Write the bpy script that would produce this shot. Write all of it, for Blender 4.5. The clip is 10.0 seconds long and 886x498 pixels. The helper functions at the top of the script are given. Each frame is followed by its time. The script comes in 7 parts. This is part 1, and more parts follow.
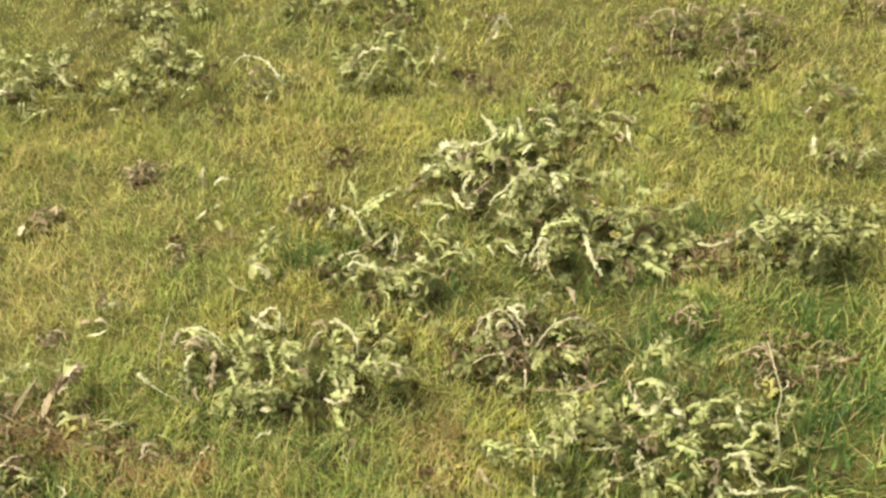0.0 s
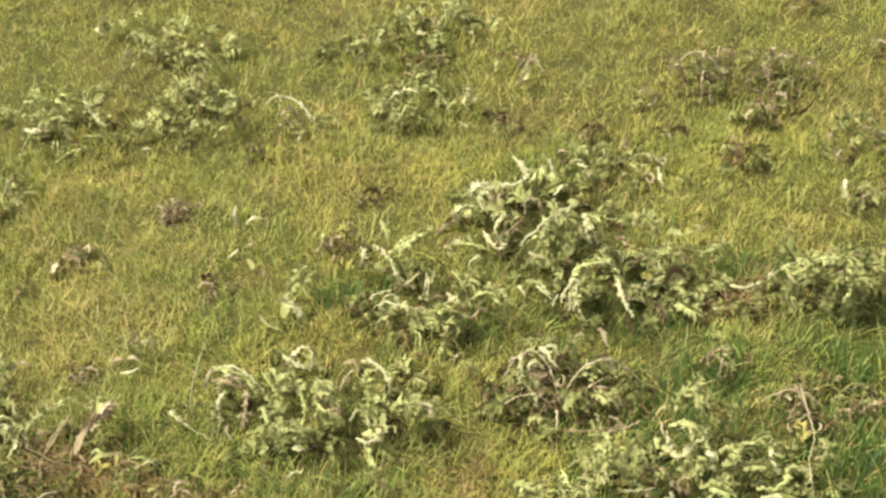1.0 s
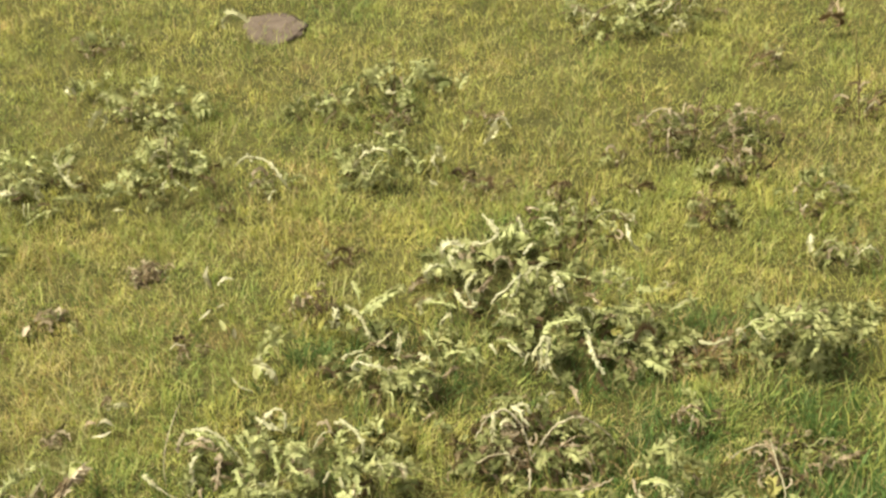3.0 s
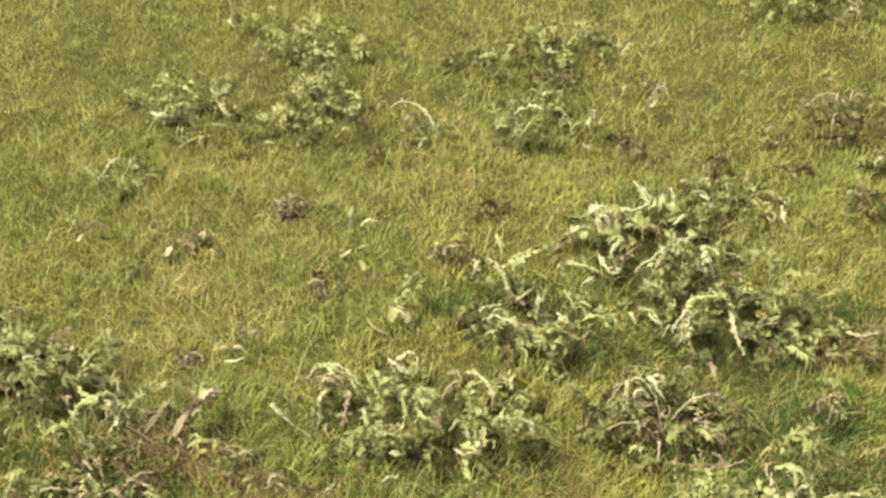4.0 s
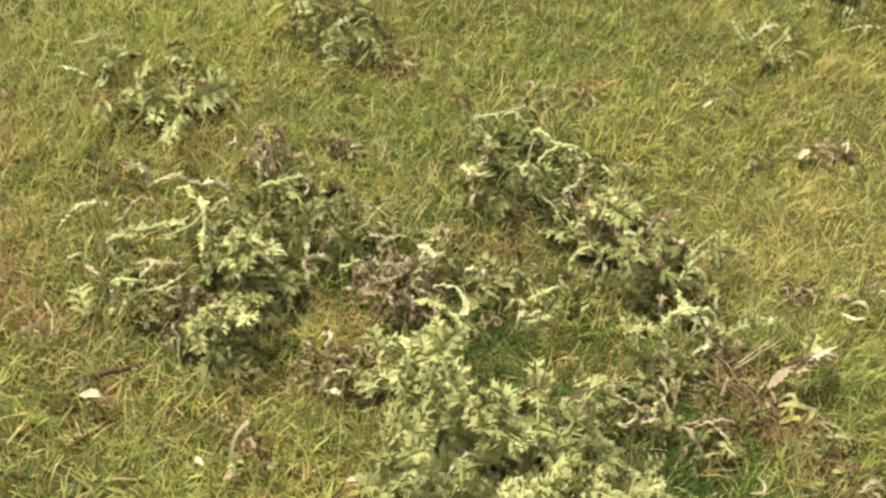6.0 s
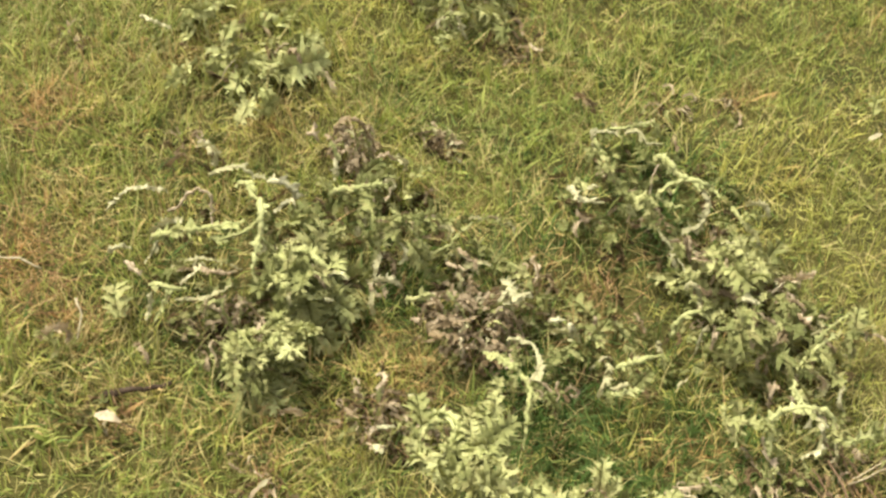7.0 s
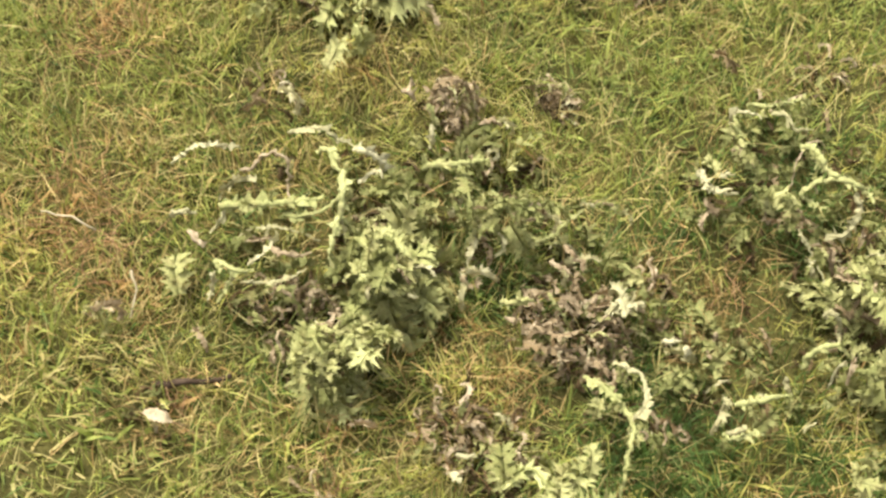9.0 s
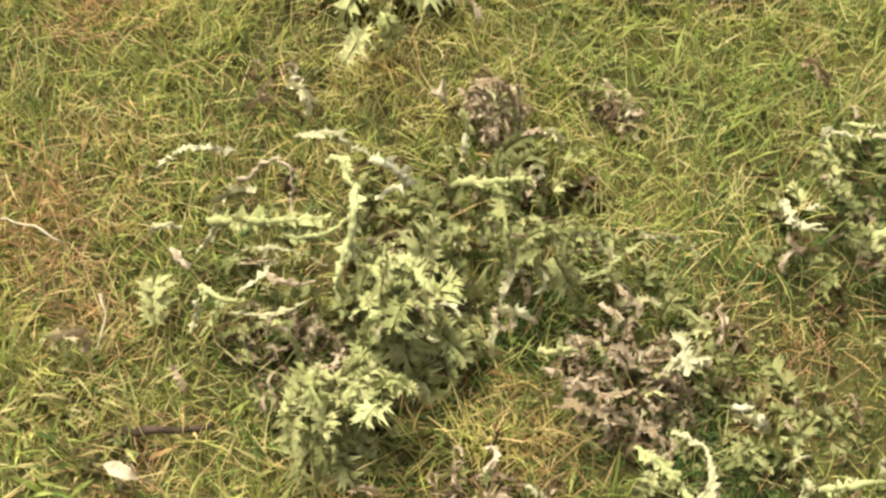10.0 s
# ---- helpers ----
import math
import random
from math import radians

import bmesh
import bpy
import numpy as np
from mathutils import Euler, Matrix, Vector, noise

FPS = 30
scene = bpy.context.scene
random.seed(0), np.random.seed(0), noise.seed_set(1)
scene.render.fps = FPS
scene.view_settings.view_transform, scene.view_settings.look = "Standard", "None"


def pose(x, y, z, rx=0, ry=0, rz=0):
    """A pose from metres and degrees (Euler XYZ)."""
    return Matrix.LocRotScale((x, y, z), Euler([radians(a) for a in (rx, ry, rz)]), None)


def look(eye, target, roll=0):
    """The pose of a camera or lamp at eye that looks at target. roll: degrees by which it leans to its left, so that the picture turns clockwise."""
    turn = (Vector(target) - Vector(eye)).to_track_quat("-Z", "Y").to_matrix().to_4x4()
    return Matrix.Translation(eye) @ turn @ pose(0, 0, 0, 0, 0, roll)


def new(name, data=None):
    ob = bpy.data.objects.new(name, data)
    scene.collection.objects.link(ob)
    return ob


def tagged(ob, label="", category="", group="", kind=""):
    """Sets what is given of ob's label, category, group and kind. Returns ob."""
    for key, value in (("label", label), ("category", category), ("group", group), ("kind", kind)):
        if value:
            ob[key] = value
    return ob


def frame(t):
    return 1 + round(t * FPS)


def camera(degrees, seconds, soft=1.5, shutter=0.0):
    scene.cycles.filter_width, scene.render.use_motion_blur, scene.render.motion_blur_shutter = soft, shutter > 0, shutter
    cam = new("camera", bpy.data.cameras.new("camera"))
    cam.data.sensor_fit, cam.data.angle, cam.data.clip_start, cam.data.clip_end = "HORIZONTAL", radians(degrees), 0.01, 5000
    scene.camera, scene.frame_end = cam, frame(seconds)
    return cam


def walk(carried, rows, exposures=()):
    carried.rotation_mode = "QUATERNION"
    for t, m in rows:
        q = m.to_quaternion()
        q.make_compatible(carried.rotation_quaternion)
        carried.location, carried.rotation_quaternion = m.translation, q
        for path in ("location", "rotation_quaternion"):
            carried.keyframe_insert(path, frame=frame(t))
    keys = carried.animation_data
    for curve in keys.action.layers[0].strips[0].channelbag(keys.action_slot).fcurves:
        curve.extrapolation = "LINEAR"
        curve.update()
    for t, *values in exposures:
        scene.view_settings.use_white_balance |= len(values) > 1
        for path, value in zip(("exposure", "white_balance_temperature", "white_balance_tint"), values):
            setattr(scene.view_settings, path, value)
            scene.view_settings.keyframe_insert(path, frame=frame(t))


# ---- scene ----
cam = camera(32.5, 10.0, soft=2.6)
PATH = [
    (0, (0.000, 0.000, 1.782), (0.001, 1.759, 0.301), -4.0),
    (0.5, (0.008, -0.005, 1.786), (-0.024, 1.784, 0.340), -4.2),
    (1, (-0.018, -0.005, 1.787), (-0.045, 1.795, 0.354), -4.2),
    (1.5, (-0.024, -0.003, 1.792), (0.002, 1.791, 0.353), -2.2),
    (2, (-0.036, -0.003, 1.803), (0.013, 1.799, 0.375), -2.5),
    (3.3, (-0.017, -0.008, 1.816), (0.003, 1.847, 0.455), -4.0),
    (3.5, (-0.028, -0.010, 1.810), (-0.025, 1.850, 0.459), -3.2),
    (4, (-0.055, -0.000, 1.765), (-0.223, 1.816, 0.365), -1.6),
    (4.5, (-0.037, 0.038, 1.722), (-0.446, 1.754, 0.247), -2.2),
    (5, (-0.091, 0.094, 1.692), (-0.677, 1.732, 0.189), -1.6),
    (5.5, (-0.229, 0.199, 1.664), (-0.888, 1.742, 0.090), 0.9),
    (6, (-0.473, 0.309, 1.634), (-1.184, 1.757, -0.006), 4.2),
    (6.2, (-0.531, 0.339, 1.634), (-1.244, 1.765, -0.023), 6.8),
    (7.3, (-0.576, 0.827, 1.535), (-1.439, 1.895, -0.309), 1.4),
    (7.5, (-0.618, 0.876, 1.512), (-1.455, 1.907, -0.366), 1.2),
    (8, (-0.774, 0.910, 1.502), (-1.495, 1.911, -0.438), 6.5),
    (8.5, (-0.797, 0.930, 1.520), (-1.528, 1.866, -0.450), 5.1),
    (9, (-0.772, 0.963, 1.519), (-1.563, 1.815, -0.465), 2.2),
    (9.5, (-0.797, 1.025, 1.446), (-1.633, 1.834, -0.538), 0.8),
    (10, (-0.874, 1.094, 1.293), (-1.718, 1.899, -0.690), 1.5),
]
walk(cam, [(t, look(eye, target, roll)) for t, eye, target, roll in PATH],
     exposures=[(0, 0.90, 6500, 9), (4.5, 0.85, 6500, 10), (7.5, 0.92, 6400, 14), (10, 0.94, 6350, 16)])

# ---- world and sun: a bright, hazy sky with soft shadows ----
world = bpy.data.worlds.new("world")
scene.world = world
world.use_nodes = True
wn = world.node_tree
sky = wn.nodes.new("ShaderNodeTexSky")
sky.sky_type, sky.sun_disc = "NISHITA", False
sky.sun_elevation, sky.sun_rotation = radians(62), radians(-85)
sky.air_density, sky.dust_density, sky.ozone_density = 1.2, 4.0, 0.6
haze = wn.nodes.new("ShaderNodeHueSaturation")
haze.inputs["Saturation"].default_value = 0.1
wn.links.new(sky.outputs[0], haze.inputs["Color"])
wn.links.new(haze.outputs[0], wn.nodes["Background"].inputs[0])
wn.nodes["Background"].inputs[1].default_value = 0.12
sun_data = bpy.data.lights.new("sun", "SUN")
sun_data.energy, sun_data.angle, sun_data.color = 3.4, radians(15), (1.0, 0.96, 0.8)
sun = new("sun", sun_data)
sun.matrix_basis = look((-2.6, 0.23, 4.9), (0, 0, 0))


# ---- materials ----
def nodes_of(name, rough=0.7, spec=0.25):
    m = bpy.data.materials.new(name)
    m.use_nodes = True
    t = m.node_tree
    b = t.nodes["Principled BSDF"]
    b.inputs["Roughness"].default_value = rough
    b.inputs["Specular IOR Level"].default_value = spec
    return m, t, b


def node(t, kind, **values):
    n = t.nodes.new(kind)
    for key, v in values.items():
        n.inputs[key].default_value = v
    return n


def ramp(t, fac, *stops):
    r = t.nodes.new("ShaderNodeValToRGB")
    e = r.color_ramp.elements
    while len(e) < len(stops):
        e.new(0.5)
    for k, (p, c) in zip(e, stops):
        k.position, k.color = p, (*c, 1)
    t.links.new(fac, r.inputs[0])
    return r.outputs[0]


def mixed(t, fac, a, b, blend="MIX"):
    m = t.nodes.new("ShaderNodeMix")
    m.data_type, m.blend_type = "RGBA", blend
    for sock, v in ((m.inputs[0], fac), (m.inputs[6], a), (m.inputs[7], b)):
        if isinstance(v, (int, float)):
            sock.default_value = v
        elif isinstance(v, tuple):
            sock.default_value = (*v, 1)
        else:
            t.links.new(v, sock)
    return m.outputs[2]


def place_noise(t, scale, detail=4, rough=0.6):
    g = t.nodes.new("ShaderNodeNewGeometry")
    n = node(t, "ShaderNodeTexNoise", Scale=scale, Detail=detail, Roughness=rough)
    t.links.new(g.outputs["Position"], n.inputs["Vector"])
    return n.outputs[0]


def thin(t, b, colour, amount):
    # a share of light shines through the blade
    tr = t.nodes.new("ShaderNodeBsdfTranslucent")
    t.links.new(colour, tr.inputs[0])
    mx = t.nodes.new("ShaderNodeMixShader")
    mx.inputs[0].default_value = amount
    t.links.new(b.outputs[0], mx.inputs[1])
    t.links.new(tr.outputs[0], mx.inputs[2])
    t.links.new(mx.outputs[0], t.nodes["Material Output"].inputs[0])


def blade_material(name, dark, mid, light, through_light=0.4, rough=0.6):
    m, t, b = nodes_of(name, rough, 0.3)
    g = t.nodes.new("ShaderNodeNewGeometry")
    own = ramp(t, g.outputs["Random Per Island"], (0.0, dark), (0.5, mid), (1.0, light))
    patch = ramp(t, place_noise(t, 5.0), (0.32, (0.84, 0.93, 0.82)), (0.68, (1.26, 1.2, 1.12)))
    tuft = ramp(t, place_noise(t, 26.0, 3), (0.3, (0.66, 0.70, 0.66)), (0.7, (1.24, 1.2, 1.18)))
    c = mixed(t, 1.0, mixed(t, 1.0, own, patch, "MULTIPLY"), tuft, "MULTIPLY")
    t.links.new(c, b.inputs["Base Color"])
    thin(t, b, c, through_light)
    return m


def leaf_material(name, dark, light, blotch, share=0.35, rough=0.65, through_light=0.18):
    m, t, b = nodes_of(name, rough, 0.12)
    o = t.nodes.new("ShaderNodeObjectInfo")
    g = t.nodes.new("ShaderNodeNewGeometry")
    add = t.nodes.new("ShaderNodeMath")
    add.operation = "ADD"
    t.links.new(o.outputs["Random"], add.inputs[0])
    t.links.new(g.outputs["Random Per Island"], add.inputs[1])
    wrap = t.nodes.new("ShaderNodeMath")
    wrap.operation = "FRACT"
    t.links.new(add.outputs[0], wrap.inputs[0])
    own = mixed(t, wrap.outputs[0], dark, light)
    spots = ramp(t, place_noise(t, 55.0, 3), (0.5, (0, 0, 0)), (0.68, (share, share, share)))
    c = mixed(t, spots, own, blotch)
    fine = ramp(t, place_noise(t, 260.0, 2), (0.25, (0.75, 0.75, 0.75)), (0.75, (1.2, 1.2, 1.2)))
    c = mixed(t, 1.0, c, fine, "MULTIPLY")
    t.links.new(c, b.inputs["Base Color"])
    bump = node(t, "ShaderNodeBump", Strength=0.5, Distance=0.002)
    t.links.new(place_noise(t, 180.0, 2), bump.inputs["Height"])
    t.links.new(bump.outputs[0], b.inputs["Normal"])
    thin(t, b, c, through_light)
    return m


GRASS = [
    blade_material("grass_green", (0.23, 0.265, 0.057), (0.325, 0.36, 0.088), (0.395, 0.42, 0.124), 0.32),
    blade_material("grass_yellow", (0.335, 0.322, 0.075), (0.415, 0.395, 0.105), (0.495, 0.47, 0.145), 0.32),
    blade_material("grass_straw", (0.32, 0.255, 0.095), (0.42, 0.345, 0.14), (0.51, 0.43, 0.19), 0.25),
    blade_material("grass_rust", (0.27, 0.15, 0.055), (0.40, 0.255, 0.10), (0.52, 0.38, 0.175), 0.2),
    # dark green blades, also used to paint shade below the thistles
    blade_material("grass_lush_shade", (0.052, 0.096, 0.02), (0.102, 0.17, 0.038), (0.18, 0.255, 0.069)),
]
LEAF = {
    "green": leaf_material("thistle_green", (0.125, 0.137, 0.04), (0.29, 0.30, 0.105), (0.42, 0.35, 0.155)),
    "pale": leaf_material("thistle_pale", (0.25, 0.26, 0.085), (0.44, 0.435, 0.18), (0.36, 0.29, 0.13)),
    "white": leaf_material("thistle_underside", (0.38, 0.36, 0.175), (0.58, 0.545, 0.32), (0.33, 0.275, 0.125), 0.55),
    "dry": leaf_material("thistle_dry", (0.25, 0.185, 0.095), (0.56, 0.455, 0.29), (0.20, 0.13, 0.055), 0.5),
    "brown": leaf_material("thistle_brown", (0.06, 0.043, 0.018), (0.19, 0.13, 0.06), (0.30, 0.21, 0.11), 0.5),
    "stem": leaf_material("thistle_stem", (0.31, 0.325, 0.115), (0.45, 0.46, 0.19), (0.36, 0.30, 0.14), 0.45, 0.55, 0.1),
    "straw": leaf_material("dry_stalk", (0.36, 0.30, 0.17), (0.46, 0.40, 0.25), (0.22, 0.17, 0.10), 0.4, 0.7, 0.0),
    "rust": leaf_material("rusty_stalk", (0.26, 0.14, 0.065), (0.40, 0.245, 0.125), (0.18, 0.09, 0.045), 0.4, 0.8, 0.0),
    "yellow": leaf_material("yellowed_leaf", (0.31, 0.28, 0.075), (0.39, 0.355, 0.11), (0.34, 0.26, 0.10)),
    "husk": leaf_material("bleached_leaf", (0.31, 0.28, 0.15), (0.50, 0.455, 0.28), (0.25, 0.19, 0.10), 0.45),
    "bark": leaf_material("dark_bark", (0.04, 0.027, 0.016), (0.07, 0.048, 0.03), (0.12, 0.085, 0.055), 0.4, 0.9, 0.0),
    "twig": leaf_material("brown_twig", (0.13, 0.08, 0.045), (0.24, 0.155, 0.085), (0.07, 0.045, 0.025), 0.5, 0.85, 0.0),
}

soil, st, sb = nodes_of("thatch_and_soil", 0.95, 0.1)
base = ramp(st, place_noise(st, 9.0, 6, 0.7), (0.28, (0.05, 0.047, 0.017)), (0.45, (0.088, 0.082, 0.026)), (0.6, (0.125, 0.112, 0.034)), (0.75, (0.11, 0.076, 0.032)))
grain = ramp(st, place_noise(st, 240.0, 3, 0.7), (0.3, (0.55, 0.55, 0.5)), (0.7, (1.3, 1.3, 1.2)))
st.links.new(mixed(st, 1.0, base, grain, "MULTIPLY"), sb.inputs["Base Color"])
sbump = node(st, "ShaderNodeBump", Strength=0.8, Distance=0.012)
st.links.new(place_noise(st, 120.0, 4, 0.7), sbump.inputs["Height"])
st.links.new(sbump.outputs[0], sb.inputs["Normal"])

dung_mat, dt, db = nodes_of("dry_dung", 0.95, 0.1)
dcol = ramp(dt, place_noise(dt, 40.0, 5, 0.7), (0.3, (0.055, 0.04, 0.02)), (0.55, (0.11, 0.08, 0.04)), (0.75, (0.20, 0.15, 0.085)))
dt.links.new(dcol, db.inputs["Base Color"])
dbump = node(dt, "ShaderNodeBump", Strength=0.9, Distance=0.006)
dt.links.new(place_noise(dt, 150.0, 4, 0.7), dbump.inputs["Height"])
dt.links.new(dbump.outputs[0], db.inputs["Normal"])

pat_mat, pt, pb = nodes_of("weathered_crust", 0.95, 0.1)
pcol = ramp(pt, place_noise(pt, 30.0, 5, 0.7), (0.3, (0.085, 0.062, 0.042)), (0.55, (0.15, 0.112, 0.078)), (0.75, (0.22, 0.17, 0.12)))
pt.links.new(pcol, pb.inputs["Base Color"])
pbump = node(pt, "ShaderNodeBump", Strength=0.8, Distance=0.006)
pt.links.new(place_noise(pt, 110.0, 4, 0.7), pbump.inputs["Height"])
pt.links.new(pbump.outputs[0], pb.inputs["Normal"])


# ---- ground: one sheet, dense near the thistles and coarse to the horizon ----
def height(x, y):
    x, y = np.asarray(x, float), np.asarray(y, float)
    h = 0.010 * np.sin(3.1 * x + 1.3 * y + 0.4) + 0.009 * np.sin(2.3 * y - 4.4 * x + 2.0)
    h += 0.006 * np.sin(9.7 * x + 3.0 * y) * np.sin(8.3 * y - 2.0 * x + 1.0)
    far = np.clip((np.hypot(x + 0.3, y - 2.0) - 4.0) / 60.0, 0, 1)
    return h + far * 2.5 * np.sin(0.021 * x + 0.5) * np.cos(0.017 * y)


def grow_axis(a, b, step, reach):
    inner = np.arange(a, b + step, step)
    out, d = [], step
    while sum(out) < reach:
        d *= 1.22
        out.append(d)
    run = np.cumsum(out)
    return np.concatenate([a - run[::-1], inner, inner[-1] + run])


def mesh_from(name, verts, faces):
    me = bpy.data.meshes.new(name)
    me.from_pydata(verts, [], faces)
    me.polygons.foreach_set("use_smooth", [True] * len(me.polygons))
    return me


gx, gy = grow_axis(-2.6, 1.6, 0.025, 900), grow_axis(0.8, 4.4, 0.025, 900)
X, Y = np.meshgrid(gx, gy)
Z = height(X, Y)
nx, ny = len(gx), len(gy)
idx = np.arange(nx * ny).reshape(ny, nx)
quads = np.stack([idx[:-1, :-1], idx[:-1, 1:], idx[1:, 1:], idx[1:, :-1]], -1).reshape(-1, 4)
ground = new("ground", mesh_from("ground", np.stack([X, Y, Z], -1).reshape(-1, 3).tolist(), quads.tolist()))
ground.data.materials.append(soil)
ground.data.polygons.foreach_set("use_smooth", [True] * len(ground.data.polygons))
tagged(ground, "rough pasture ground of mossy thatch and brown soil", "ground", kind="structure")


# ---- grass ----
rng = np.random.default_rng(7)


def waves(x, y, seed, size):
    # smooth unevenness between about -1 and 1
    r = np.random.default_rng(seed)
    v = 0
    for k in range(7):
        a, f, p = r.uniform(0, 6.28), r.uniform(0.6, 1.7) / size, r.uniform(0, 6.28)
        v = v + np.sin(f * 6.28 * (np.cos(a) * x + np.sin(a) * y) + p)
    return v / 3.2


def blades(name, x, y, length, width, lean, azim, kinds, label, rise=-0.004):
    n = len(x)
    z = height(x, y) + rise * rng.uniform(0.5, 1.2, n)
    d = np.stack([np.cos(azim), np.sin(azim)], -1)
    side = azim + np.pi / 2 + rng.normal(0, 0.5, n)
    sx, sy = np.cos(side), np.sin(side)
    drift = rng.normal(0, 0.25, (n, 2))
    co = np.zeros((n, 5, 3))
    for k, (s, w) in enumerate(((0.0, 0.8), (0.55, 1.0), (1.0, 0.0))):
        bend = lean * s * (0.8 + 0.2 * s)
        up = np.sqrt(np.clip(1 - np.clip(lean, 0, 0.98) ** 2, 0.04, 1)) * s * (1.15 - 0.25 * s)
        cx = x + length * (bend * d[:, 0] + drift[:, 0] * s * s * 0.5)
        cy = y + length * (bend * d[:, 1] + drift[:, 1] * s * s * 0.5)
        cz = z + length * up
        if k < 2:
            for j, sg in ((0, -0.5), (1, 0.5)):
                co[:, 2 * k + j] = np.stack([cx + sg * w * width * sx, cy + sg * w * width * sy, cz], -1)
        else:
            co[:, 4] = np.stack([cx, cy, cz], -1)
    tri = np.array([(0, 1, 3), (0, 3, 2), (2, 3, 4)])
    faces = (np.arange(n)[:, None, None] * 5 + tri).reshape(-1)
    me = bpy.data.meshes.new(name)
    me.vertices.add(n * 5)
    me.vertices.foreach_set("co", co.reshape(-1))
    me.loops.add(len(faces))
    me.loops.foreach_set("vertex_index", faces)
    me.polygons.add(n * 3)
    me.polygons.foreach_set("loop_start", np.arange(n * 3) * 3)
    for m in GRASS:
        me.materials.append(m)
    me.polygons.foreach_set("material_index", np.repeat(kinds, 3))
    me.update(calc_edges=True)
    return tagged(new(name, me), label, "grass", kind="stuff")


def near(x, y, discs):
    v = np.zeros(len(x))
    for a, b, r in discs:
        v = np.maximum(v, np.exp(-(((x - a) ** 2 + (y - b) ** 2) / r**2)))
    return v


# where the grass stands long and dark green (below plants also painted shade), rusty, or not at all
LUSH_SHADE = [(0.3, 2.04, 0.09), (0.36, 1.83, 0.13), (0.59, 1.59, 0.10), (-0.23, 2.1, 0.07), (0.0, 2.0, 0.06), (-0.15, 2.09, 0.09), (-0.52, 3.0, 0.07), (-0.04, 3.01, 0.10), (-1.02, 1.66, 0.12), (-0.85, 1.63, 0.14), (-1.0, 1.61, 0.14), (-1.12, 1.96, 0.10), (-0.72, 1.59, 0.17), (-1.0, 1.5, 0.12), (-0.88, 1.72, 0.10), (-1.36, 1.58, 0.07), (-1.21, 1.82, 0.04), (-1.36, 1.51, 0.04), (-1.01, 1.58, 0.09), (-1.34, 1.61, 0.06), (0.47, 2.15, 0.07), (0.6, 2.09, 0.09), (0.62, 1.86, 0.10), (0.70, 2.0, 0.07), (0.50, 1.72, 0.09), (0.30, 1.72, 0.08), (0.62, 1.66, 0.10)]
RUST = [(-0.62, 1.67, 0.03), (-0.55, 1.64, 0.025), (-0.48, 1.61, 0.025), (-0.40, 1.58, 0.025), (-0.68, 1.70, 0.035), (-1.08, 1.77, 0.04), (-1.12, 1.79, 0.03), (-1.28, 1.55, 0.03), (-1.20, 1.57, 0.03), (-0.91, 1.64, 0.03), (-0.85, 1.67, 0.03), (-1.33, 1.52, 0.03), (-1.7, 1.35, 0.07), (-1.59, 1.32, 0.04), (-1.45, 1.25, 0.03), (-1.89, 1.52, 0.05), (-1.1, 1.78, 0.03), (-1.46, 2.08, 0.02), (-1.23, 2.11, 0.01), (-1.16, 2.2, 0.02), (-1.49, 2.51, 0.13), (-1.49, 2.58, 0.07), (0.46, 2.04, 0.06), (0.43, 2.6, 0.02), (-0.4, 2.16, 0.04), (-1.47, 2.11, 0.03), (-1.15, 2.24, 0.02), (-0.78, 2.27, 0.02), (-1.45, 1.26, 0.02), (-1.44, 1.25, 0.02), (-1.18, 1.54, 0.04), (-0.04, 1.65, 0.05), (-1.19, 1.77, 0.03)]
GREENER = [(-1.33, 2.29, 0.26), (-1.32, 2.24, 0.22), (-1.33, 2.15, 0.18), (-0.18, 3.52, 0.16), (-0.51, 2.63, 0.15), (-1.13, 2.42, 0.19), (-1.34, 1.96, 0.14), (0.59, 1.59, 0.16), (-0.78, 2.33, 0.12), (-1.62, 1.58, 0.07)]
WARM = [(-0.03, 1.58, 0.10), (-0.08, 1.84, 0.08), (-0.60, 1.66, 0.08), (-0.46, 1.60, 0.07), (-0.68, 1.72, 0.08), (-0.69, 2.39, 0.20), (-0.71, 2.1, 0.14), (-0.33, 2.45, 0.11), (-0.08, 1.7, 0.09), (-0.7, 2.46, 0.18), (-0.19, 2.41, 0.11), (-0.66, 2.01, 0.16), (-0.66, 2.39, 0.13), (-1.16, 1.75, 0.06), (-1.11, 1.8, 0.06), (-1.22, 1.52, 0.09), (-1.47, 1.28, 0.09), (-0.63, 2.82, 0.13), (0.81, 2.63, 0.13), (0.2, 2.69, 0.13), (-0.3, 3.16, 0.17), (0.28, 3.09, 0.18), (0.86, 2.61, 0.14)]
# where fallen thistles press the grass down; darker blades here paint in the plants' shade
CRUSHED = [(-1.48, 1.53, 0.17), (-1.40, 1.64, 0.11), (-1.04, 1.74, 0.12), (-1.24, 1.69, 0.10), (-1.13, 1.95, 0.14), (-0.92, 1.87, 0.14), (-0.9, 1.41, 0.17),
           (-0.25, 1.79, 0.17), (-0.11, 2.06, 0.12), (0.12, 2.28, 0.17), (0.24, 2.09, 0.16), (0.66, 2.08, 0.14), (0.33, 1.58, 0.2), (0.13, 1.81, 0.13), (-1.38, 1.42, 0.1)]
BARE = [(-0.38, 3.42, 0.062), (-0.57, 2.385, 0.04), (-1.43, 1.86, 0.03)]


# the stretch of pasture round the thistles, as a convex outline
PLOT = ((-1.6, 0.82), (-0.4, 1.32), (0.7, 1.36), (1.25, 3.5), (-1.25, 3.85), (-1.75, 2.8), (-2.3, 1.95), (-2.3, 1.3))


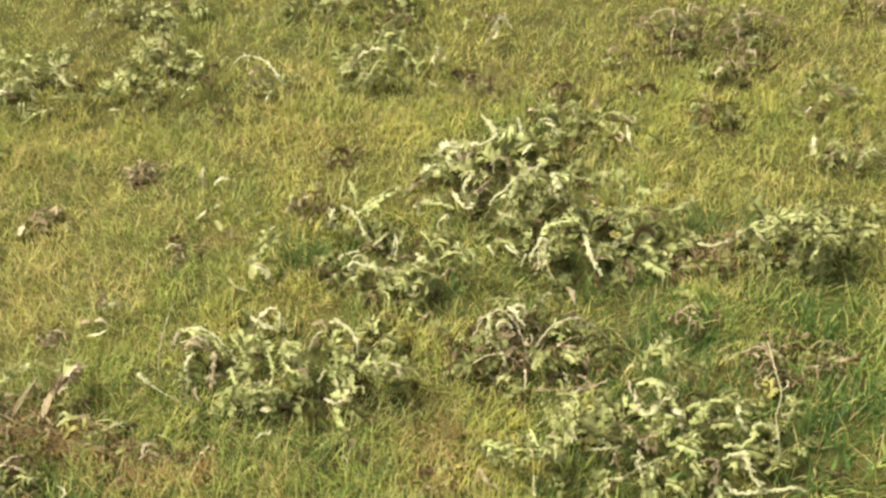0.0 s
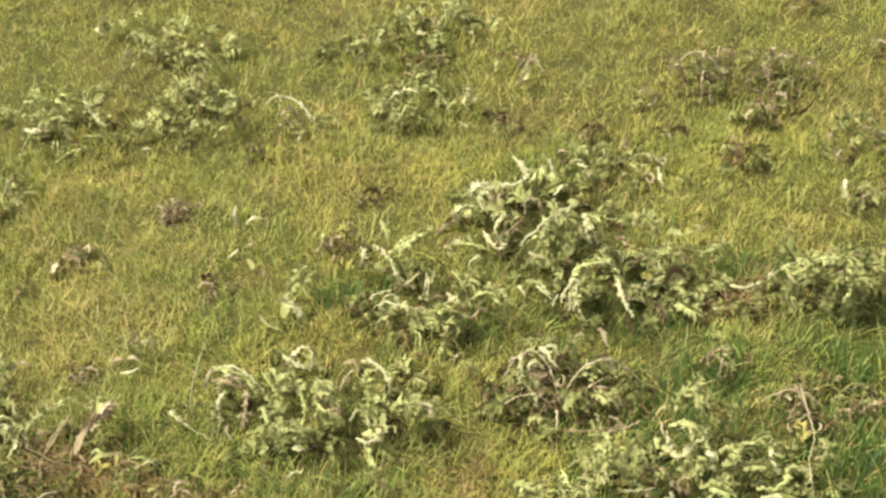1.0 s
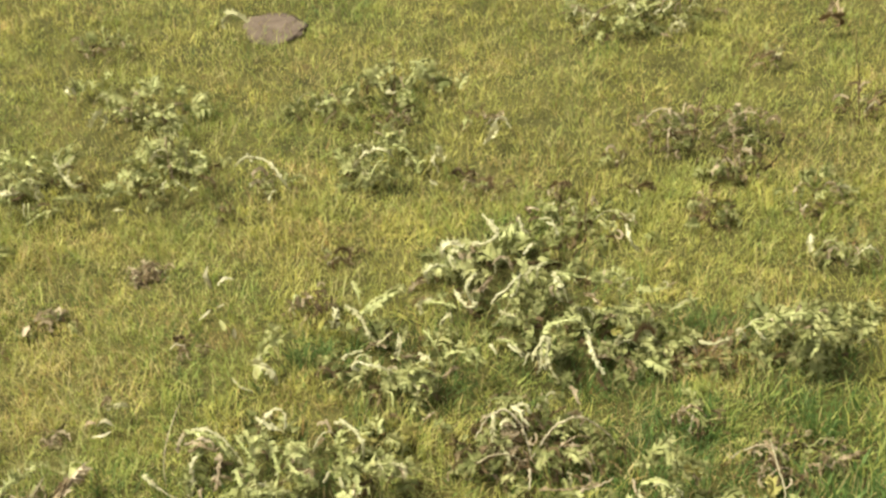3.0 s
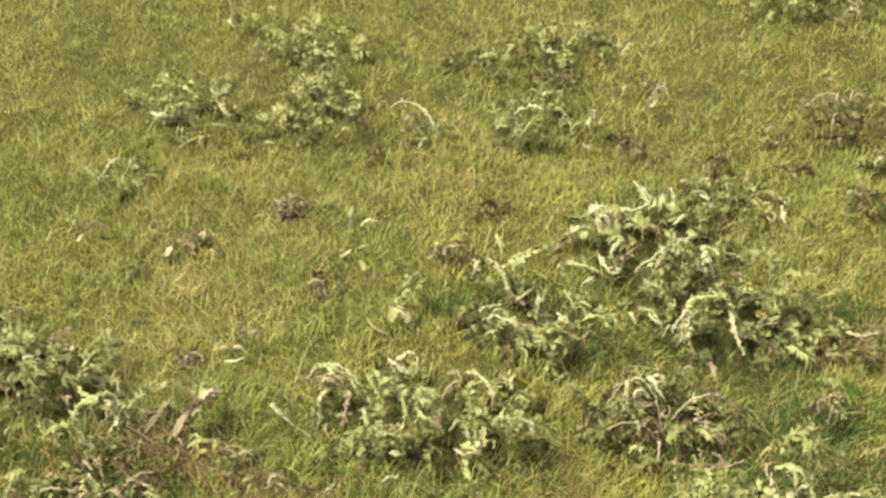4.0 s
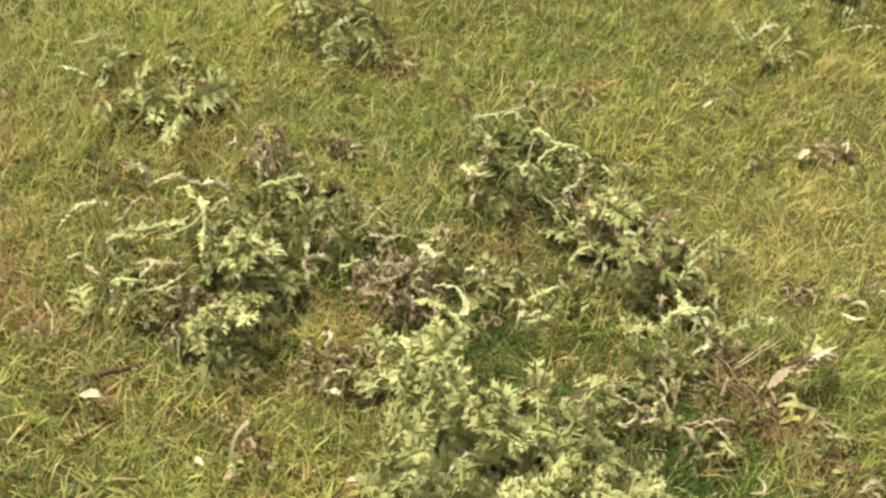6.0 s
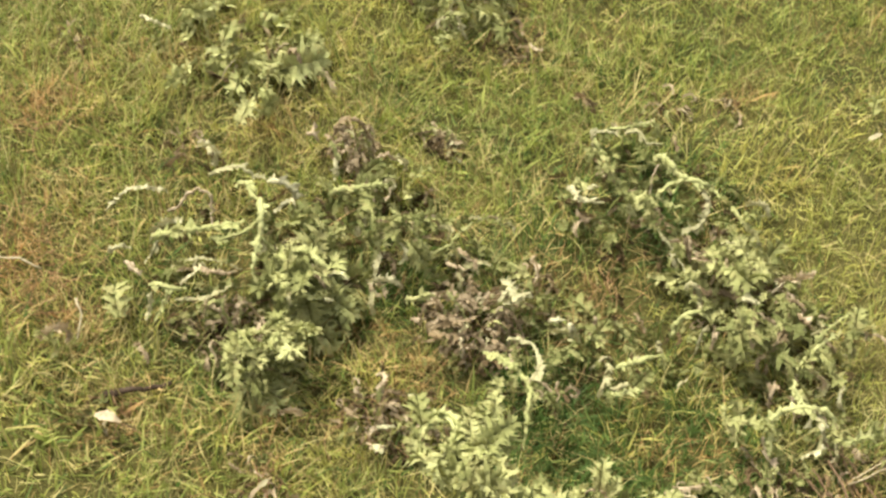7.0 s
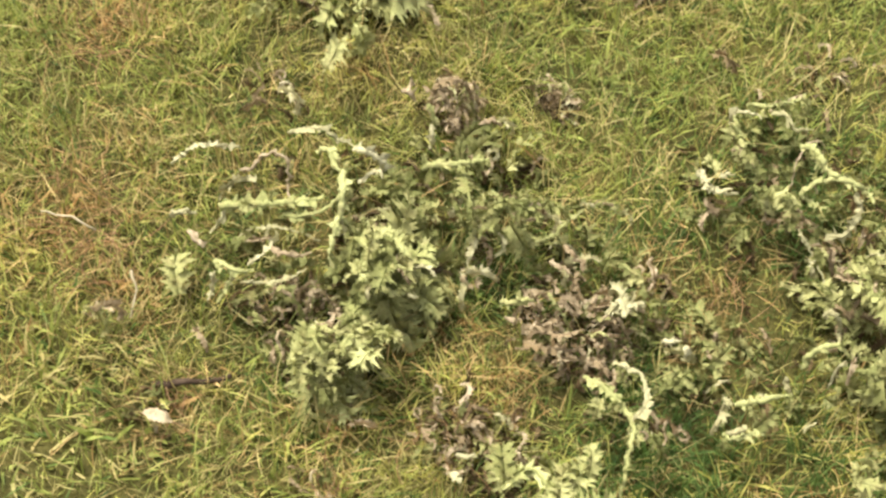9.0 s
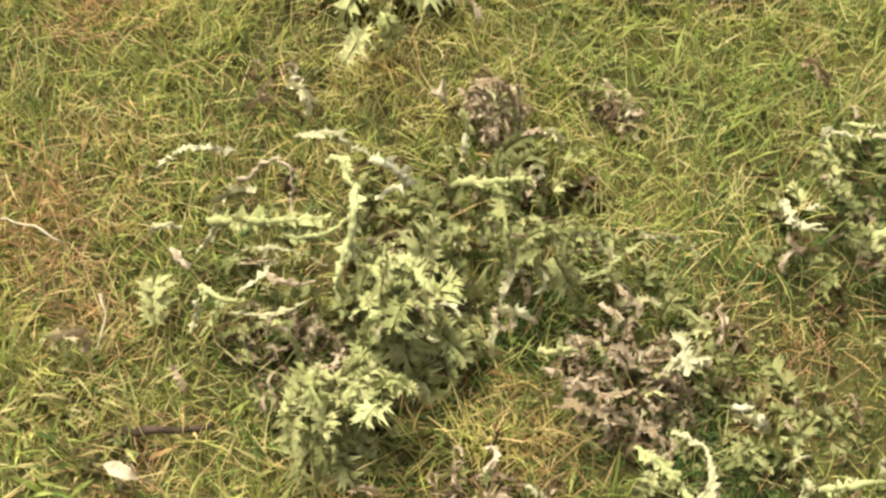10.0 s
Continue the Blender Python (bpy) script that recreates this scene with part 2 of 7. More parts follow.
def inside(x, y):
    # distance to the outline, positive within
    d = np.full(len(x), 9.0)
    for (ax, ay), (bx, by) in zip(PLOT, PLOT[1:] + PLOT[:1]):
        d = np.minimum(d, ((bx - ax) * (y - ay) - (by - ay) * (x - ax)) / math.hypot(bx - ax, by - ay))
    return d


def sward(count, x0, x1, y0, y1, name, coarse=1.0, reach=1.0, per=9, dead=False):
    # tufts of blades that share a lean and a tone, with single blades between them
    tufts = count // per
    if coarse > 1.8:
        tx, ty = rng.normal(-0.4, x1, tufts), rng.normal(2.0, x1, tufts)
        keep = (inside(tx, ty) < (0.1 if coarse < 2.5 else 0.0)) | (rng.random(tufts) < (0.25 if coarse < 2.5 else 0.01))
    else:
        tx, ty = rng.uniform(x0, x1, tufts), rng.uniform(y0, y1, tufts)
        keep = rng.random(tufts) < np.clip(0.9 + inside(tx, ty) / 0.3, 0.0, 1)
    keep &= rng.random(tufts) > near(tx, ty, BARE) * 1.6
    keep &= rng.random(tufts) > 0.5 * near(tx, ty, CRUSHED)
    if reach > 1:
        # long blades stand mostly round the thistles and towards the front
        front = np.clip(1.0 - (ty - 1.6) / 0.5, 0.05, 0.8) * (0.5 + 0.5 * waves(tx, ty, 21, 0.3))
        keep &= rng.random(tufts) < np.maximum(0.9 * near(tx, ty, [(a, c, 1.5 * d) for a, c, d in CRUSHED]), front) * (1 - 0.6 * near(tx, ty, CRUSHED))
    tx, ty = tx[keep], ty[keep]
    tufts = len(tx)
    t_size = np.exp(rng.normal(0, 0.3, tufts)) * (1 + 0.25 * waves(tx, ty, 8, 0.25)) * (1 + 0.3 * waves(tx, ty, 18, 0.08))
    t_azim, t_lean, t_tone = rng.uniform(0, 6.283, tufts), rng.uniform(0, 1, tufts), rng.normal(0, 0.35, tufts)
    combed = rng.random(tufts) < 0.4
    t_azim[combed] = (2.2 * waves(tx, ty, 9, 0.3))[combed] + rng.normal(0, 0.5, combed.sum())
    of = np.repeat(np.arange(tufts), rng.integers(per // 3, per * 5 // 3, tufts))
    n = len(of)
    loose = rng.random(n) < 0.3
    gap = np.where(loose, 0.03, 0.007) * coarse
    ox, oy = rng.normal(0, 1, n) * gap, rng.normal(0, 1, n) * gap
    x, y = tx[of] + ox, ty[of] + oy
    lush_shade, rust, warm = near(x, y, LUSH_SHADE), 1.25 * near(x, y, RUST), near(x, y, WARM)
    pressed = near(x, y, CRUSHED)
    green = np.maximum(np.maximum(lush_shade, 0.95 * near(x, y, GREENER)), 0.7 * pressed)
    tone = 1.2 * waves(x, y, 3, 0.55) + 0.8 * waves(x, y, 4, 0.16) + t_tone[of]
    wear = waves(x, y, 5, 0.35) + 0.8 * waves(x, y, 6, 0.09) + 0.7 * t_tone[of]
    west = np.clip((-1.15 - x) / 0.3, 0, 1) * np.clip((2.0 - y) / 0.3, 0, 1)
    back = np.clip((y - 1.9) / 0.9, 0, 1)
    front = np.clip((1.85 - y) / 0.3, 0, 1) * np.clip((x + 1.1) / 0.3, 0, 1)
    # yellower at the back, less so in front: a brightness gradient of the light, painted
    p_yellow = np.clip(0.48 - 0.15 * front + 0.40 * tone + 0.35 * back + 0.45 * warm - 0.75 * green - 0.25 * west, 0.03, 0.9)
    p_straw = np.clip(0.17 + 0.09 * wear + 0.08 * west + 0.24 * warm - 0.05 * green, 0.02, 0.4)
    p_rust = np.clip(0.02 + 0.13 * warm + 0.09 * west + 0.12 * (wear - 0.5) + 0.7 * rust, 0.006, 0.8)
    kinds = np.zeros(n, int)
    kinds[rng.random(n) < p_yellow] = 1
    kinds[rng.random(n) < p_straw] = 2
    # dark blades under the thistles and in front: shade put into the colour
    kinds[(kinds == 0) & (rng.random(n) < 0.14 + 0.7 * lush_shade + 0.1 * green + 0.5 * pressed + 0.2 * front)] = 4
    kinds[rng.random(n) < p_rust] = 3
    long = 0.85 + 0.6 * front - 0.22 * back + 0.25 * np.clip((-1.0 - x) / 0.3, 0, 1) * (1 - back) + 0.4 * lush_shade - 0.3 * pressed
    length = 0.026 * t_size[of] * np.exp(rng.normal(0, 0.42, n)) * long * reach
    length[kinds == 2] *= 1.15 + 0.35 * west[kinds == 2]
    length = np.clip(length, 0.009, 0.075 if reach > 1 else 0.055)
    width = rng.uniform(0.0009, 0.0022, n) * coarse * (1 + 0.15 * lush_shade) * (1 - 0.15 * back)
    width[kinds == 2] *= 0.75
    width[kinds == 3] *= 0.7
    lean = np.clip(0.48 + 0.4 * t_lean[of] + rng.normal(0, 0.25, n), 0.1, 0.98)
    away = np.arctan2(oy, ox)
    azim = np.where(rng.random(n) < 0.55, t_azim[of] + rng.normal(0, 0.5, n), np.where(loose, rng.uniform(0, 6.283, n), away))
    if dead:
        kinds = np.where(rng.random(n) < 0.12 + 0.25 * west + 0.6 * rust, 3, 2)
        length, width = rng.uniform(0.03, 0.065, n), rng.uniform(0.0007, 0.0015, n)
        lean, azim = rng.uniform(0.75, 0.97, n), rng.uniform(0, 6.283, n)
        return blades(name, x, y, length, width, lean, azim, kinds, "long pale dead straws lying over the short grass", 0.018)
    return blades(name, x, y, length, width, lean, azim, kinds, "short rough pasture grass, olive green with yellow and straw blades")


sward(350000, -2.3, 1.3, 0.8, 2.6, "grass")
sward(90000, -2.3, 1.3, 1.0, 2.9, "grass", 0.9, 1.5, 6)
sward(190000, -2.0, 1.4, 2.45, 3.95, "grass", 1.1)
sward(3600, -2.2, -0.6, 1.0, 2.3, "dead_straw", per=3, dead=True)
sward(2400, -1.6, 1.2, 1.4, 3.6, "dead_straw", per=3, dead=True)
sward(50000, 0, 2.2, 0, 0, "grass", 2.2)
sward(130000, 0, 2.0, 0, 0, "grass", 3.0)
sward(60000, 0, 6.0, 0, 0, "grass", 5.0)


# ---- thistle parts ----
def part(name, me, material, parent, label=""):
    ob = new(name, me)
    ob.data.materials.append(material)
    ob.parent = parent
    return tagged(ob, label) if label else ob


RAW = {}


def leaf_mesh(seed, curl, twist, fold, wide, lobes=6, frill=0.5, plump=1.0):
    # a thistle leaf one unit long: a midrib with spiny, three-pointed lobes on both sides, bent and twisted along its length
    r = random.Random(seed)
    verts, faces = [], []
    steps = 2 * lobes
    pos, tang, roll = Vector((0, 0, 0)), 0.45, 0.0
    frames = []
    for i in range(steps + 1):
        d = Vector((math.cos(tang), 0, math.sin(tang)))
        q = Matrix.Rotation(roll, 3, d)
        frames.append((pos.copy(), d, q @ Vector((0, 1, 0)), q @ Vector((-math.sin(tang), 0, math.cos(tang)))))
        tang -= curl / steps * (0.4 + 1.2 * i / steps) * r.uniform(0.4, 1.6)
        roll += twist / steps * r.uniform(0.3, 1.7)
        pos = pos + d / steps
    for p, d, lat, up in frames:
        verts += [p + lat * 0.022, p - lat * 0.022]
    for i in range(steps):
        a = 2 * i
        faces.append((a, a + 2, a + 3, a + 1))
    for j in range(lobes):
        s = (j + 0.7) / lobes
        env = 0.30 * wide * math.sin(math.pi * min(0.97, 0.16 + 0.78 * s)) ** 0.7
        k = 2 * j + 1
        for sg in (1, -1):
            p, d, lat, up = frames[k]
            lift = fold + frill * (0.9 if (j + (sg > 0)) % 2 else -0.7) * r.uniform(0.4, 1.3)
            out = (lat * (sg * math.cos(lift)) + up * math.sin(lift) + d * r.uniform(0.15, 0.55)).normalized()
            reach, half = env * r.uniform(0.7, 1.3), 0.34 * plump / lobes * r.uniform(0.8, 1.2)
            n = len(verts)
            mid = p + out * (0.55 * reach) + up * (frill * 0.12 * reach * r.uniform(-1, 1))
            a, b = 2 * k - 2 + (sg < 0), 2 * k + 2 + (sg < 0)
            verts += [mid - d * half, mid + d * (0.9 * half), p + out * (1.15 * reach) + d * (0.3 * half) - up * (0.3 * reach * frill),
                      mid - d * (2.3 * half) + out * (0.2 * reach) + up * (0.3 * reach), mid + d * (2.2 * half) + out * (0.3 * reach) - up * (0.15 * reach)]
            faces += [(a, b, n + 1, n), (n, n + 1, n + 2), (a, n, n + 3), (b, n + 4, n + 1)]
    me = mesh_from("leaf", [tuple(v) for v in verts], faces)
    RAW[me.name] = ([tuple(v) for v in verts], faces)
    return me


# fresh and broad; wilted and narrow; dry and rolled up
POOL = [leaf_mesh(k, *v, plump=1.35) for k, v in enumerate((
    (1.2, 0.5, 0.1, 1.25, 7, 0.6), (1.8, -0.7, 0.2, 1.1, 7, 0.7), (2.4, 0.9, 0.3, 1.0, 6, 0.6), (0.9, 0.6, 0.0, 1.35, 8, 0.5), (1.6, 1.2, 0.3, 1.1, 7, 0.8),
    (2.8, -0.5, 0.3, 0.95, 6, 0.7), (1.4, -1.0, 0.1, 1.3, 7, 0.6), (2.0, 0.3, 0.4, 1.15, 8, 0.7)))]
SLIM_POOL = [leaf_mesh(50 + k, *v) for k, v in enumerate((
    (1.8, 0.8, 0.3, 0.95, 7, 0.6), (2.8, -1.4, 0.4, 0.8, 7, 0.7), (1.3, 1.0, 0.2, 1.05, 7, 0.6), (3.4, 1.6, 0.5, 0.75, 6, 0.7), (2.2, -0.6, 0.3, 1.0, 8, 0.8),
    (1.6, 2.0, 0.4, 0.85, 7, 0.6), (3.8, -0.9, 0.4, 0.7, 7, 0.6), (1.1, -0.8, 0.4, 1.1, 7, 0.7)))]
DRY_POOL = [leaf_mesh(30 + k, *v) for k, v in enumerate((
    (3.6, 1.4, 0.9, 0.75, 6, 0.5), (5.0, -2.0, 1.0, 0.65, 6, 0.5), (2.8, 2.6, 1.0, 0.7, 7, 0.6), (5.6, 0.8, 0.8, 0.65, 6, 0.5), (2.2, -2.6, 1.1, 0.65, 7, 0.6)))]


def slot(me, mat):
    # one copy of a leaf's mesh for each material
    key = (me.name, mat)
    if key not in SLOTS:
        SLOTS[key] = me.copy()
        SLOTS[key].materials.append(LEAF[mat])
    return SLOTS[key]


SLOTS = {}
MIXED = {}
MIX = {
    "fresh": (("green", 4), ("pale", 6), ("white", 1.0), ("dry", 0.6), ("brown", 0.15)),
    "light": (("pale", 8), ("green", 1.6), ("dry", 0.2), ("stem", 4)),
    "ragged": (("pale", 6), ("green", 3.5), ("stem", 2), ("white", 0.8), ("dry", 1.2), ("yellow", 0.5), ("brown", 0.5)),
    "feathery": (("pale", 7), ("green", 2), ("stem", 3), ("white", 1.5), ("dry", 0.5)),
    "wilted": (("green", 7), ("pale", 3), ("white", 0.8), ("dry", 1.4), ("brown", 0.9)),
    "withered": (("brown", 2.6), ("dry", 3.4), ("green", 3.2), ("white", 0.4), ("pale", 1.5)),
    "dead": (("brown", 5), ("dry", 4), ("green", 0.8)),
    "tan": (("dry", 8), ("brown", 0.7), ("white", 1.4), ("green", 0.6)),
    "grey": (("green", 4.0), ("dry", 2.6), ("pale", 3.6), ("white", 0.6), ("brown", 0.4)),
}


# low leaves are browner, the gaps' shade put into their colour; the upper ones are paler
LOW_SHADE = {"brown": 3.0, "dry": 0.7, "white": 0.1, "pale": 0.3}
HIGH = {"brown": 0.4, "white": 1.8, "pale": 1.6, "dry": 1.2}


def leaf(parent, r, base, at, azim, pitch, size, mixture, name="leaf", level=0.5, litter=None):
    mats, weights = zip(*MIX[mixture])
    bias = LOW_SHADE if level < 0.3 else HIGH if level > 0.55 else {}
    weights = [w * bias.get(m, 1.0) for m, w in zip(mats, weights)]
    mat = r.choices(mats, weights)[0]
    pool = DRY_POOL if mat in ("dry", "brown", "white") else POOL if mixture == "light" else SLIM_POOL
    shape = r.choice(pool)
    turn = Euler((r.uniform(-1.2, 1.2), -pitch, azim)).to_matrix().to_4x4()
    wide = r.uniform(0.85, 1.3) * (0.85 if mixture == "tan" else 0.65 if mat in ("brown", "dry") else 1.0)
    m = Matrix.Translation(Vector(at) - Vector(base)) @ turn @ Matrix.Diagonal((size, size * wide, size, 1))
    if litter is not None:
        litter.append((shape, mat, m))
        return None
    ob = new(name, slot(shape, mat))
    ob.parent = parent
    ob.matrix_basis = m
    return ob


def join_shade_litter(parent, litter):
    # dead leaves at the plant's foot, coloured dark for the shade there, too small and tangled to pick apart
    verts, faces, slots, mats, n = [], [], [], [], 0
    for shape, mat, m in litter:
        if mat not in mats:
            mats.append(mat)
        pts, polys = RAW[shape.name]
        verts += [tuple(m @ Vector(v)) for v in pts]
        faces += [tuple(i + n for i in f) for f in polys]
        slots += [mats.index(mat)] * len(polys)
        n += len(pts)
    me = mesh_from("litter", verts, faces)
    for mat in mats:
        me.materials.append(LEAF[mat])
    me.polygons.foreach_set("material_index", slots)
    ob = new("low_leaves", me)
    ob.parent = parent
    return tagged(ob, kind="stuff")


def empty_at(name, x, y):
    e = new(name)
    e.empty_display_size = 0.03
    e.location = (x, y, float(height(x, y)))
    BASES[e.name] = e.location.copy()
    return e


BASES = {}


def thistle(x, y, rx, ry, turn, h, count, mixture, label, seed, size=0.07, sprawl=9, name="thistle"):
    r = random.Random(seed)
    e = empty_at(name, x, y)
    MIXED[e.name] = mixture
    b = BASES[e.name]
    ca, sa = math.cos(radians(turn)), math.sin(radians(turn))

    def spot(q, a):
        u, v = rx * q * math.cos(a), ry * q * math.sin(a)
        return x + ca * u - sa * v, y + sa * u + ca * v

    # a canopy of single leaves over a low tangle of dead ones, dark to paint in the shade
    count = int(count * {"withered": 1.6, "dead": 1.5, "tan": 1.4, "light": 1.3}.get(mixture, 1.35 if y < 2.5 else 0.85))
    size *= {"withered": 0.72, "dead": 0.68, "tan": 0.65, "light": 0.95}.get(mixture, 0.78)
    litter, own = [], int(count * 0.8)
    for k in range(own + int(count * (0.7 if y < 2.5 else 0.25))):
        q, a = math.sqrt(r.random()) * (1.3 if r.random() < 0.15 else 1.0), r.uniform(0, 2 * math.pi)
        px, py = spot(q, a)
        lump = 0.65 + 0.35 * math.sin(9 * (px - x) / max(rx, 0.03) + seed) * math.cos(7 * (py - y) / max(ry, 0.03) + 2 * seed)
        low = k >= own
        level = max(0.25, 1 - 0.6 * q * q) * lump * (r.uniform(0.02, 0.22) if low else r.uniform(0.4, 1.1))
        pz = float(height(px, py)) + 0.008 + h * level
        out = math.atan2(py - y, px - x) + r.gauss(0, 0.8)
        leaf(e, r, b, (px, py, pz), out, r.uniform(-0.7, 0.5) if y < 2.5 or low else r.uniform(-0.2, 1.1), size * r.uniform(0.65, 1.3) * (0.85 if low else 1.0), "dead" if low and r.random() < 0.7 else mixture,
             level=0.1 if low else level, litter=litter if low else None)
    join_shade_litter(e, litter)
    # limp stems sprawl from the root, arch over and curl at the tip, with leaves along them
    dead = mixture in ("withered", "dead", "tan")
    kinds = ("dry", "dry", "straw", "leafy") if dead else ("stem", "leafy", "white", "white", "dry") if mixture in ("light", "fresh") else ("stem", "white", "white", "leafy", "dry", "white")
    for k in range(max(2, count // sprawl)):
        a = r.uniform(0, 6.28)
        q0, q1, sway = r.uniform(0.0, 0.6), r.uniform(0.7, 1.25), r.uniform(-0.9, 0.9)
        top = h * r.uniform(0.55, 1.25)
        line = []
        for step, rise in ((0, 0.15), (0.3, 0.7), (0.6, 1.0), (0.85, 0.85), (1.0, 0.45)):
            px, py = spot(q0 + (q1 - q0) * step, a + sway * step)
            line.append((px, py, float(height(px, py)) + top * rise * (1 - 0.35 * (q0 + (q1 - q0) * step) ** 2)))
        if r.random() < 0.6:
            # the tip rolls back on itself
            (ax, ay, az), (bx, by, _) = line[-1], line[-2]
            dx, dy, w = ax - bx, ay - by, r.uniform(-0.8, 0.8)
            line.append((ax + 0.1 * dx - w * dy, ay + 0.1 * dy + w * dx, max(az - 0.012, b.z + 0.008)))
            line.append((ax - 0.55 * dx - w * dy, ay - 0.55 * dy + w * dx, max(az - 0.006, b.z + 0.008)))
        frond(e, r.choice(kinds), r.uniform(0.003, 0.0055), *line, leafage=size * (0.6 if dead else 0.8))
    return tagged(e, label, "thistle", "thistles in the pasture")


def dead_weed(x, y, rx, ry, h, count, label, seed):
    # thin reddish dry stalks, bent and tangled
    r = random.Random(seed)
    e = empty_at("dead_weed", x, y)
    for k in range(count):
        px, py, a = x + rx * r.uniform(-1, 1), y + ry * r.uniform(-1, 1), r.uniform(0, 6.28)
        line = []
        for step in range(4):
            line.append((px, py, float(height(px, py)) + h * (0.2, 0.8, 1.0, 0.4)[step] * r.uniform(0.6, 1.2)))
            a += r.uniform(-0.8, 0.8)
            d = r.uniform(0.015, 0.035)
            px, py = px + d * math.cos(a), py + d * math.sin(a)
        frond(e, "rust", r.uniform(0.0007, 0.0013), *line)
    return tagged(e, label, "dead weed", "dead weeds in the pasture")


def smooth_line(points, gap=0.0028):
    p = [Vector(v) for v in points]
    p = [2 * p[0] - p[1]] + p + [2 * p[-1] - p[-2]]
    out = []
    for i in range(1, len(p) - 2):
        per = max(3, int((p[i + 1] - p[i]).length / gap))
        for k in range(per):
            t = k / per
            out.append(0.5 * (2 * p[i] + (p[i + 1] - p[i - 1]) * t + (2 * p[i - 1] - 5 * p[i] + 4 * p[i + 1] - p[i + 2]) * t * t
                              + (3 * p[i] - p[i - 1] - 3 * p[i + 1] + p[i + 2]) * t**3))
    return out + [p[-2]]


COUNT = [0]


def frond(parent, kind, width, *points, leafage=0.0):
    # a bent stem or rolled leaf along a curve: a round core with spiny wings on both sides
    COUNT[0] += 1
    r = random.Random(COUNT[0])
    base = BASES[parent.name]
    line = [v - base + Vector(r.gauss(0, 0.22 * min(width, 0.005)) for _ in range(3)) for v in smooth_line(points)]
    n, verts, faces = len(line), [], []
    core = {"stem": 0.5, "dry": 0.38, "straw": 0.5, "white": 0.42, "leafy": 0.34, "rust": 0.5}[kind] * width
    wing = {"stem": 0.85, "dry": 0.85, "straw": 0.0, "white": 0.8, "leafy": 1.0, "rust": 0.0}[kind] * width
    tilt = r.uniform(-0.5, 0.5)
    edge = {-1: 0.6, 1: 0.6}
    for i, v in enumerate(line):
        s = i / (n - 1)
        t = (line[min(i + 2, n - 1)] - line[max(i - 2, 0)]).normalized()
        side = t.cross(Vector((0, 0, 1)))
        side = side.normalized() if side.length > 0.05 else Vector((1, 0, 0))
        up = side.cross(t)
        end = min(1.0, 0.45 + 7 * s, 0.2 + 5 * (1 - s))
        c = core * (1 - 0.4 * s) * end * (1 + 0.12 * math.sin(37 * s + 9 * tilt))
        for k in range(5):
            a = k * 2 * math.pi / 5
            verts.append(v + side * (c * math.cos(a)) + up * (c * math.sin(a)))
        verts.append(v + up * (0.5 * c))
        ang = tilt + 0.4 * math.sin(5 * s + tilt * 9)
        for sg in (-1, 1):
            # the wing swells and shrinks along the stem and breaks into spines
            edge[sg] = min(1.1, max(0.2, edge[sg] + r.gauss(0, 0.16)))
            spine = r.random() < 0.3
            reach = wing * edge[sg] * (1.7 if spine else 0.6) * (1 - 0.25 * s) * (0.4 + 0.6 * end)
            lift = 0.55 if kind in ("white", "dry") else 0.2
            verts.append(v + (side * (sg * math.cos(ang)) + up * (math.sin(ang) * sg + lift * r.uniform(-0.4, 1.2))) * reach + t * (0.35 * width * spine))
    for i in range(n - 1):
        a, b = 8 * i, 8 * (i + 1)
        for k in range(5):
            faces.append((a + k, b + k, b + (k + 1) % 5, a + (k + 1) % 5))
        if wing:
            faces += [(a + 5, a + 7, b + 7, b + 5), (a + 5, b + 5, b + 6, a + 6)]
    mat = {"leafy": "green" if MIXED.get(parent.name) in ("grey", "withered") else "stem" if r.random() < 0.4 else "pale"}.get(kind, kind)
    ob = part({"stem": "stem", "dry": "dried_stem", "straw": "stalk", "white": "rolled_leaf", "leafy": "leafy_stem", "rust": "stalk"}[kind],
              mesh_from("frond", [tuple(v) for v in verts], faces), LEAF[mat], parent)
    if kind in ("leafy", "stem") or (leafage and kind != "straw"):
        for i in range(2, n - 1, 4):
            v, a = line[i] + base, math.atan2((line[i + 1] - line[i - 1]).y, (line[i + 1] - line[i - 1]).x)
            for sg in (-1, 1):
                if r.random() < (0.6 if kind == "leafy" else 0.22):
                    reach = leafage * r.uniform(0.45, 1.0) if leafage else r.uniform(1.8, 4.8) * width * (1.0 if kind == "leafy" else 0.6)
                    leaf(ob, r, base, v, a + sg * r.uniform(0.2, 1.7), r.uniform(-1.0, 0.8), reach, MIXED.get(parent.name, "light"), name="leaflet", level=0.7)
    return ob


# ---- the thistles ----
G = "wilting green thistle with pale spiny leaves lying in grass"
main = thistle(-1.48, 1.53, 0.15, 0.12, 20, 0.035, 28, "wilted", "large wilting thistle with pale bent stems and curled leaves", 1, 0.062, sprawl=16)
main2 = thistle(-1.405, 1.65, 0.125, 0.085, 60, 0.065, 42, "grey", "grey-green wilting thistle with a drooping dried head", 2, 0.058, sprawl=16)
fork = thistle(-1.10, 1.62, 0.05, 0.04, 0, 0.04, 16, "withered", "small thistle with a forked pale stem", 3, 0.045, sprawl=16)
row = thistle(-1.04, 1.74, 0.12, 0.05, 30, 0.04, 34, "wilted", "low thistle with a row of pale twisted leaves", 4, 0.045, sprawl=16)
looped = thistle(-1.13, 1.95, 0.13, 0.10, 150, 0.05, 46, "wilted", "tall wilted thistle with looped pale stems", 5, 0.056, sprawl=16)
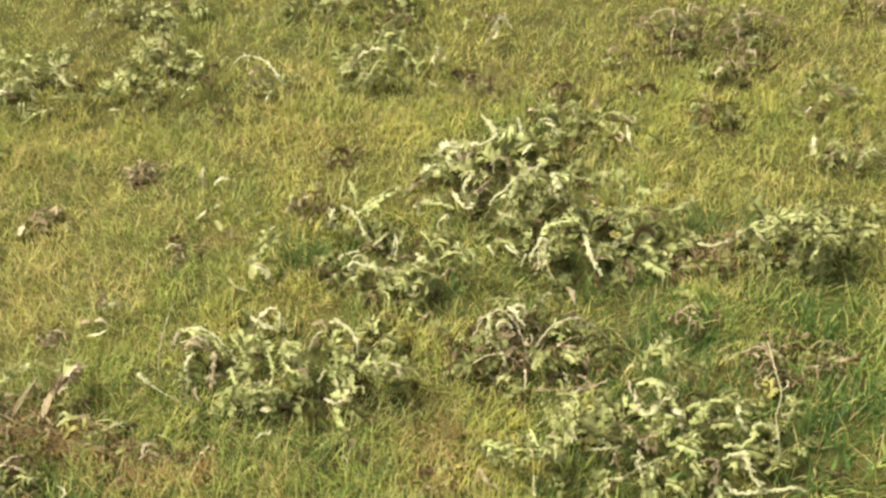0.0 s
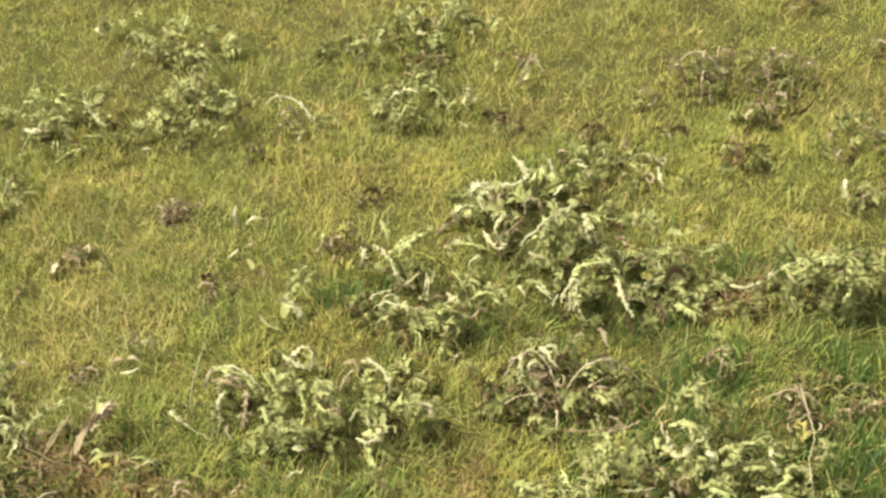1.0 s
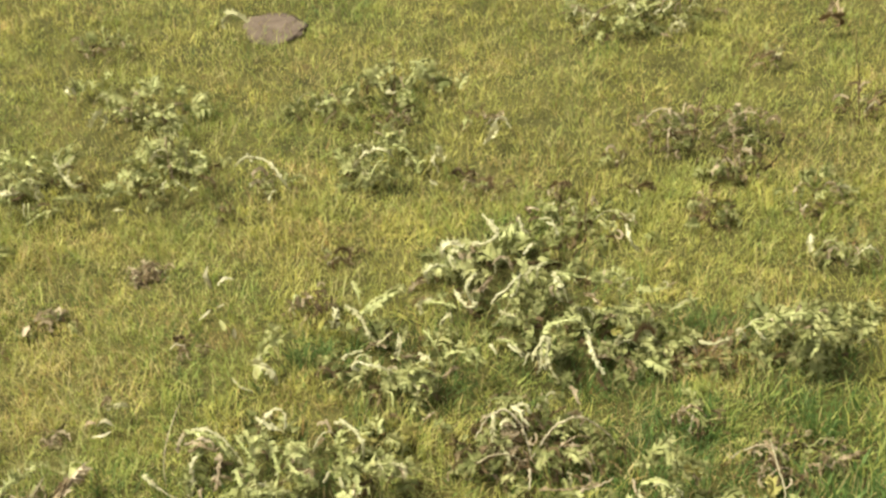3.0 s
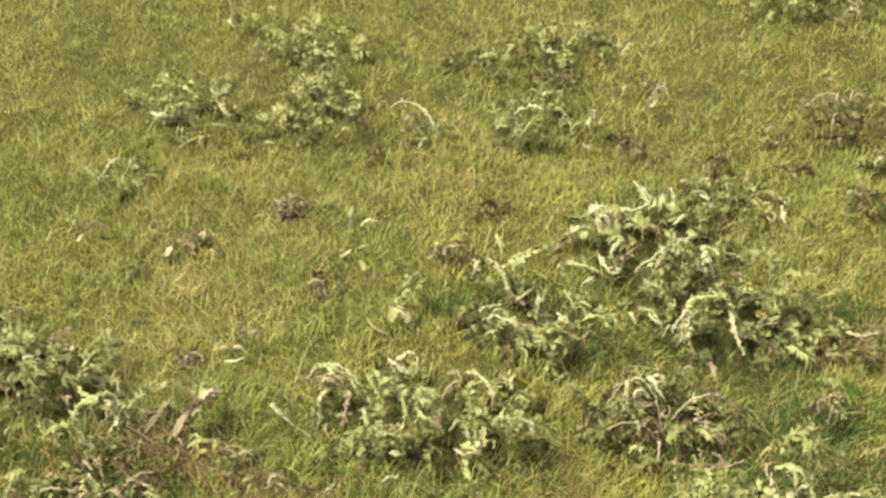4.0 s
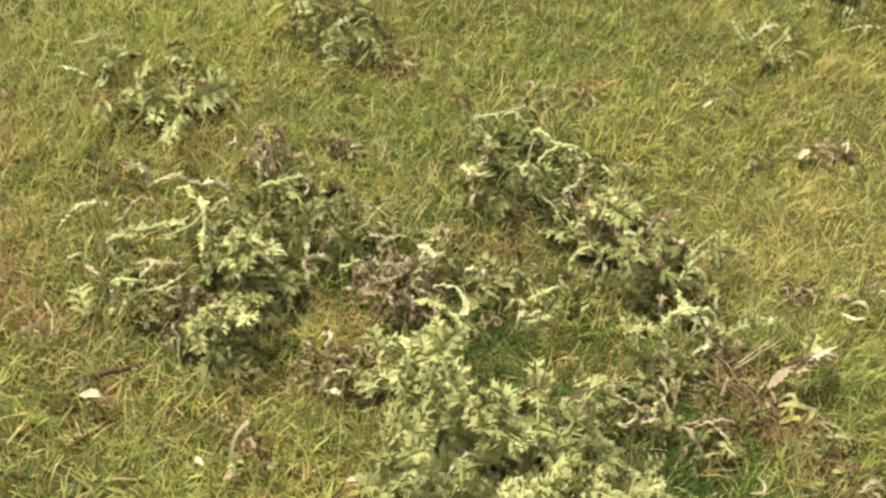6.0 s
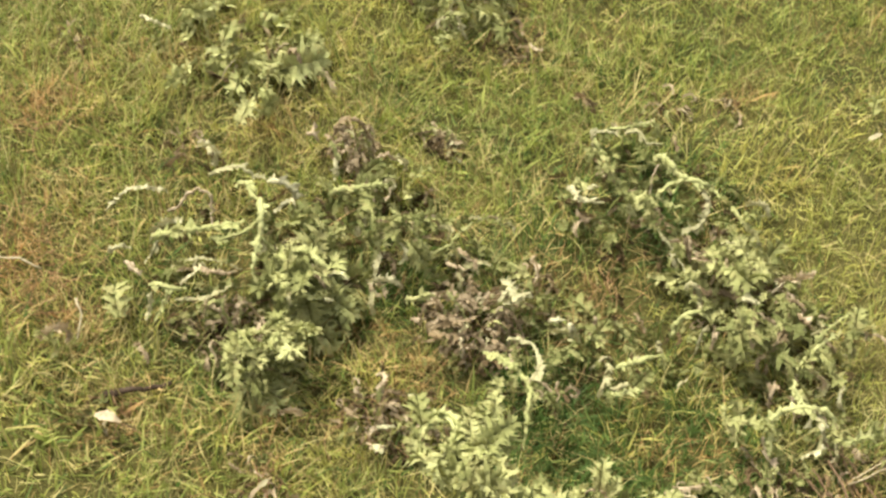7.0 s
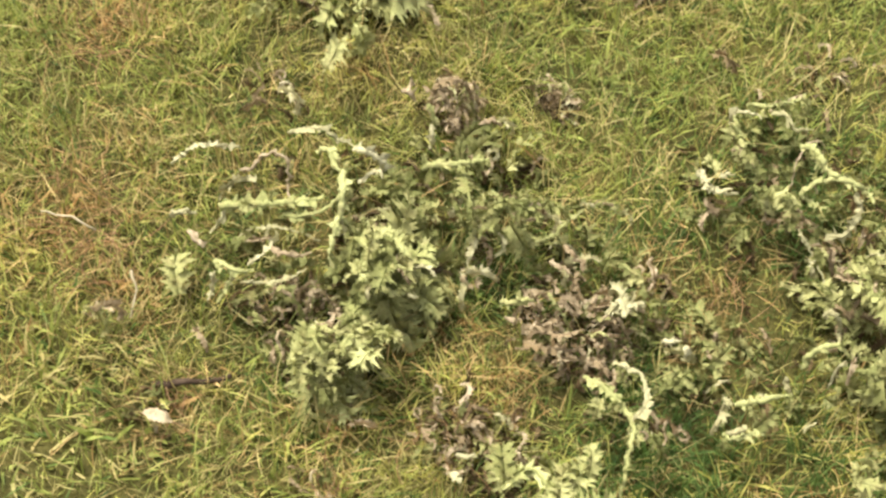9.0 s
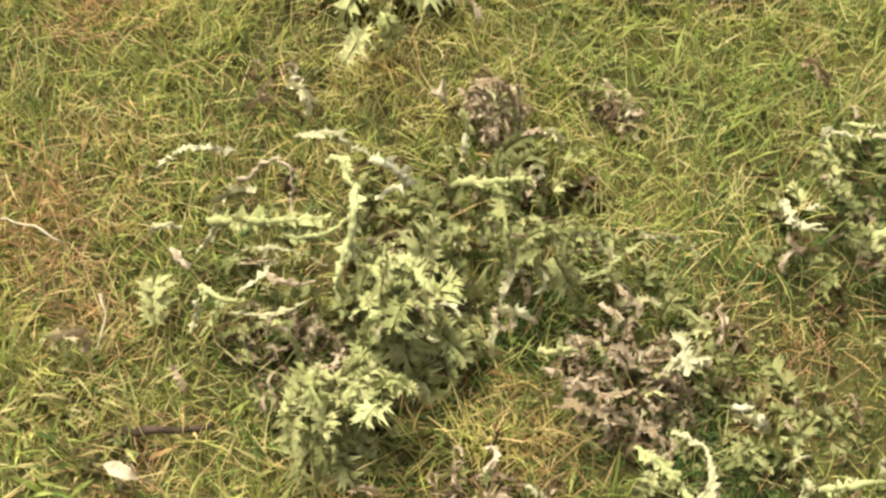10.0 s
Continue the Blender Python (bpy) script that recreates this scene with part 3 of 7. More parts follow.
ring = thistle(-0.80, 1.77, 0.06, 0.05, 0, 0.035, 14, "fresh", "thistle with a pale stem bent round in a ring", 6, 0.05, sprawl=16)
ridge = thistle(-0.935, 1.885, 0.14, 0.06, -25, 0.085, 56, "grey", "dull green thistle with broad drooping leaves", 7, 0.066, sprawl=16)
low = thistle(-0.25, 1.79, 0.19, 0.11, 5, 0.055, 44, "ragged", "broad wilting thistle with pale leaves arching over dark gaps", 8, 0.074, sprawl=16)
bent = thistle(-0.11, 2.06, 0.11, 0.09, 30, 0.045, 28, "ragged", "thistle with whitish bent stems over green leaves", 9, 0.064, sprawl=16)
tangle = thistle(0.12, 2.28, 0.17, 0.11, 0, 0.075, 42, "ragged", "tall tangled thistle with twisted whitish leaves", 10, 0.074, sprawl=16)
spread = thistle(0.24, 2.09, 0.17, 0.08, -10, 0.05, 40, "ragged", "spreading green thistle with hanging whitish leaves", 11, 0.074, sprawl=16)
side = thistle(0.66, 2.08, 0.14, 0.07, 10, 0.06, 16, "fresh", "light green thistle with a curled pale leaf", 12, 0.074, sprawl=16)
broad = thistle(0.33, 1.58, 0.21, 0.12, 0, 0.06, 66, "ragged", "large light green thistle with thick curled spiny leaves", 13, 0.058, sprawl=16)
heap = thistle(0.13, 1.81, 0.12, 0.09, 0, 0.09, 80, "withered", "brown withered thistle heap with a few green leaves", 14, 0.055, sprawl=16)
pale = thistle(-0.874, 1.365, 0.155, 0.11, 70, 0.18, 170, "light", "dense light yellow-green thistle with many lobed leaves", 15, 0.052)
spray = thistle(-0.73, 1.45, 0.05, 0.04, 0, 0.05, 14, "light", "small light green thistle shoot", 16, 0.05)
far1 = thistle(-0.33, 2.66, 0.04, 0.035, 0, 0.05, 12, "grey", "arching thistle shoot with a drooping pale leaf", 17, 0.06)
far2 = thistle(-0.54, 2.70, 0.10, 0.07, 0, 0.12, 50, "feathery", G, 18, 0.065, sprawl=16)
far3 = thistle(-0.09, 2.71, 0.085, 0.06, 0, 0.08, 36, "feathery", G, 19, 0.06)
SMALL = {}
for x, y, rx, ry, h, n, mixture, label, size in (
    (-0.84, 2.70, 0.11, 0.08, 0.10, 46, "feathery", G, 0.065),
    (-0.06, 2.89, 0.045, 0.04, 0.07, 14, "withered", "small thistle with a brown withered top", 0.05),
    (-0.21, 2.96, 0.08, 0.05, 0.06, 28, "wilted", G, 0.06),
    (-0.05, 3.03, 0.09, 0.06, 0.09, 34, "feathery", G, 0.06),
    (-0.61, 3.00, 0.09, 0.06, 0.09, 34, "feathery", G, 0.06),
    (-0.77, 3.06, 0.05, 0.04, 0.05, 14, "feathery", G, 0.055),
    (0.46, 3.25, 0.12, 0.07, 0.09, 44, "feathery", G, 0.065),
    (0.64, 3.27, 0.10, 0.06, 0.10, 36, "wilted", G, 0.06),
    (0.60, 2.74, 0.16, 0.08, 0.09, 70, "withered", "dark brown withered thistle clump with dry stalks", 0.05),
    (0.65, 2.60, 0.06, 0.04, 0.05, 20, "withered", "small withered thistle, half brown", 0.05),
    (0.56, 2.47, 0.05, 0.035, 0.04, 16, "withered", "small withered thistle, half brown", 0.05),
    (0.79, 2.51, 0.06, 0.045, 0.06, 22, "wilted", G, 0.055),
    (0.95, 2.80, 0.05, 0.04, 0.06, 16, "dead", "dry brown thistle remains with a tall stalk", 0.05),
    (0.57, 1.77, 0.10, 0.06, 0.05, 44, "dead", "flattened dark brown withered thistle", 0.045),
    (0.42, 1.88, 0.04, 0.03, 0.05, 12, "withered", "small curled dry thistle shoot", 0.045),
    (0.46, 2.04, 0.07, 0.045, 0.04, 20, "withered", "reddish dry thistle leaves among grass", 0.05),
    (-0.24, 2.22, 0.045, 0.035, 0.06, 20, "dead", "small dark dry plant tuft", 0.045),
    (-1.198, 1.642, 0.065, 0.045, 0.06, 78, "tan", "rounded brown heap of shrivelled thistle leaves", 0.05),
    (-1.214, 1.713, 0.07, 0.045, 0.05, 26, "grey", "dull dry-tipped thistle shoots", 0.045),
    (-1.36, 1.42, 0.045, 0.03, 0.04, 17, "light", "light green thistle shoot with lobed leaves", 0.05),
    (-1.41, 1.43, 0.065, 0.045, 0.065, 60, "tan", "brown mat of shrivelled thistle leaves", 0.04),
    (-1.50, 1.755, 0.03, 0.025, 0.11, 40, "tan", "drooping dried thistle head", 0.04),
    (-1.75, 1.81, 0.125, 0.075, 0.05, 26, "light", G, 0.055),
    (-1.68, 1.62, 0.04, 0.03, 0.03, 14, "dead", "scraps of dry thistle leaves", 0.04),
    (-1.20, 1.46, 0.045, 0.03, 0.025, 18, "withered", "scraps of dry thistle leaves", 0.04),
    (-1.59, 2.11, 0.10, 0.06, 0.08, 44, "wilted", G, 0.055),
    (-1.38, 2.60, 0.10, 0.06, 0.08, 40, "feathery", G, 0.06),
    (-1.16, 1.49, 0.045, 0.03, 0.04, 18, "withered", "small brown thistle remains", 0.045),
    (-0.75, 1.62, 0.10, 0.07, 0.06, 60, "withered", "dark withered thistle sunk into green grass", 0.05),
    (-0.85, 1.54, 0.035, 0.03, 0.04, 14, "dead", "small brown thistle remains", 0.04),
    (-1.16, 1.46, 0.04, 0.03, 0.03, 12, "dead", "small brown thistle remains", 0.04),
    (-0.62, 1.70, 0.10, 0.05, 0.03, 34, "dead", "dead brown thistle leaves and stems in grass", 0.045),
    (-0.70, 1.76, 0.045, 0.03, 0.05, 14, "dead", "dead brown thistle leaves and stems in grass", 0.045),
    (-1.39, 1.54, 0.045, 0.04, 0.075, 42, "light", "bright green thistle shoot with frilled leaves", 0.055),
    (-0.76, 3.30, 0.07, 0.053, 0.06, 30, "grey", "dull dark green thistle with dry tips", 0.042),
    (0.79, 2.29, 0.05, 0.038, 0.06, 22, "grey", "dull dark green thistle with dry tips", 0.042),
    (-1.21, 1.47, 0.045, 0.034, 0.05, 18, "tan", "pinkish-tan shrivelled thistle leaves", 0.042),
    (-0.65, 1.72, 0.035, 0.026, 0.035, 10, "dead", "small scrap of dry brown thistle leaves", 0.042),
    (-0.56, 1.67, 0.03, 0.022, 0.03, 9, "dead", "small scrap of dry brown thistle leaves", 0.042),
    (-0.48, 1.64, 0.03, 0.022, 0.03, 8, "dead", "small scrap of dry brown thistle leaves", 0.042),
    (-0.41, 1.62, 0.025, 0.019, 0.025, 7, "dead", "small scrap of dry brown thistle leaves", 0.042),
    (-0.77, 2.25, 0.03, 0.022, 0.02, 7, "dead", "small scrap of dry brown thistle leaves", 0.042),
    (-0.47, 2.14, 0.035, 0.026, 0.02, 9, "dead", "small scrap of dry brown thistle leaves", 0.042),
    (-0.69, 1.93, 0.02, 0.015, 0.015, 5, "dead", "small scrap of dry brown thistle leaves", 0.042),
    (-0.42, 2.56, 0.025, 0.019, 0.03, 8, "withered", "small scrap of dry brown thistle leaves", 0.042),
    (0.07, 2.65, 0.03, 0.022, 0.02, 7, "dead", "small scrap of dry brown thistle leaves", 0.042),
    (0.43, 2.58, 0.025, 0.019, 0.02, 6, "dead", "small scrap of dry brown thistle leaves", 0.042),
    (0.40, 2.68, 0.02, 0.015, 0.03, 6, "withered", "small scrap of dry brown thistle leaves", 0.042),
    (0.80, 3.03, 0.04, 0.03, 0.03, 9, "dead", "small scrap of dry brown thistle leaves", 0.042),
    (0.12, 2.87, 0.045, 0.034, 0.03, 10, "dead", "small scrap of dry brown thistle leaves", 0.042),
    (0.55, 2.51, 0.025, 0.019, 0.02, 7, "dead", "small scrap of dry brown thistle leaves", 0.042),
    (0.74, 2.45, 0.03, 0.022, 0.02, 7, "dead", "small scrap of dry brown thistle leaves", 0.042),
    (-0.19, 2.40, 0.035, 0.026, 0.02, 8, "dead", "small scrap of dry brown thistle leaves", 0.042),
    (0.12, 2.59, 0.04, 0.03, 0.025, 9, "dead", "small scrap of dry brown thistle leaves", 0.042),
    (0.25, 2.58, 0.03, 0.022, 0.025, 8, "dead", "small scrap of dry brown thistle leaves", 0.042),
    (-0.72, 2.26, 0.03, 0.022, 0.02, 6, "grey", "small scrap of dry brown thistle leaves", 0.042),
    (-0.80, 3.29, 0.03, 0.022, 0.02, 6, "dead", "small scrap of dry brown thistle leaves", 0.042),
    (-1.46, 2.08, 0.02, 0.015, 0.015, 5, "dead", "small scrap of dry brown thistle leaves", 0.042),
    (-1.22, 2.10, 0.022, 0.017, 0.015, 6, "dead", "small scrap of dry brown thistle leaves", 0.042),
    (-1.16, 2.19, 0.02, 0.015, 0.012, 5, "dead", "small scrap of dry brown thistle leaves", 0.042),
    (-1.69, 1.84, 0.03, 0.022, 0.03, 8, "dead", "small scrap of dry brown thistle leaves", 0.042),
    (-1.95, 1.65, 0.02, 0.015, 0.02, 6, "dead", "small scrap of dry brown thistle leaves", 0.042),
    (-1.18, 1.76, 0.03, 0.022, 0.015, 7, "dead", "small scrap of dry brown thistle leaves", 0.042),
    (-1.45, 1.25, 0.025, 0.019, 0.015, 7, "dead", "small scrap of dry brown thistle leaves", 0.042),
    (-1.46, 2.10, 0.025, 0.019, 0.02, 6, "dead", "small scrap of dry brown thistle leaves", 0.042),
    (-1.22, 2.14, 0.03, 0.022, 0.02, 6, "dead", "small scrap of dry brown thistle leaves", 0.042),
    (-0.83, 2.19, 0.02, 0.015, 0.015, 5, "dead", "small scrap of dry brown thistle leaves", 0.042),
    (-0.69, 1.94, 0.015, 0.011, 0.015, 5, "dead", "small scrap of dry brown thistle leaves", 0.042),
    (-0.03, 1.55, 0.04, 0.03, 0.03, 9, "dead", "small scrap of dry brown thistle leaves", 0.042),
    (-0.18, 1.61, 0.03, 0.022, 0.03, 8, "dead", "small scrap of dry brown thistle leaves", 0.042),
    (-1.26, 1.31, 0.03, 0.022, 0.04, 8, "dead", "small scrap of dry brown thistle leaves", 0.042),
    (-1.21, 1.28, 0.04, 0.03, 0.03, 9, "withered", "small scrap of dry brown thistle leaves", 0.042),
    (-0.93, 2.47, 0.05, 0.04, 0.05, 10, "feathery", "small thistle with a hooked whitish leaf", 0.05),
    (0.28, 2.46, 0.13, 0.06, 0.05, 30, "grey", "low dull green thistle shoots", 0.055),
):
    COUNT[0] += 1000
    SMALL[x, y] = thistle(x, y, rx, ry, 0, h, n, mixture, label, COUNT[0], size)
    COUNT[0] -= 999

dead_weed(-1.70, 1.34, 0.055, 0.05, 0.035, 34, "tangle of thin reddish dry stalks in grass", 900)
dead_weed(-1.61, 1.32, 0.035, 0.032, 0.03, 14, "tangle of thin reddish dry stalks in grass", 901)
dead_weed(-1.45, 1.26, 0.03, 0.027, 0.02, 12, "tuft of orange-brown dead grass stalks", 902)
dead_weed(-1.48, 2.52, 0.07, 0.063, 0.05, 34, "tangle of thin reddish dry stalks in grass", 903)
dead_weed(-1.10, 1.78, 0.03, 0.027, 0.02, 12, "tuft of orange-brown dead grass stalks", 904)
dead_weed(-1.23, 1.30, 0.03, 0.027, 0.06, 14, "upright tuft of dry straw-brown stalks", 905)
dead_weed(0.48, 2.04, 0.045, 0.041, 0.035, 20, "tangle of thin reddish dry stalks in grass", 906)
dead_weed(-1.22, 1.47, 0.035, 0.032, 0.025, 14, "tuft of orange-brown dead grass stalks", 907)
dead_weed(-1.87, 1.53, 0.05, 0.045, 0.03, 16, "tangle of thin reddish dry stalks in grass", 908)
dead_weed(0.80, 3.06, 0.05, 0.045, 0.03, 14, "tangle of thin reddish dry stalks in grass", 909)
dead_weed(0.24, 1.79, 0.03, 0.027, 0.03, 10, "tuft of orange-brown dead grass stalks", 910)
dead_weed(-0.64, 1.68, 0.05, 0.03, 0.03, 22, "tangle of thin reddish dry stalks in grass", 912)
dead_weed(-0.46, 1.605, 0.07, 0.018, 0.025, 20, "tangle of thin reddish dry stalks in grass", 913)
dead_weed(-0.02, 1.64, 0.03, 0.027, 0.03, 12, "tuft of orange-brown dead grass stalks", 911)

# bent stems and rolled leaves, plant by plant
frond(side, "leafy", 0.01, (0.571, 2.0, 0.112), (0.613, 1.981, 0.132), (0.669, 1.969, 0.122))
frond(side, "stem", 0.00775, (0.632, 1.973, 0.122), (0.642, 1.955, 0.092), (0.623, 1.941, 0.062))
frond(side, "leafy", 0.009, (0.669, 1.969, 0.122), (0.709, 1.951, 0.112), (0.739, 1.969, 0.122))
frond(pale, "leafy", 0.012, (-1.0, 1.214, 0.13), (-0.951, 1.213, 0.2), (-0.975, 1.284, 0.2), (-0.992, 1.375, 0.2), (-1.034, 1.418, 0.19))
frond(pale, "leafy", 0.012, (-0.884, 1.197, 0.13), (-0.845, 1.249, 0.18), (-0.798, 1.284, 0.23), (-0.766, 1.297, 0.21))
frond(pale, "leafy", 0.012, (-1.054, 1.39, 0.18), (-0.988, 1.4, 0.21), (-0.923, 1.342, 0.22), (-0.848, 1.322, 0.22))
frond(pale, "leafy", 0.011, (-0.805, 1.259, 0.11), (-0.753, 1.284, 0.12), (-0.716, 1.326, 0.13))
frond(pale, "leafy", 0.011, (-0.75, 1.348, 0.14), (-0.703, 1.348, 0.18), (-0.678, 1.373, 0.16))
frond(spray, "leafy", 0.01, (-0.633, 1.457, 0.09), (-0.642, 1.43, 0.08), (-0.626, 1.423, 0.06), (-0.601, 1.435, 0.03))
frond(spray, "leafy", 0.009, (-0.556, 1.48, 0.08), (-0.547, 1.47, 0.06), (-0.557, 1.46, 0.03))
frond(tangle, "white", 0.0063, (0.095, 2.261, 0.180), (0.113, 2.234, 0.170), (0.107, 2.225, 0.160), (0.082, 2.238, 0.140), (0.062, 2.259, 0.130))
frond(tangle, "white", 0.0045, (0.156, 2.255, 0.170), (0.160, 2.246, 0.160), (0.170, 2.246, 0.150))
frond(tangle, "white", 0.0045, (0.202, 2.250, 0.170), (0.216, 2.236, 0.170), (0.221, 2.227, 0.150))
frond(tangle, "white", 0.0045, (-0.021, 2.195, 0.090), (-0.025, 2.187, 0.120), (-0.014, 2.193, 0.130), (0.002, 2.196, 0.130), (0.017, 2.203, 0.120))
frond(tangle, "white", 0.0063, (0.068, 2.164, 0.130), (0.052, 2.157, 0.120), (0.047, 2.145, 0.110), (0.053, 2.142, 0.090), (0.063, 2.136, 0.080), (0.048, 2.143, 0.070), (0.031, 2.170, 0.070), (0.026, 2.199, 0.070))
frond(tangle, "dry", 0.0045, (0.095, 2.171, 0.140), (0.109, 2.180, 0.150), (0.124, 2.178, 0.150), (0.131, 2.169, 0.140), (0.133, 2.170, 0.120))
frond(tangle, "white", 0.0063, (0.089, 2.147, 0.070), (0.106, 2.161, 0.080), (0.121, 2.163, 0.090), (0.137, 2.166, 0.110), (0.148, 2.173, 0.110), (0.143, 2.178, 0.090), (0.137, 2.163, 0.080), (0.127, 2.168, 0.070))
frond(tangle, "white", 0.0054, (0.161, 2.147, 0.110), (0.157, 2.159, 0.120), (0.173, 2.169, 0.130), (0.194, 2.171, 0.140))
frond(tangle, "white", 0.0054, (0.155, 2.187, 0.150), (0.166, 2.195, 0.160), (0.182, 2.203, 0.160))
frond(tangle, "white", 0.0081, (0.203, 2.163, 0.120), (0.216, 2.141, 0.110), (0.226, 2.133, 0.090), (0.231, 2.133, 0.070))
frond(tangle, "leafy", 0.0072, (0.208, 2.162, 0.120), (0.232, 2.151, 0.120), (0.263, 2.153, 0.110))
frond(tangle, "white", 0.0045, (0.022, 2.215, 0.140), (0.022, 2.199, 0.130), (0.030, 2.194, 0.120))
frond(tangle, "stem", 0.0045, (-0.033, 2.193, 0.050), (-0.003, 2.173, 0.060), (0.028, 2.158, 0.060))
frond(tangle, "white", 0.0045, (0.359, 2.294, 0.120), (0.359, 2.272, 0.110), (0.367, 2.268, 0.090), (0.384, 2.284, 0.060))
frond(tangle, "leafy", 0.0063, (0.306, 2.169, 0.100), (0.289, 2.158, 0.100), (0.272, 2.178, 0.090))
frond(spread, "leafy", 0.0063, (0.405, 2.078, 0.080), (0.426, 2.079, 0.090), (0.452, 2.093, 0.090))
frond(bent, "stem", 0.0045, (-0.161, 2.184, 0.120), (-0.151, 2.150, 0.120), (-0.144, 2.121, 0.110))
frond(bent, "leafy", 0.0072, (-0.144, 2.097, 0.110), (-0.118, 2.110, 0.120), (-0.092, 2.123, 0.130), (-0.066, 2.145, 0.130))
frond(bent, "white", 0.0072, (-0.175, 2.137, 0.100), (-0.157, 2.119, 0.100), (-0.145, 2.093, 0.100), (-0.136, 2.073, 0.090), (-0.126, 2.057, 0.080))
frond(bent, "white", 0.0081, (-0.200, 2.136, 0.050), (-0.194, 2.126, 0.080), (-0.188, 2.142, 0.090))
frond(bent, "white", 0.0054, (-0.088, 2.026, 0.060), (-0.085, 2.021, 0.090), (-0.080, 2.035, 0.110))
frond(bent, "white", 0.0054, (-0.122, 2.044, 0.080), (-0.106, 2.046, 0.090), (-0.093, 2.052, 0.100))
frond(bent, "white", 0.0072, (-0.183, 2.039, 0.060), (-0.168, 2.026, 0.080), (-0.146, 2.032, 0.080))
frond(bent, "white", 0.0063, (-0.149, 2.014, 0.050), (-0.166, 2.011, 0.060), (-0.157, 2.014, 0.070), (-0.137, 1.993, 0.080), (-0.112, 1.983, 0.080), (-0.094, 1.989, 0.060))
frond(bent, "white", 0.0063, (-0.048, 2.026, 0.070), (-0.031, 1.997, 0.080), (-0.025, 1.993, 0.070), (-0.028, 2.002, 0.050))
frond(bent, "stem", 0.0045, (-0.036, 2.078, 0.080), (-0.022, 2.042, 0.080), (-0.011, 2.026, 0.060))
frond(bent, "white", 0.0081, (-0.005, 2.115, 0.060), (0.006, 2.106, 0.080), (0.016, 2.118, 0.080))
frond(bent, "leafy", 0.0072, (-0.069, 2.002, 0.060), (-0.040, 1.980, 0.070), (-0.011, 1.974, 0.060))
frond(spread, "white", 0.0072, (0.102, 2.109, 0.080), (0.121, 2.099, 0.080), (0.145, 2.088, 0.070))
frond(spread, "stem", 0.0072, (0.172, 2.046, 0.080), (0.191, 2.040, 0.100), (0.220, 2.036, 0.110), (0.245, 2.038, 0.100), (0.249, 2.031, 0.080), (0.252, 2.008, 0.060))
frond(spread, "white", 0.0063, (0.249, 2.046, 0.080), (0.253, 2.019, 0.070), (0.259, 1.992, 0.060), (0.270, 1.970, 0.040))
frond(spread, "white", 0.0072, (0.163, 2.009, 0.080), (0.174, 2.023, 0.090), (0.183, 2.014, 0.080), (0.178, 2.012, 0.060))
frond(spread, "white", 0.0063, (0.158, 2.006, 0.070), (0.162, 1.998, 0.050), (0.159, 1.992, 0.030))
frond(spread, "white", 0.0063, (0.178, 1.989, 0.070), (0.170, 1.980, 0.050))
frond(spread, "white", 0.0063, (0.111, 2.033, 0.070), (0.124, 2.009, 0.070), (0.138, 2.004, 0.060))
frond(spread, "white", 0.0063, (0.146, 2.007, 0.070), (0.132, 1.994, 0.050))
frond(spread, "white", 0.0045, (0.082, 2.048, 0.060), (0.089, 2.036, 0.050))
frond(spread, "stem", 0.0063, (0.092, 2.046, 0.070), (0.111, 2.041, 0.070), (0.125, 2.024, 0.070))
frond(spread, "leafy", 0.0072, (0.021, 2.019, 0.070), (0.045, 2.013, 0.080), (0.058, 1.985, 0.070))
frond(spread, "leafy", 0.0063, (0.275, 2.079, 0.090), (0.314, 2.075, 0.090), (0.352, 2.091, 0.080))
frond(spread, "leafy", 0.0063, (0.353, 2.136, 0.090), (0.385, 2.116, 0.100), (0.419, 2.137, 0.090))
frond(SMALL[0.46, 2.04], "white", 0.0072, (0.444, 2.012, 0.060), (0.459, 1.991, 0.070), (0.485, 1.996, 0.070), (0.504, 2.017, 0.060))
frond(low, "straw", 0.0027, (-0.478, 1.791, 0.030), (-0.473, 1.799, 0.080), (-0.463, 1.820, 0.110), (-0.447, 1.847, 0.140), (-0.438, 1.862, 0.150))
frond(low, "stem", 0.0072, (-0.434, 1.820, 0.120), (-0.413, 1.800, 0.130), (-0.389, 1.792, 0.130), (-0.376, 1.788, 0.120), (-0.363, 1.771, 0.110), (-0.352, 1.771, 0.090), (-0.340, 1.771, 0.080))
frond(low, "dry", 0.0054, (-0.451, 1.821, 0.070), (-0.446, 1.815, 0.100), (-0.434, 1.820, 0.120))
frond(low, "white", 0.0063, (-0.418, 1.790, 0.090), (-0.425, 1.781, 0.080), (-0.427, 1.773, 0.050), (-0.434, 1.752, 0.020))
frond(low, "dry", 0.0072, (-0.377, 1.783, 0.100), (-0.377, 1.767, 0.090), (-0.385, 1.759, 0.060), (-0.394, 1.754, 0.040))
frond(low, "white", 0.0072, (-0.320, 1.839, 0.120), (-0.305, 1.821, 0.120), (-0.288, 1.817, 0.110), (-0.275, 1.820, 0.100))
frond(low, "white", 0.0054, (-0.275, 1.824, 0.100), (-0.270, 1.825, 0.120), (-0.274, 1.838, 0.130), (-0.286, 1.843, 0.130), (-0.301, 1.841, 0.120), (-0.293, 1.831, 0.110))
frond(low, "stem", 0.0054, (-0.354, 1.820, 0.100), (-0.333, 1.779, 0.100), (-0.320, 1.762, 0.090))
frond(low, "white", 0.0081, (-0.181, 1.817, 0.120), (-0.166, 1.791, 0.130), (-0.152, 1.770, 0.130), (-0.144, 1.754, 0.120), (-0.147, 1.753, 0.090))
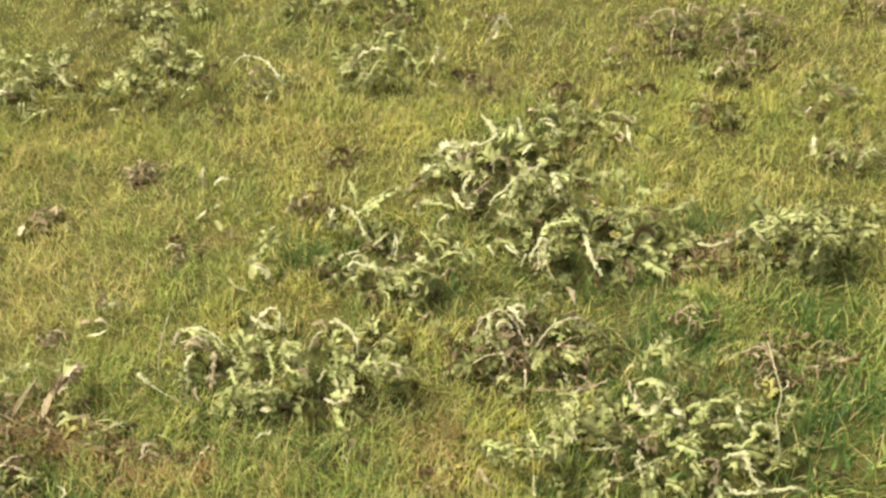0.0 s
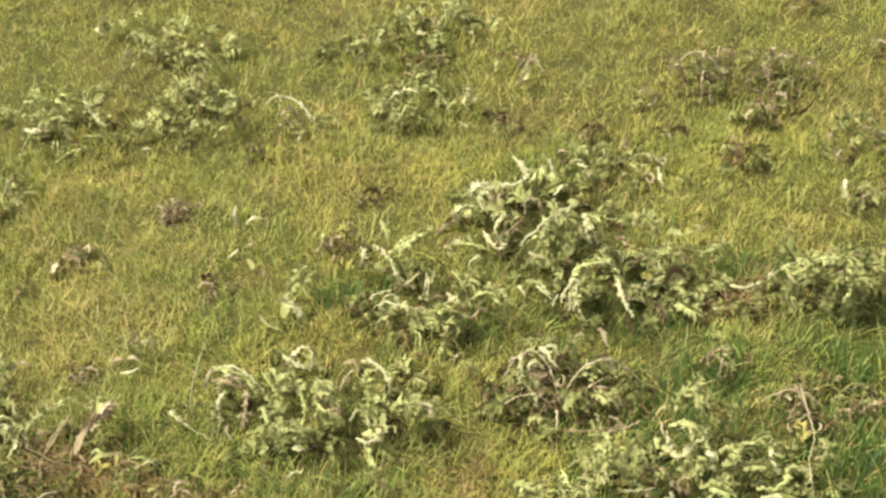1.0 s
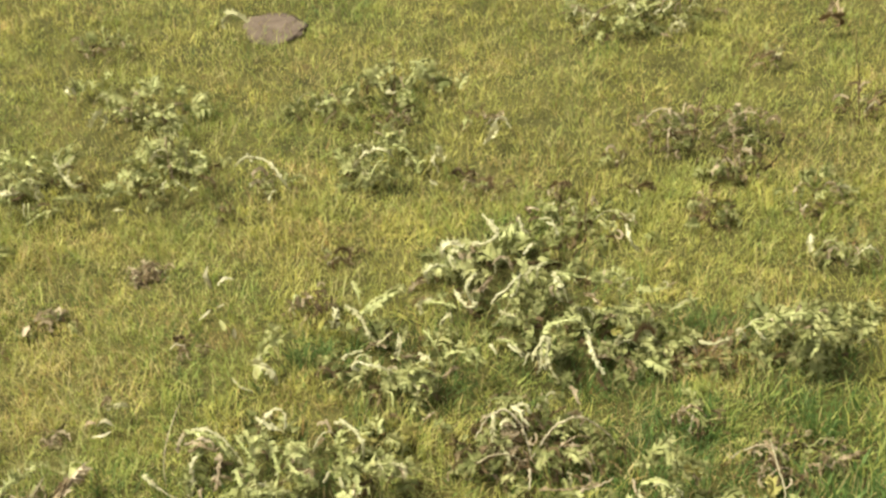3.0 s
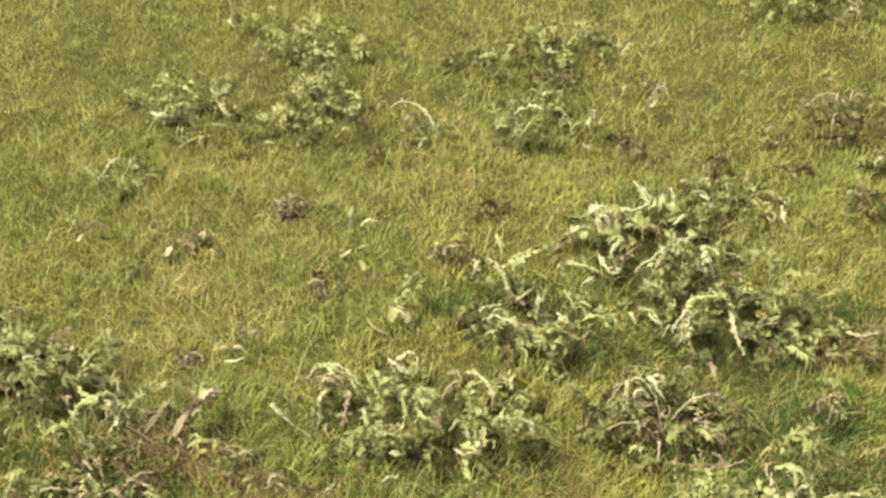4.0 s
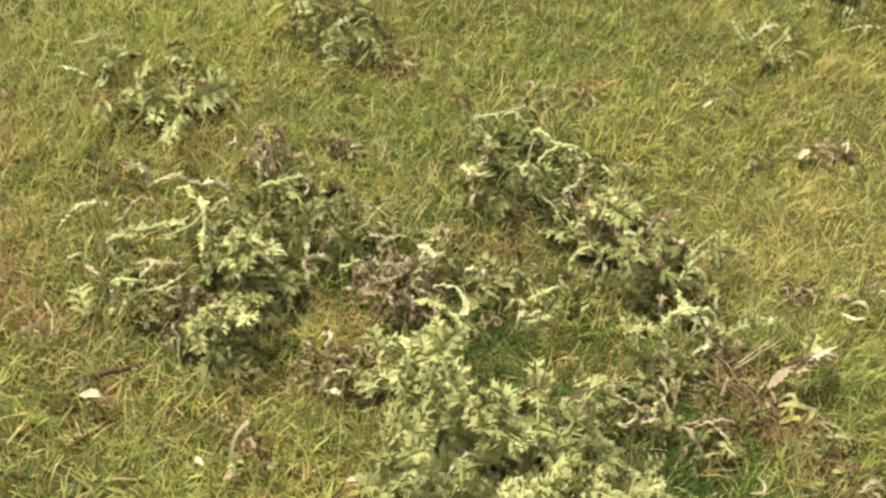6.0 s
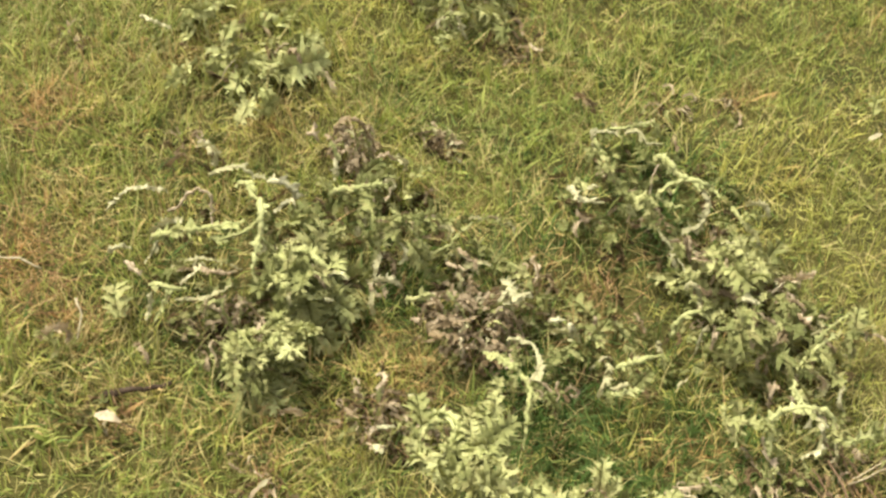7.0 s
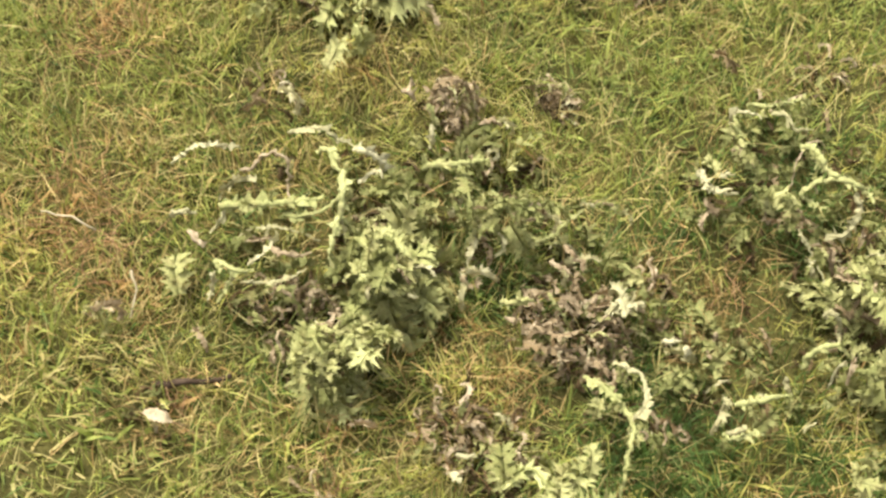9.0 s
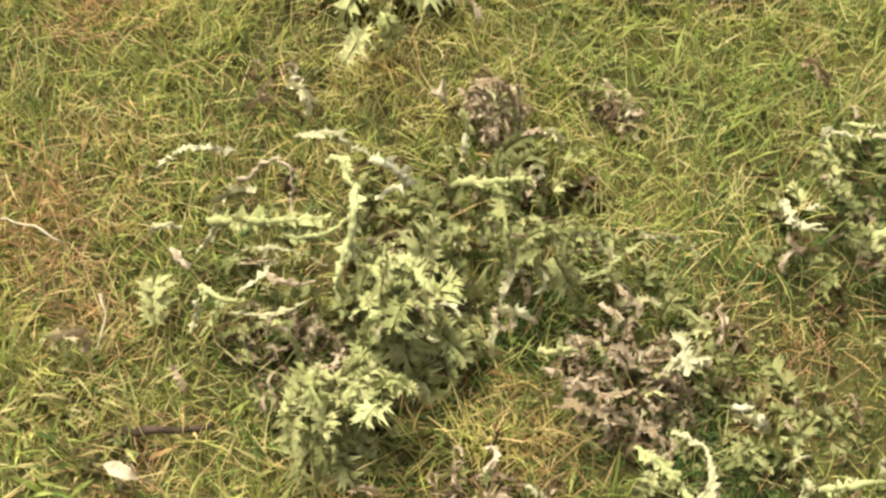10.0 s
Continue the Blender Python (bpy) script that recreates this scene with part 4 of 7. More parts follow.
frond(low, "white", 0.0063, (-0.191, 1.822, 0.110), (-0.176, 1.809, 0.120), (-0.160, 1.792, 0.120))
frond(low, "stem", 0.0054, (-0.137, 1.761, 0.100), (-0.127, 1.768, 0.080))
frond(low, "leafy", 0.0072, (-0.183, 1.775, 0.090), (-0.179, 1.753, 0.080), (-0.184, 1.731, 0.070), (-0.172, 1.715, 0.060))
frond(low, "leafy", 0.0081, (-0.195, 1.714, 0.050), (-0.172, 1.700, 0.060), (-0.149, 1.719, 0.060))
frond(low, "leafy", 0.0081, (-0.147, 1.744, 0.080), (-0.120, 1.735, 0.080), (-0.099, 1.747, 0.060))
frond(low, "white", 0.0063, (-0.214, 1.748, 0.050), (-0.203, 1.748, 0.070), (-0.195, 1.762, 0.060))
frond(low, "leafy", 0.0081, (-0.266, 1.796, 0.090), (-0.247, 1.768, 0.090), (-0.229, 1.751, 0.080))
frond(low, "leafy", 0.0072, (-0.350, 1.756, 0.060), (-0.332, 1.726, 0.050), (-0.342, 1.709, 0.030))
frond(low, "stem", 0.0045, (-0.295, 1.796, 0.080), (-0.285, 1.753, 0.070), (-0.302, 1.740, 0.040))
frond(low, "straw", 0.0027, (-0.502, 1.786, 0.050), (-0.473, 1.761, 0.040), (-0.451, 1.750, 0.030), (-0.427, 1.726, 0.020))
frond(low, "white", 0.0072, (-0.513, 1.796, 0.050), (-0.496, 1.776, 0.050), (-0.483, 1.768, 0.040))
frond(low, "white", 0.0072, (-0.316, 1.643, 0.030), (-0.306, 1.647, 0.040), (-0.285, 1.657, 0.040))
frond(heap, "white", 0.0081, (0.070, 1.850, 0.080), (0.067, 1.823, 0.080), (0.061, 1.818, 0.060))
frond(heap, "white", 0.0072, (0.101, 1.850, 0.090), (0.114, 1.829, 0.090), (0.126, 1.811, 0.080))
frond(heap, "dry", 0.0072, (0.204, 1.890, 0.090), (0.211, 1.872, 0.080), (0.219, 1.861, 0.070))
frond(heap, "leafy", 0.0063, (0.061, 1.879, 0.080), (0.089, 1.872, 0.090), (0.126, 1.869, 0.090))
frond(heap, "white", 0.0063, (0.083, 1.803, 0.040), (0.089, 1.787, 0.030))
frond(heap, "leafy", 0.0072, (0.069, 1.805, 0.040), (0.088, 1.806, 0.050), (0.103, 1.818, 0.050))
frond(heap, "leafy", 0.0063, (0.146, 1.878, 0.080), (0.174, 1.876, 0.080), (0.197, 1.870, 0.070))
frond(SMALL[0.42, 1.88], "dry", 0.0054, (0.380, 1.830, 0.040), (0.378, 1.837, 0.060), (0.394, 1.838, 0.070), (0.411, 1.830, 0.070), (0.422, 1.830, 0.050))
frond(broad, "leafy", 0.0090, (0.301, 1.671, 0.140), (0.321, 1.667, 0.150), (0.338, 1.656, 0.130), (0.359, 1.653, 0.100))
frond(broad, "stem", 0.0081, (0.291, 1.629, 0.100), (0.285, 1.622, 0.120), (0.304, 1.609, 0.140), (0.325, 1.602, 0.130), (0.334, 1.592, 0.110), (0.336, 1.572, 0.100), (0.345, 1.576, 0.070))
frond(broad, "dry", 0.0054, (0.277, 1.674, 0.080), (0.277, 1.644, 0.080), (0.291, 1.641, 0.050))
frond(broad, "leafy", 0.0081, (0.168, 1.570, 0.080), (0.178, 1.585, 0.100), (0.199, 1.582, 0.120), (0.229, 1.585, 0.110), (0.260, 1.588, 0.090))
frond(broad, "leafy", 0.0072, (0.110, 1.594, 0.060), (0.129, 1.557, 0.060), (0.150, 1.555, 0.050))
frond(broad, "leafy", 0.0090, (0.041, 1.597, 0.050), (0.061, 1.569, 0.060), (0.094, 1.551, 0.070), (0.140, 1.540, 0.080))
frond(broad, "white", 0.0090, (0.329, 1.574, 0.110), (0.339, 1.566, 0.100), (0.340, 1.567, 0.070))
frond(broad, "dry", 0.0045, (0.129, 1.696, 0.050), (0.172, 1.681, 0.060), (0.226, 1.690, 0.060))
frond(side, "leafy", 0.0090, (0.564, 2.001, 0.090), (0.592, 1.992, 0.120), (0.621, 1.978, 0.120), (0.632, 1.961, 0.100), (0.629, 1.968, 0.060), (0.628, 1.984, 0.030))
frond(side, "leafy", 0.0081, (0.645, 1.985, 0.100), (0.666, 1.980, 0.110), (0.700, 1.989, 0.090))
frond(SMALL[-0.84, 2.70], "white", 0.0054, (-0.789, 2.709, 0.100), (-0.766, 2.664, 0.080), (-0.740, 2.634, 0.070), (-0.726, 2.675, 0.050))
frond(SMALL[-0.84, 2.70], "white", 0.0054, (-0.892, 2.652, 0.060), (-0.866, 2.627, 0.070), (-0.855, 2.656, 0.050))
frond(SMALL[-0.84, 2.70], "stem", 0.0045, (-0.832, 2.603, 0.060), (-0.831, 2.577, 0.030))
frond(SMALL[-0.84, 2.70], "stem", 0.0045, (-0.817, 2.575, 0.040), (-0.787, 2.570, 0.060))
frond(SMALL[-0.61, 3.00], "leafy", 0.0072, (-0.568, 2.914, 0.080), (-0.547, 2.880, 0.060), (-0.540, 2.864, 0.040))
frond(SMALL[-0.61, 3.00], "leafy", 0.0063, (-0.644, 2.974, 0.070), (-0.606, 2.967, 0.090), (-0.595, 2.999, 0.100))
frond(main, "stem", 0.0090, (-1.481, 1.559, 0.110), (-1.459, 1.539, 0.110), (-1.452, 1.529, 0.100), (-1.445, 1.514, 0.090), (-1.437, 1.500, 0.080), (-1.427, 1.485, 0.060))
frond(main, "stem", 0.0099, (-1.562, 1.443, 0.080), (-1.537, 1.460, 0.090), (-1.511, 1.479, 0.100), (-1.492, 1.503, 0.100), (-1.475, 1.526, 0.100))
frond(main, "stem", 0.0054, (-1.497, 1.482, 0.090), (-1.485, 1.492, 0.090), (-1.469, 1.503, 0.100), (-1.464, 1.519, 0.100), (-1.466, 1.541, 0.100))
frond(main, "white", 0.0054, (-1.556, 1.447, 0.070), (-1.553, 1.435, 0.060), (-1.563, 1.425, 0.040))
frond(main, "white", 0.0072, (-1.584, 1.569, 0.070), (-1.567, 1.572, 0.090), (-1.550, 1.583, 0.100), (-1.537, 1.588, 0.100), (-1.526, 1.594, 0.090), (-1.509, 1.600, 0.090))
frond(main, "stem", 0.0072, (-1.531, 1.565, 0.090), (-1.520, 1.572, 0.100), (-1.504, 1.566, 0.100), (-1.494, 1.561, 0.100), (-1.484, 1.565, 0.100))
frond(main, "white", 0.0099, (-1.500, 1.592, 0.100), (-1.481, 1.596, 0.110), (-1.468, 1.603, 0.100), (-1.466, 1.608, 0.080), (-1.478, 1.596, 0.070), (-1.484, 1.584, 0.060))
frond(main, "white", 0.0054, (-1.670, 1.460, 0.030), (-1.653, 1.467, 0.060), (-1.638, 1.479, 0.080), (-1.627, 1.491, 0.080), (-1.617, 1.510, 0.070), (-1.619, 1.523, 0.050))
frond(main, "dry", 0.0063, (-1.602, 1.506, 0.040), (-1.583, 1.509, 0.060), (-1.577, 1.519, 0.080), (-1.565, 1.530, 0.090), (-1.550, 1.534, 0.090), (-1.541, 1.531, 0.080), (-1.536, 1.523, 0.060), (-1.523, 1.513, 0.060))
frond(main, "white", 0.0081, (-1.613, 1.410, 0.040), (-1.599, 1.420, 0.050), (-1.593, 1.430, 0.040))
frond(main, "dry", 0.0081, (-1.577, 1.409, 0.050), (-1.561, 1.404, 0.050), (-1.551, 1.407, 0.040))
frond(main, "stem", 0.0063, (-1.526, 1.403, 0.050), (-1.501, 1.400, 0.070), (-1.486, 1.407, 0.070), (-1.482, 1.422, 0.060))
frond(main, "stem", 0.0045, (-1.490, 1.401, 0.070), (-1.493, 1.395, 0.050), (-1.497, 1.387, 0.030), (-1.498, 1.379, 0.020))
frond(main, "white", 0.0045, (-1.489, 1.422, 0.060), (-1.486, 1.433, 0.070), (-1.485, 1.449, 0.070), (-1.494, 1.464, 0.060))
frond(main, "white", 0.0054, (-1.515, 1.389, 0.050), (-1.510, 1.384, 0.030), (-1.509, 1.372, 0.020))
frond(main, "dry", 0.0081, (-1.483, 1.451, 0.070), (-1.465, 1.459, 0.070), (-1.451, 1.479, 0.060))
frond(main, "white", 0.0054, (-1.483, 1.406, 0.050), (-1.461, 1.428, 0.050), (-1.444, 1.448, 0.060), (-1.441, 1.466, 0.060))
frond(main, "leafy", 0.0063, (-1.455, 1.519, 0.090), (-1.439, 1.529, 0.080), (-1.428, 1.536, 0.060))
frond(SMALL[-1.36, 1.42], "leafy", 0.0090, (-1.343, 1.421, 0.060), (-1.343, 1.438, 0.070), (-1.328, 1.449, 0.070), (-1.313, 1.452, 0.050))
frond(SMALL[-1.36, 1.42], "leafy", 0.0090, (-1.355, 1.398, 0.050), (-1.337, 1.394, 0.040), (-1.338, 1.381, 0.030), (-1.348, 1.373, 0.020))
frond(SMALL[-1.36, 1.42], "leafy", 0.0090, (-1.376, 1.376, 0.050), (-1.364, 1.391, 0.060), (-1.359, 1.411, 0.060))
frond(main2, "stem", 0.0090, (-1.432, 1.633, 0.090), (-1.421, 1.643, 0.100), (-1.407, 1.657, 0.100), (-1.396, 1.673, 0.100), (-1.389, 1.693, 0.090), (-1.386, 1.699, 0.070))
frond(main2, "white", 0.0063, (-1.467, 1.685, 0.090), (-1.458, 1.676, 0.080), (-1.455, 1.671, 0.070))
frond(main2, "dry", 0.0081, (-1.524, 1.696, 0.090), (-1.511, 1.693, 0.100), (-1.508, 1.699, 0.080))
frond(main2, "dry", 0.0081, (-1.490, 1.708, 0.100), (-1.487, 1.714, 0.120), (-1.478, 1.723, 0.130), (-1.471, 1.735, 0.120), (-1.466, 1.744, 0.100), (-1.460, 1.748, 0.080))
frond(main2, "dry", 0.0072, (-1.485, 1.726, 0.110), (-1.486, 1.723, 0.090), (-1.478, 1.729, 0.070))
frond(main2, "stem", 0.0072, (-1.486, 1.695, 0.100), (-1.478, 1.697, 0.090), (-1.471, 1.691, 0.080))
frond(main2, "dry", 0.0054, (-1.435, 1.728, 0.080), (-1.429, 1.750, 0.070), (-1.429, 1.761, 0.050))
frond(main2, "stem", 0.0045, (-1.362, 1.675, 0.080), (-1.340, 1.675, 0.070), (-1.314, 1.672, 0.060), (-1.293, 1.675, 0.040))
frond(main2, "stem", 0.0036, (-1.295, 1.672, 0.040), (-1.287, 1.701, 0.040), (-1.283, 1.724, 0.050), (-1.281, 1.747, 0.050))
frond(main2, "leafy", 0.0063, (-1.398, 1.612, 0.080), (-1.398, 1.598, 0.060), (-1.393, 1.599, 0.040))
frond(main2, "leafy", 0.0072, (-1.391, 1.641, 0.080), (-1.365, 1.628, 0.070), (-1.351, 1.628, 0.050))
frond(main2, "leafy", 0.0072, (-1.326, 1.723, 0.050), (-1.295, 1.728, 0.050), (-1.289, 1.760, 0.050))
frond(main2, "leafy", 0.0072, (-1.279, 1.749, 0.050), (-1.271, 1.768, 0.050), (-1.250, 1.776, 0.040))
frond(fork, "stem", 0.0081, (-1.134, 1.580, 0.070), (-1.115, 1.580, 0.080), (-1.092, 1.580, 0.080), (-1.071, 1.576, 0.080), (-1.054, 1.565, 0.080), (-1.043, 1.547, 0.080), (-1.033, 1.531, 0.070), (-1.021, 1.510, 0.060))
frond(fork, "white", 0.0072, (-1.063, 1.575, 0.080), (-1.064, 1.591, 0.090), (-1.074, 1.607, 0.090), (-1.093, 1.616, 0.090), (-1.108, 1.610, 0.090), (-1.121, 1.609, 0.080))
frond(fork, "white", 0.0063, (-1.061, 1.581, 0.080), (-1.064, 1.597, 0.090), (-1.081, 1.610, 0.090))
frond(fork, "dry", 0.0072, (-1.140, 1.601, 0.070), (-1.125, 1.602, 0.070), (-1.115, 1.610, 0.060))
frond(fork, "leafy", 0.0072, (-1.051, 1.565, 0.080), (-1.036, 1.578, 0.080), (-1.017, 1.601, 0.080))
frond(fork, "white", 0.0081, (-0.988, 1.637, 0.070), (-0.981, 1.647, 0.070), (-0.975, 1.658, 0.070))
frond(looped, "stem", 0.0099, (-1.150, 1.965, 0.090), (-1.132, 1.964, 0.100), (-1.109, 1.954, 0.100), (-1.092, 1.953, 0.100), (-1.074, 1.960, 0.100), (-1.059, 1.967, 0.090), (-1.046, 1.964, 0.090))
frond(looped, "stem", 0.0072, (-1.092, 1.953, 0.100), (-1.107, 1.938, 0.090), (-1.113, 1.919, 0.080), (-1.100, 1.925, 0.070), (-1.084, 1.930, 0.070))
frond(looped, "white", 0.0081, (-1.069, 1.958, 0.090), (-1.053, 1.950, 0.080), (-1.047, 1.938, 0.070), (-1.051, 1.922, 0.060), (-1.063, 1.914, 0.050))
frond(looped, "white", 0.0054, (-1.227, 1.933, 0.080), (-1.231, 1.937, 0.100), (-1.218, 1.944, 0.110), (-1.201, 1.949, 0.110))
frond(looped, "white", 0.0063, (-1.200, 1.967, 0.100), (-1.182, 1.973, 0.110), (-1.166, 1.971, 0.100), (-1.154, 1.993, 0.090))
frond(looped, "stem", 0.0063, (-1.223, 1.927, 0.100), (-1.207, 1.925, 0.090), (-1.196, 1.923, 0.080))
frond(looped, "white", 0.0081, (-1.226, 1.879, 0.050), (-1.204, 1.872, 0.050), (-1.187, 1.877, 0.050), (-1.177, 1.883, 0.060))
frond(looped, "white", 0.0054, (-1.199, 1.884, 0.060), (-1.187, 1.901, 0.060))
frond(looped, "dry", 0.0081, (-1.200, 1.867, 0.030), (-1.180, 1.865, 0.020))
frond(looped, "dry", 0.0081, (-1.049, 1.902, 0.060), (-1.038, 1.895, 0.050), (-1.037, 1.897, 0.030))
frond(looped, "leafy", 0.0081, (-1.141, 1.914, 0.070), (-1.136, 1.894, 0.060), (-1.127, 1.891, 0.050))
frond(looped, "leafy", 0.0081, (-1.029, 1.967, 0.080), (-1.007, 1.957, 0.080), (-0.978, 1.959, 0.060))
frond(looped, "white", 0.0072, (-0.992, 1.967, 0.060), (-0.973, 1.962, 0.050))
frond(pale, "leafy", 0.0099, (-1.089, 1.399, 0.160), (-1.081, 1.428, 0.170), (-1.051, 1.432, 0.170), (-1.035, 1.468, 0.160))
frond(pale, "leafy", 0.0099, (-0.918, 1.349, 0.180), (-0.877, 1.354, 0.190), (-0.853, 1.374, 0.190), (-0.828, 1.371, 0.180))
frond(pale, "leafy", 0.0108, (-0.815, 1.343, 0.180), (-0.799, 1.355, 0.190), (-0.785, 1.348, 0.170))
frond(pale, "leafy", 0.0090, (-1.017, 1.368, 0.170), (-0.987, 1.380, 0.180), (-0.958, 1.390, 0.170))
frond(pale, "leafy", 0.0090, (-0.976, 1.202, 0.120), (-0.942, 1.207, 0.140), (-0.910, 1.207, 0.130))
frond(pale, "leafy", 0.0090, (-0.872, 1.288, 0.170), (-0.841, 1.312, 0.180), (-0.817, 1.308, 0.160))
frond(spray, "leafy", 0.0108, (-0.773, 1.368, 0.090), (-0.756, 1.387, 0.100), (-0.742, 1.414, 0.100), (-0.707, 1.431, 0.090), (-0.699, 1.455, 0.080))
frond(spray, "leafy", 0.0081, (-0.775, 1.312, 0.080), (-0.756, 1.346, 0.080), (-0.737, 1.380, 0.080))
frond(ring, "leafy", 0.0072, (-0.732, 1.748, 0.080), (-0.720, 1.767, 0.080), (-0.695, 1.801, 0.070), (-0.686, 1.833, 0.060))
frond(ring, "straw", 0.0027, (-0.706, 1.730, 0.050), (-0.692, 1.770, 0.050), (-0.675, 1.829, 0.040))
frond(SMALL[-0.75, 1.62], "white", 0.0054, (-0.771, 1.621, 0.050), (-0.751, 1.601, 0.040), (-0.746, 1.588, 0.030))
frond(SMALL[-0.75, 1.62], "dry", 0.0063, (-0.785, 1.586, 0.030), (-0.774, 1.569, 0.020))
frond(SMALL[-0.75, 1.62], "dry", 0.0054, (-0.734, 1.595, 0.040), (-0.714, 1.615, 0.040))
frond(broad, "leafy", 0.0081, (0.162, 1.542, 0.070), (0.128, 1.539, 0.070), (0.081, 1.544, 0.050))
frond(broad, "white", 0.0063, (0.430, 1.590, 0.090), (0.432, 1.576, 0.080), (0.441, 1.561, 0.060))
frond(broad, "stem", 0.0072, (0.398, 1.531, 0.070), (0.423, 1.528, 0.070), (0.445, 1.534, 0.080), (0.447, 1.548, 0.090), (0.460, 1.550, 0.090), (0.481, 1.542, 0.080))
frond(broad, "white", 0.0081, (0.393, 1.503, 0.070), (0.409, 1.504, 0.080), (0.424, 1.491, 0.080), (0.429, 1.472, 0.070), (0.440, 1.456, 0.050), (0.405, 1.465, 0.040), (0.391, 1.482, 0.050))
frond(broad, "white", 0.0090, (0.442, 1.462, 0.040), (0.471, 1.464, 0.040), (0.497, 1.465, 0.040), (0.514, 1.461, 0.030))
frond(broad, "stem", 0.0054, (0.116, 1.592, 0.070), (0.122, 1.563, 0.070), (0.133, 1.548, 0.060))
frond(broad, "white", 0.0054, (0.113, 1.519, 0.050), (0.110, 1.489, 0.040))
frond(broad, "leafy", 0.0090, (0.308, 1.503, 0.110), (0.331, 1.497, 0.120), (0.359, 1.514, 0.110))
frond(broad, "leafy", 0.0081, (0.163, 1.544, 0.080), (0.170, 1.568, 0.090), (0.179, 1.578, 0.110), (0.200, 1.572, 0.120), (0.234, 1.572, 0.110))
frond(broad, "leafy", 0.0072, (0.348, 1.544, 0.110), (0.377, 1.562, 0.100), (0.388, 1.569, 0.080))
frond(SMALL[0.57, 1.77], "dry", 0.0045, (0.508, 1.767, 0.050), (0.511, 1.734, 0.050), (0.517, 1.718, 0.040))
frond(SMALL[0.57, 1.77], "dry", 0.0054, (0.618, 1.721, 0.040), (0.633, 1.715, 0.050), (0.654, 1.726, 0.050))
frond(SMALL[-0.84, 2.70], "white", 0.0054, (-0.783, 2.688, 0.100), (-0.766, 2.662, 0.100), (-0.752, 2.679, 0.100), (-0.742, 2.707, 0.100))
frond(SMALL[-0.84, 2.70], "white", 0.0054, (-0.751, 2.673, 0.090), (-0.751, 2.649, 0.080), (-0.740, 2.640, 0.070), (-0.727, 2.655, 0.050))
frond(SMALL[-0.84, 2.70], "white", 0.0072, (-0.901, 2.636, 0.070), (-0.877, 2.607, 0.080), (-0.867, 2.637, 0.060))
frond(SMALL[-0.84, 2.70], "white", 0.0045, (-0.840, 2.603, 0.060), (-0.840, 2.586, 0.050), (-0.837, 2.585, 0.030))
frond(SMALL[-0.84, 2.70], "stem", 0.0036, (-0.831, 2.553, 0.040), (-0.809, 2.567, 0.050))
frond(SMALL[-0.84, 2.70], "leafy", 0.0063, (-0.858, 2.635, 0.080), (-0.835, 2.643, 0.090), (-0.811, 2.639, 0.080))
frond(SMALL[-0.84, 2.70], "leafy", 0.0063, (-0.782, 2.608, 0.060), (-0.743, 2.596, 0.070), (-0.711, 2.609, 0.050))
frond(SMALL[-0.93, 2.47], "white", 0.0081, (-0.924, 2.452, 0.080), (-0.937, 2.429, 0.080), (-0.950, 2.425, 0.060), (-0.947, 2.419, 0.040), (-0.934, 2.429, 0.020))
frond(SMALL[-0.93, 2.47], "white", 0.0054, (-0.905, 2.465, 0.070), (-0.911, 2.454, 0.050), (-0.924, 2.452, 0.030))
frond(far2, "white", 0.0054, (-0.575, 2.695, 0.100), (-0.556, 2.692, 0.110), (-0.544, 2.687, 0.100))
frond(far2, "white", 0.0054, (-0.546, 2.620, 0.080), (-0.553, 2.603, 0.070), (-0.552, 2.607, 0.040))
frond(far2, "white", 0.0045, (-0.527, 2.611, 0.080), (-0.505, 2.612, 0.060), (-0.497, 2.612, 0.040))
frond(far2, "leafy", 0.0072, (-0.497, 2.691, 0.100), (-0.466, 2.677, 0.090), (-0.475, 2.653, 0.070))
frond(far2, "leafy", 0.0063, (-0.592, 2.610, 0.070), (-0.579, 2.599, 0.050), (-0.575, 2.599, 0.030))
frond(far2, "leafy", 0.0063, (-0.539, 2.654, 0.100), (-0.513, 2.639, 0.090), (-0.480, 2.648, 0.080))
frond(far2, "white", 0.0054, (-0.663, 2.595, 0.030), (-0.638, 2.593, 0.030))
frond(far1, "white", 0.0063, (-0.407, 2.670, 0.070), (-0.383, 2.667, 0.090), (-0.357, 2.649, 0.100), (-0.325, 2.619, 0.100), (-0.305, 2.589, 0.080), (-0.289, 2.600, 0.040))
frond(far1, "white", 0.0072, (-0.338, 2.579, 0.030), (-0.330, 2.581, 0.050), (-0.319, 2.583, 0.060))
frond(far1, "white", 0.0054, (-0.381, 2.685, 0.090), (-0.371, 2.667, 0.080))
frond(far3, "white", 0.0072, (-0.160, 2.656, 0.050), (-0.143, 2.646, 0.080), (-0.127, 2.653, 0.090), (-0.099, 2.646, 0.100), (-0.081, 2.643, 0.090), (-0.075, 2.654, 0.070))
frond(far3, "stem", 0.0063, (-0.135, 2.625, 0.040), (-0.114, 2.638, 0.060), (-0.092, 2.651, 0.080))
frond(far3, "white", 0.0063, (0.012, 2.687, 0.050), (0.009, 2.670, 0.040), (0.020, 2.664, 0.020))
frond(far3, "white", 0.0054, (-0.003, 2.636, 0.020), (0.009, 2.628, 0.010))
frond(far3, "leafy", 0.0063, (-0.153, 2.634, 0.040), (-0.130, 2.631, 0.050), (-0.107, 2.638, 0.040))
frond(SMALL[-0.06, 2.89], "stem", 0.0081, (-0.101, 2.774, 0.030), (-0.094, 2.783, 0.060), (-0.110, 2.789, 0.080))
